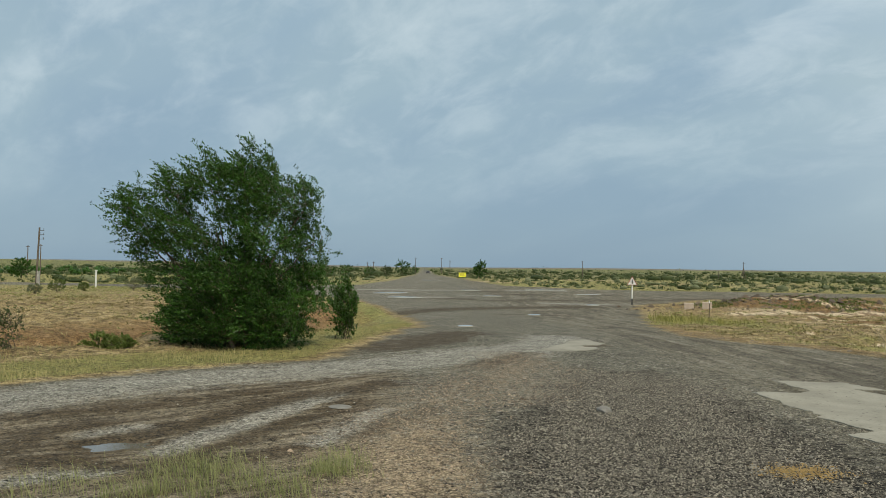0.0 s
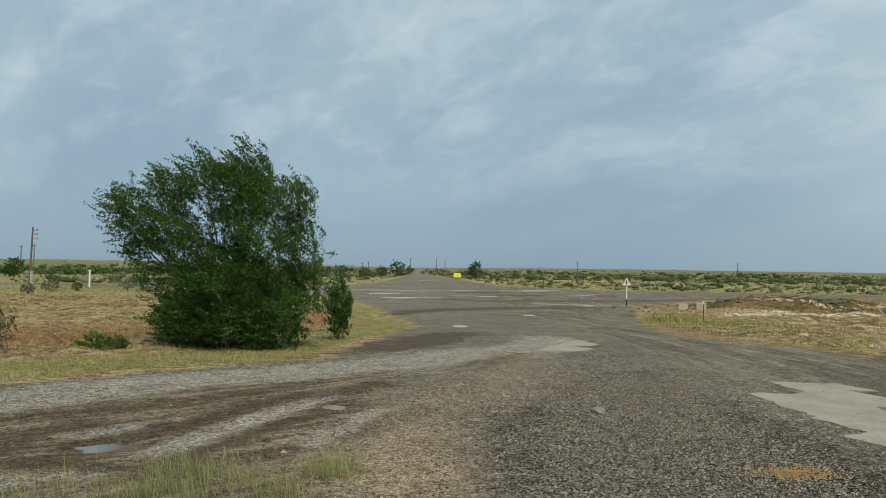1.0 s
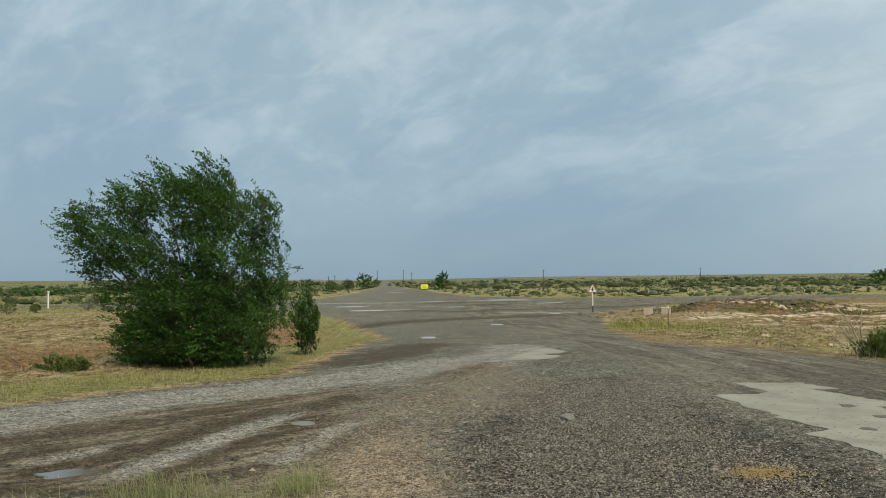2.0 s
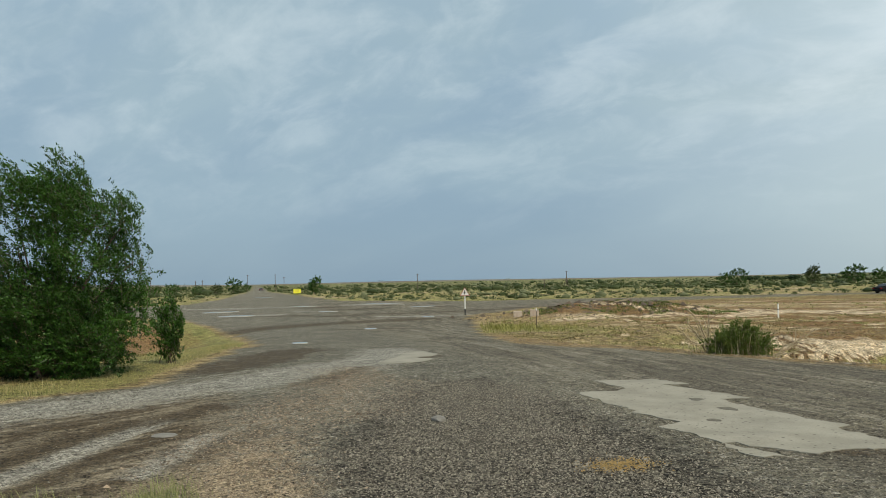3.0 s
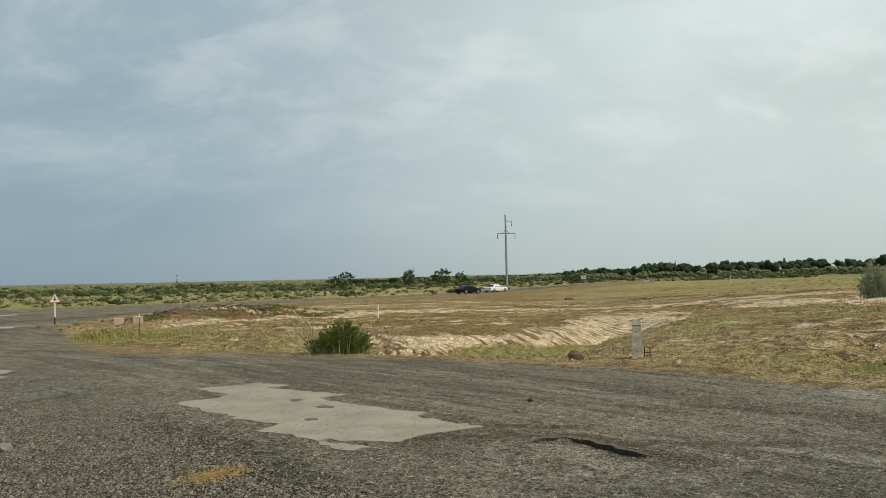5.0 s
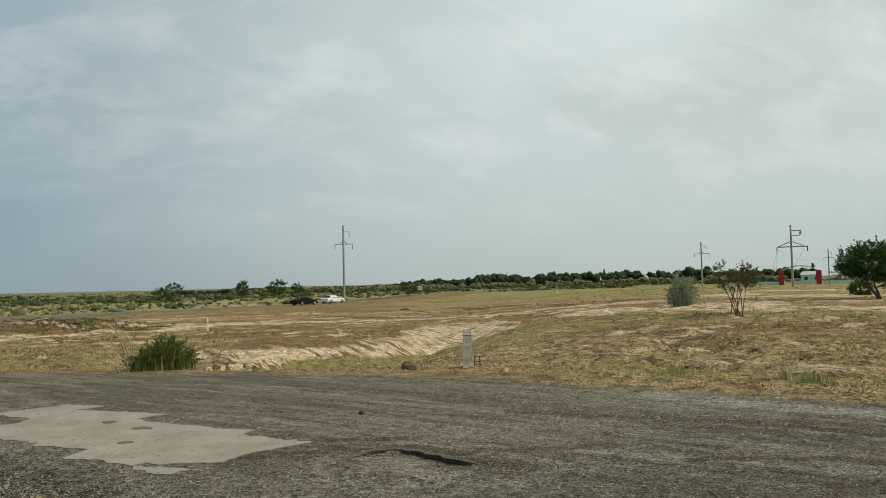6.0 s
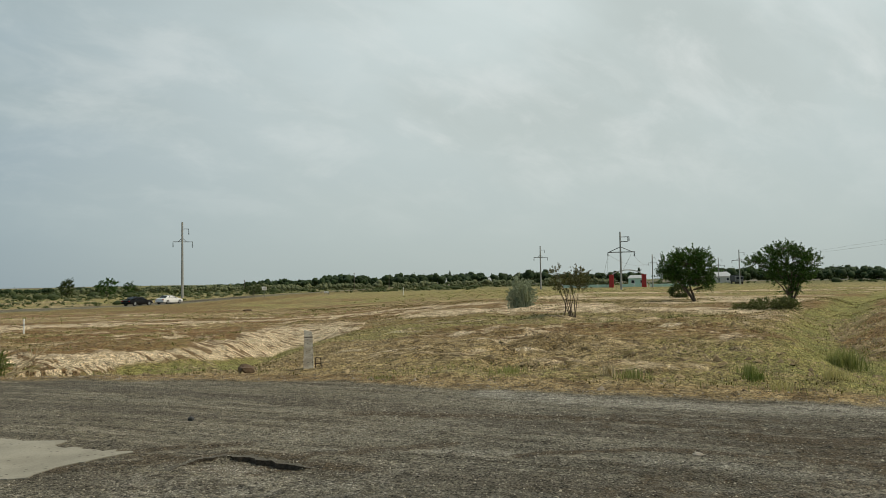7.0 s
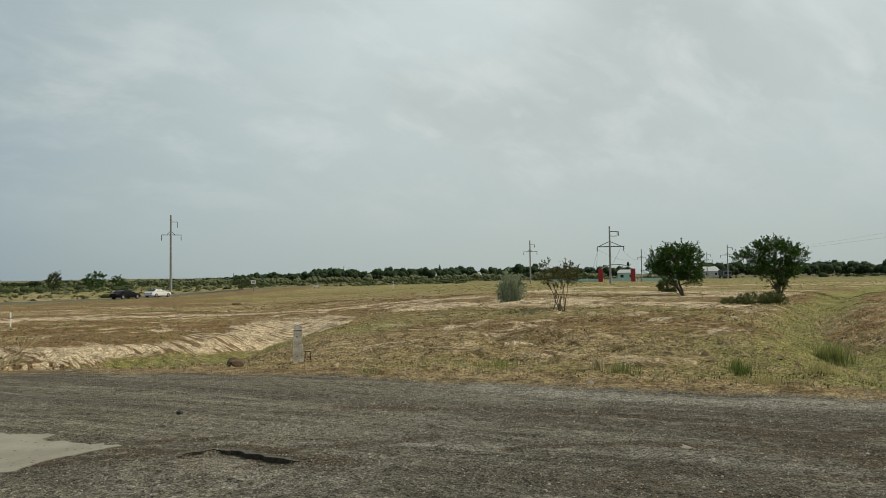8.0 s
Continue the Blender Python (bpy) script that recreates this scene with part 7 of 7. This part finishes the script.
    for ob in t.children:                 # a low saloon
        if not ob.name.startswith("wheel"):
            for v in ob.data.vertices:
                v.co.z = 0.2 + (v.co.z - 0.2) * 0.86
    return t


sedan(77.3, 82.2, 3, car_paint("black_paintwork", (0.006, 0.006, 0.007)), "black sedan parked on the highway shoulder")
sedan(85.7, 84.7, 5, car_paint("white_paintwork", (0.72, 0.72, 0.72)), "white sedan parked on the highway shoulder")
CAR_GREY = car_paint("grey_paintwork", (0.10, 0.10, 0.11))
sedan(-6.5, 330, 90, CAR_GREY, "distant dark car on the long straight road")


# ---------------------------------------------------------------- gateway, fence and houses far off
MINT = plain("mint_paint", (0.46, 0.66, 0.57), 0.7, vary=0.15)
ROOF = plain("roof_sheet", (0.42, 0.44, 0.45), 0.5, vary=0.15)
PLASTER = plain("whitewash", (0.52, 0.50, 0.46), 0.9, vary=0.12)
TARP = plain("truck_tarp", (0.05, 0.055, 0.06), 0.7)


def pillar(x, y):
    t = thing("gate_pillar", x, y, gz(x, y) - 0.1, "tall dark red gateway pillar", "pillar", "gateway pillars", -80)
    part("shaft", boxed(-0.55, -0.55, 0, 0.55, 0.55, 3.0, 0.04), RED, t)
    for q in (-0.32, 0, 0.32):
        part("rib", boxed(q - 0.1, -0.62, 0.15, q + 0.1, -0.552, 3.25, 0.02), RED, t)
    part("cap", boxed(-0.62, -0.62, 3.0, 0.62, 0.62, 3.15, 0.03), RED, t)


pillar(181.2, 39.0)
pillar(182.7, 31.6)
arch = thing("gate_arch", 182, 35.3, gz(182, 35.3), "pale arched canopy between the gateway pillars", "arch", rz=-78)
bm = bmesh.new()
for q in range(16):
    a0, a1 = math.pi * (0.12 + 0.76 * q / 16), math.pi * (0.12 + 0.76 * (q + 1) / 16)
    rod(bm, (-3.9 * math.cos(a0), 0.9, 2.2 + 2.0 * math.sin(a0)), (-3.9 * math.cos(a1), 0.9, 2.2 + 2.0 * math.sin(a1)), 0.13, 0.13, 6)
part("bow", bm, ROOF, arch, "pale curved bow")
for s in (-3.6, 3.6):
    part("leg", boxed(s - 0.12, 0.78, -0.1, s + 0.12, 1.02, 3.1), ROOF, arch)


def house(x, y, w, d, h, rz, wall, roof, label):
    t = thing("house", x, y, gz(x, y) - 0.2, label, "house", "far houses", rz)
    part("wall", boxed(-w / 2, -d / 2, 0, w / 2, d / 2, h), wall, t)
    bm = bmesh.new()
    a = [bm.verts.new(p) for p in ((-w / 2 - 0.3, -d / 2 - 0.3, h), (w / 2 + 0.3, -d / 2 - 0.3, h), (w / 2 + 0.3, d / 2 + 0.3, h), (-w / 2 - 0.3, d / 2 + 0.3, h))]
    e = [bm.verts.new((-w / 2 + d * 0.15, 0, h + d * 0.28)), bm.verts.new((w / 2 - d * 0.15, 0, h + d * 0.28))]
    for f in ((a[0], a[1], e[1], e[0]), (a[2], a[3], e[0], e[1]), (a[1], a[2], e[1]), (a[3], a[0], e[0]), (a[3], a[2], a[1], a[0])):
        bm.faces.new(f)
    part("roof", bm, roof, t)
    for q in range(max(2, int(w / 3))):
        wx = -w / 2 + (q + 0.5) * w / max(2, int(w / 3))
        win = part("window", boxed(wx - 0.55, -d / 2 - 0.05, h * 0.35, wx + 0.55, -d / 2 + 0.05, h * 0.8), WHITE, t, "white window frame")
        part("pane", boxed(wx - 0.45, -d / 2 - 0.07, h * 0.4, wx + 0.45, -d / 2 - 0.045, h * 0.76), GLASS_DARK, win, "dark pane")
    return t


house(228, 41.4, 5.2, 3.4, 2.4, -80, MINT, ROOF, "small mint green building behind the gateway")
house(300, 33.8, 9, 6, 2.6, -84, PLASTER, ROOF, "low white house beside the highway")
for x, y, w in ((450, 149, 9), (436, 172, 7), (425, 196, 7), (330, 26, 7), (418, -43, 16)):
    house(x, y, w, 7, 2.8, -72 if y > 0 else -95, PLASTER, ROOF, "low white house among distant trees")


def fence(x0, y0, x1, y1, label):
    L = math.hypot(x1 - x0, y1 - y0)
    t = thing("fence", x0, y0, min(gz(x0, y0), gz(x1, y1)) - 0.05, label, "fence", rz=math.degrees(math.atan2(y1 - y0, x1 - x0)))
    n = int(L / 2.5)
    for q in range(n + 1):
        part("post", boxed(q * L / n - 0.08, -0.08, 0, q * L / n + 0.08, 0.08, 0.92), WHITE, t, "white fence post")
    for q in range(n):
        a, b = q * L / n + 0.1, (q + 1) * L / n - 0.1
        part("panel", boxed(a, -0.03, 0.12, b, 0.03, 0.8), MINT, t)


fence(184.4, 52.0, 183.6, 39.9, "low mint and white fence beside the gateway")
fence(185.0, 30.6, 188.6, 20.0, "low mint and white fence beside the gateway")
fence(190, 38.5, 190.5, 32.2, "low mint and white fence behind the gateway")

truck = thing("truck", 245, 14.8, gz(245, 14.8), "dark truck standing by the far highway", "truck", rz=200)
part("cargo_box", boxed(-3, -1.2, 0.9, 1.2, 1.2, 2.7, 0.06), TARP, truck)
part("cab", boxed(1.35, -1.1, 0.6, 2.9, 1.1, 2.3, 0.12), STEEL, truck)
part("chassis", boxed(-3, -0.5, 0.55, 2.6, 0.5, 0.85), BLACK, truck)
part("windscreen", boxed(2.86, -0.95, 1.4, 2.93, 0.95, 2.05), GLASS_DARK, truck)
for wx in (-2.2, 2.0):
    for s in (-1, 1):
        part("wheel", rod(bmesh.new(), (wx, s * 0.8, 0.48), (wx, s * 1.1, 0.48), 0.48, 0.47, 16), TYRE, truck)
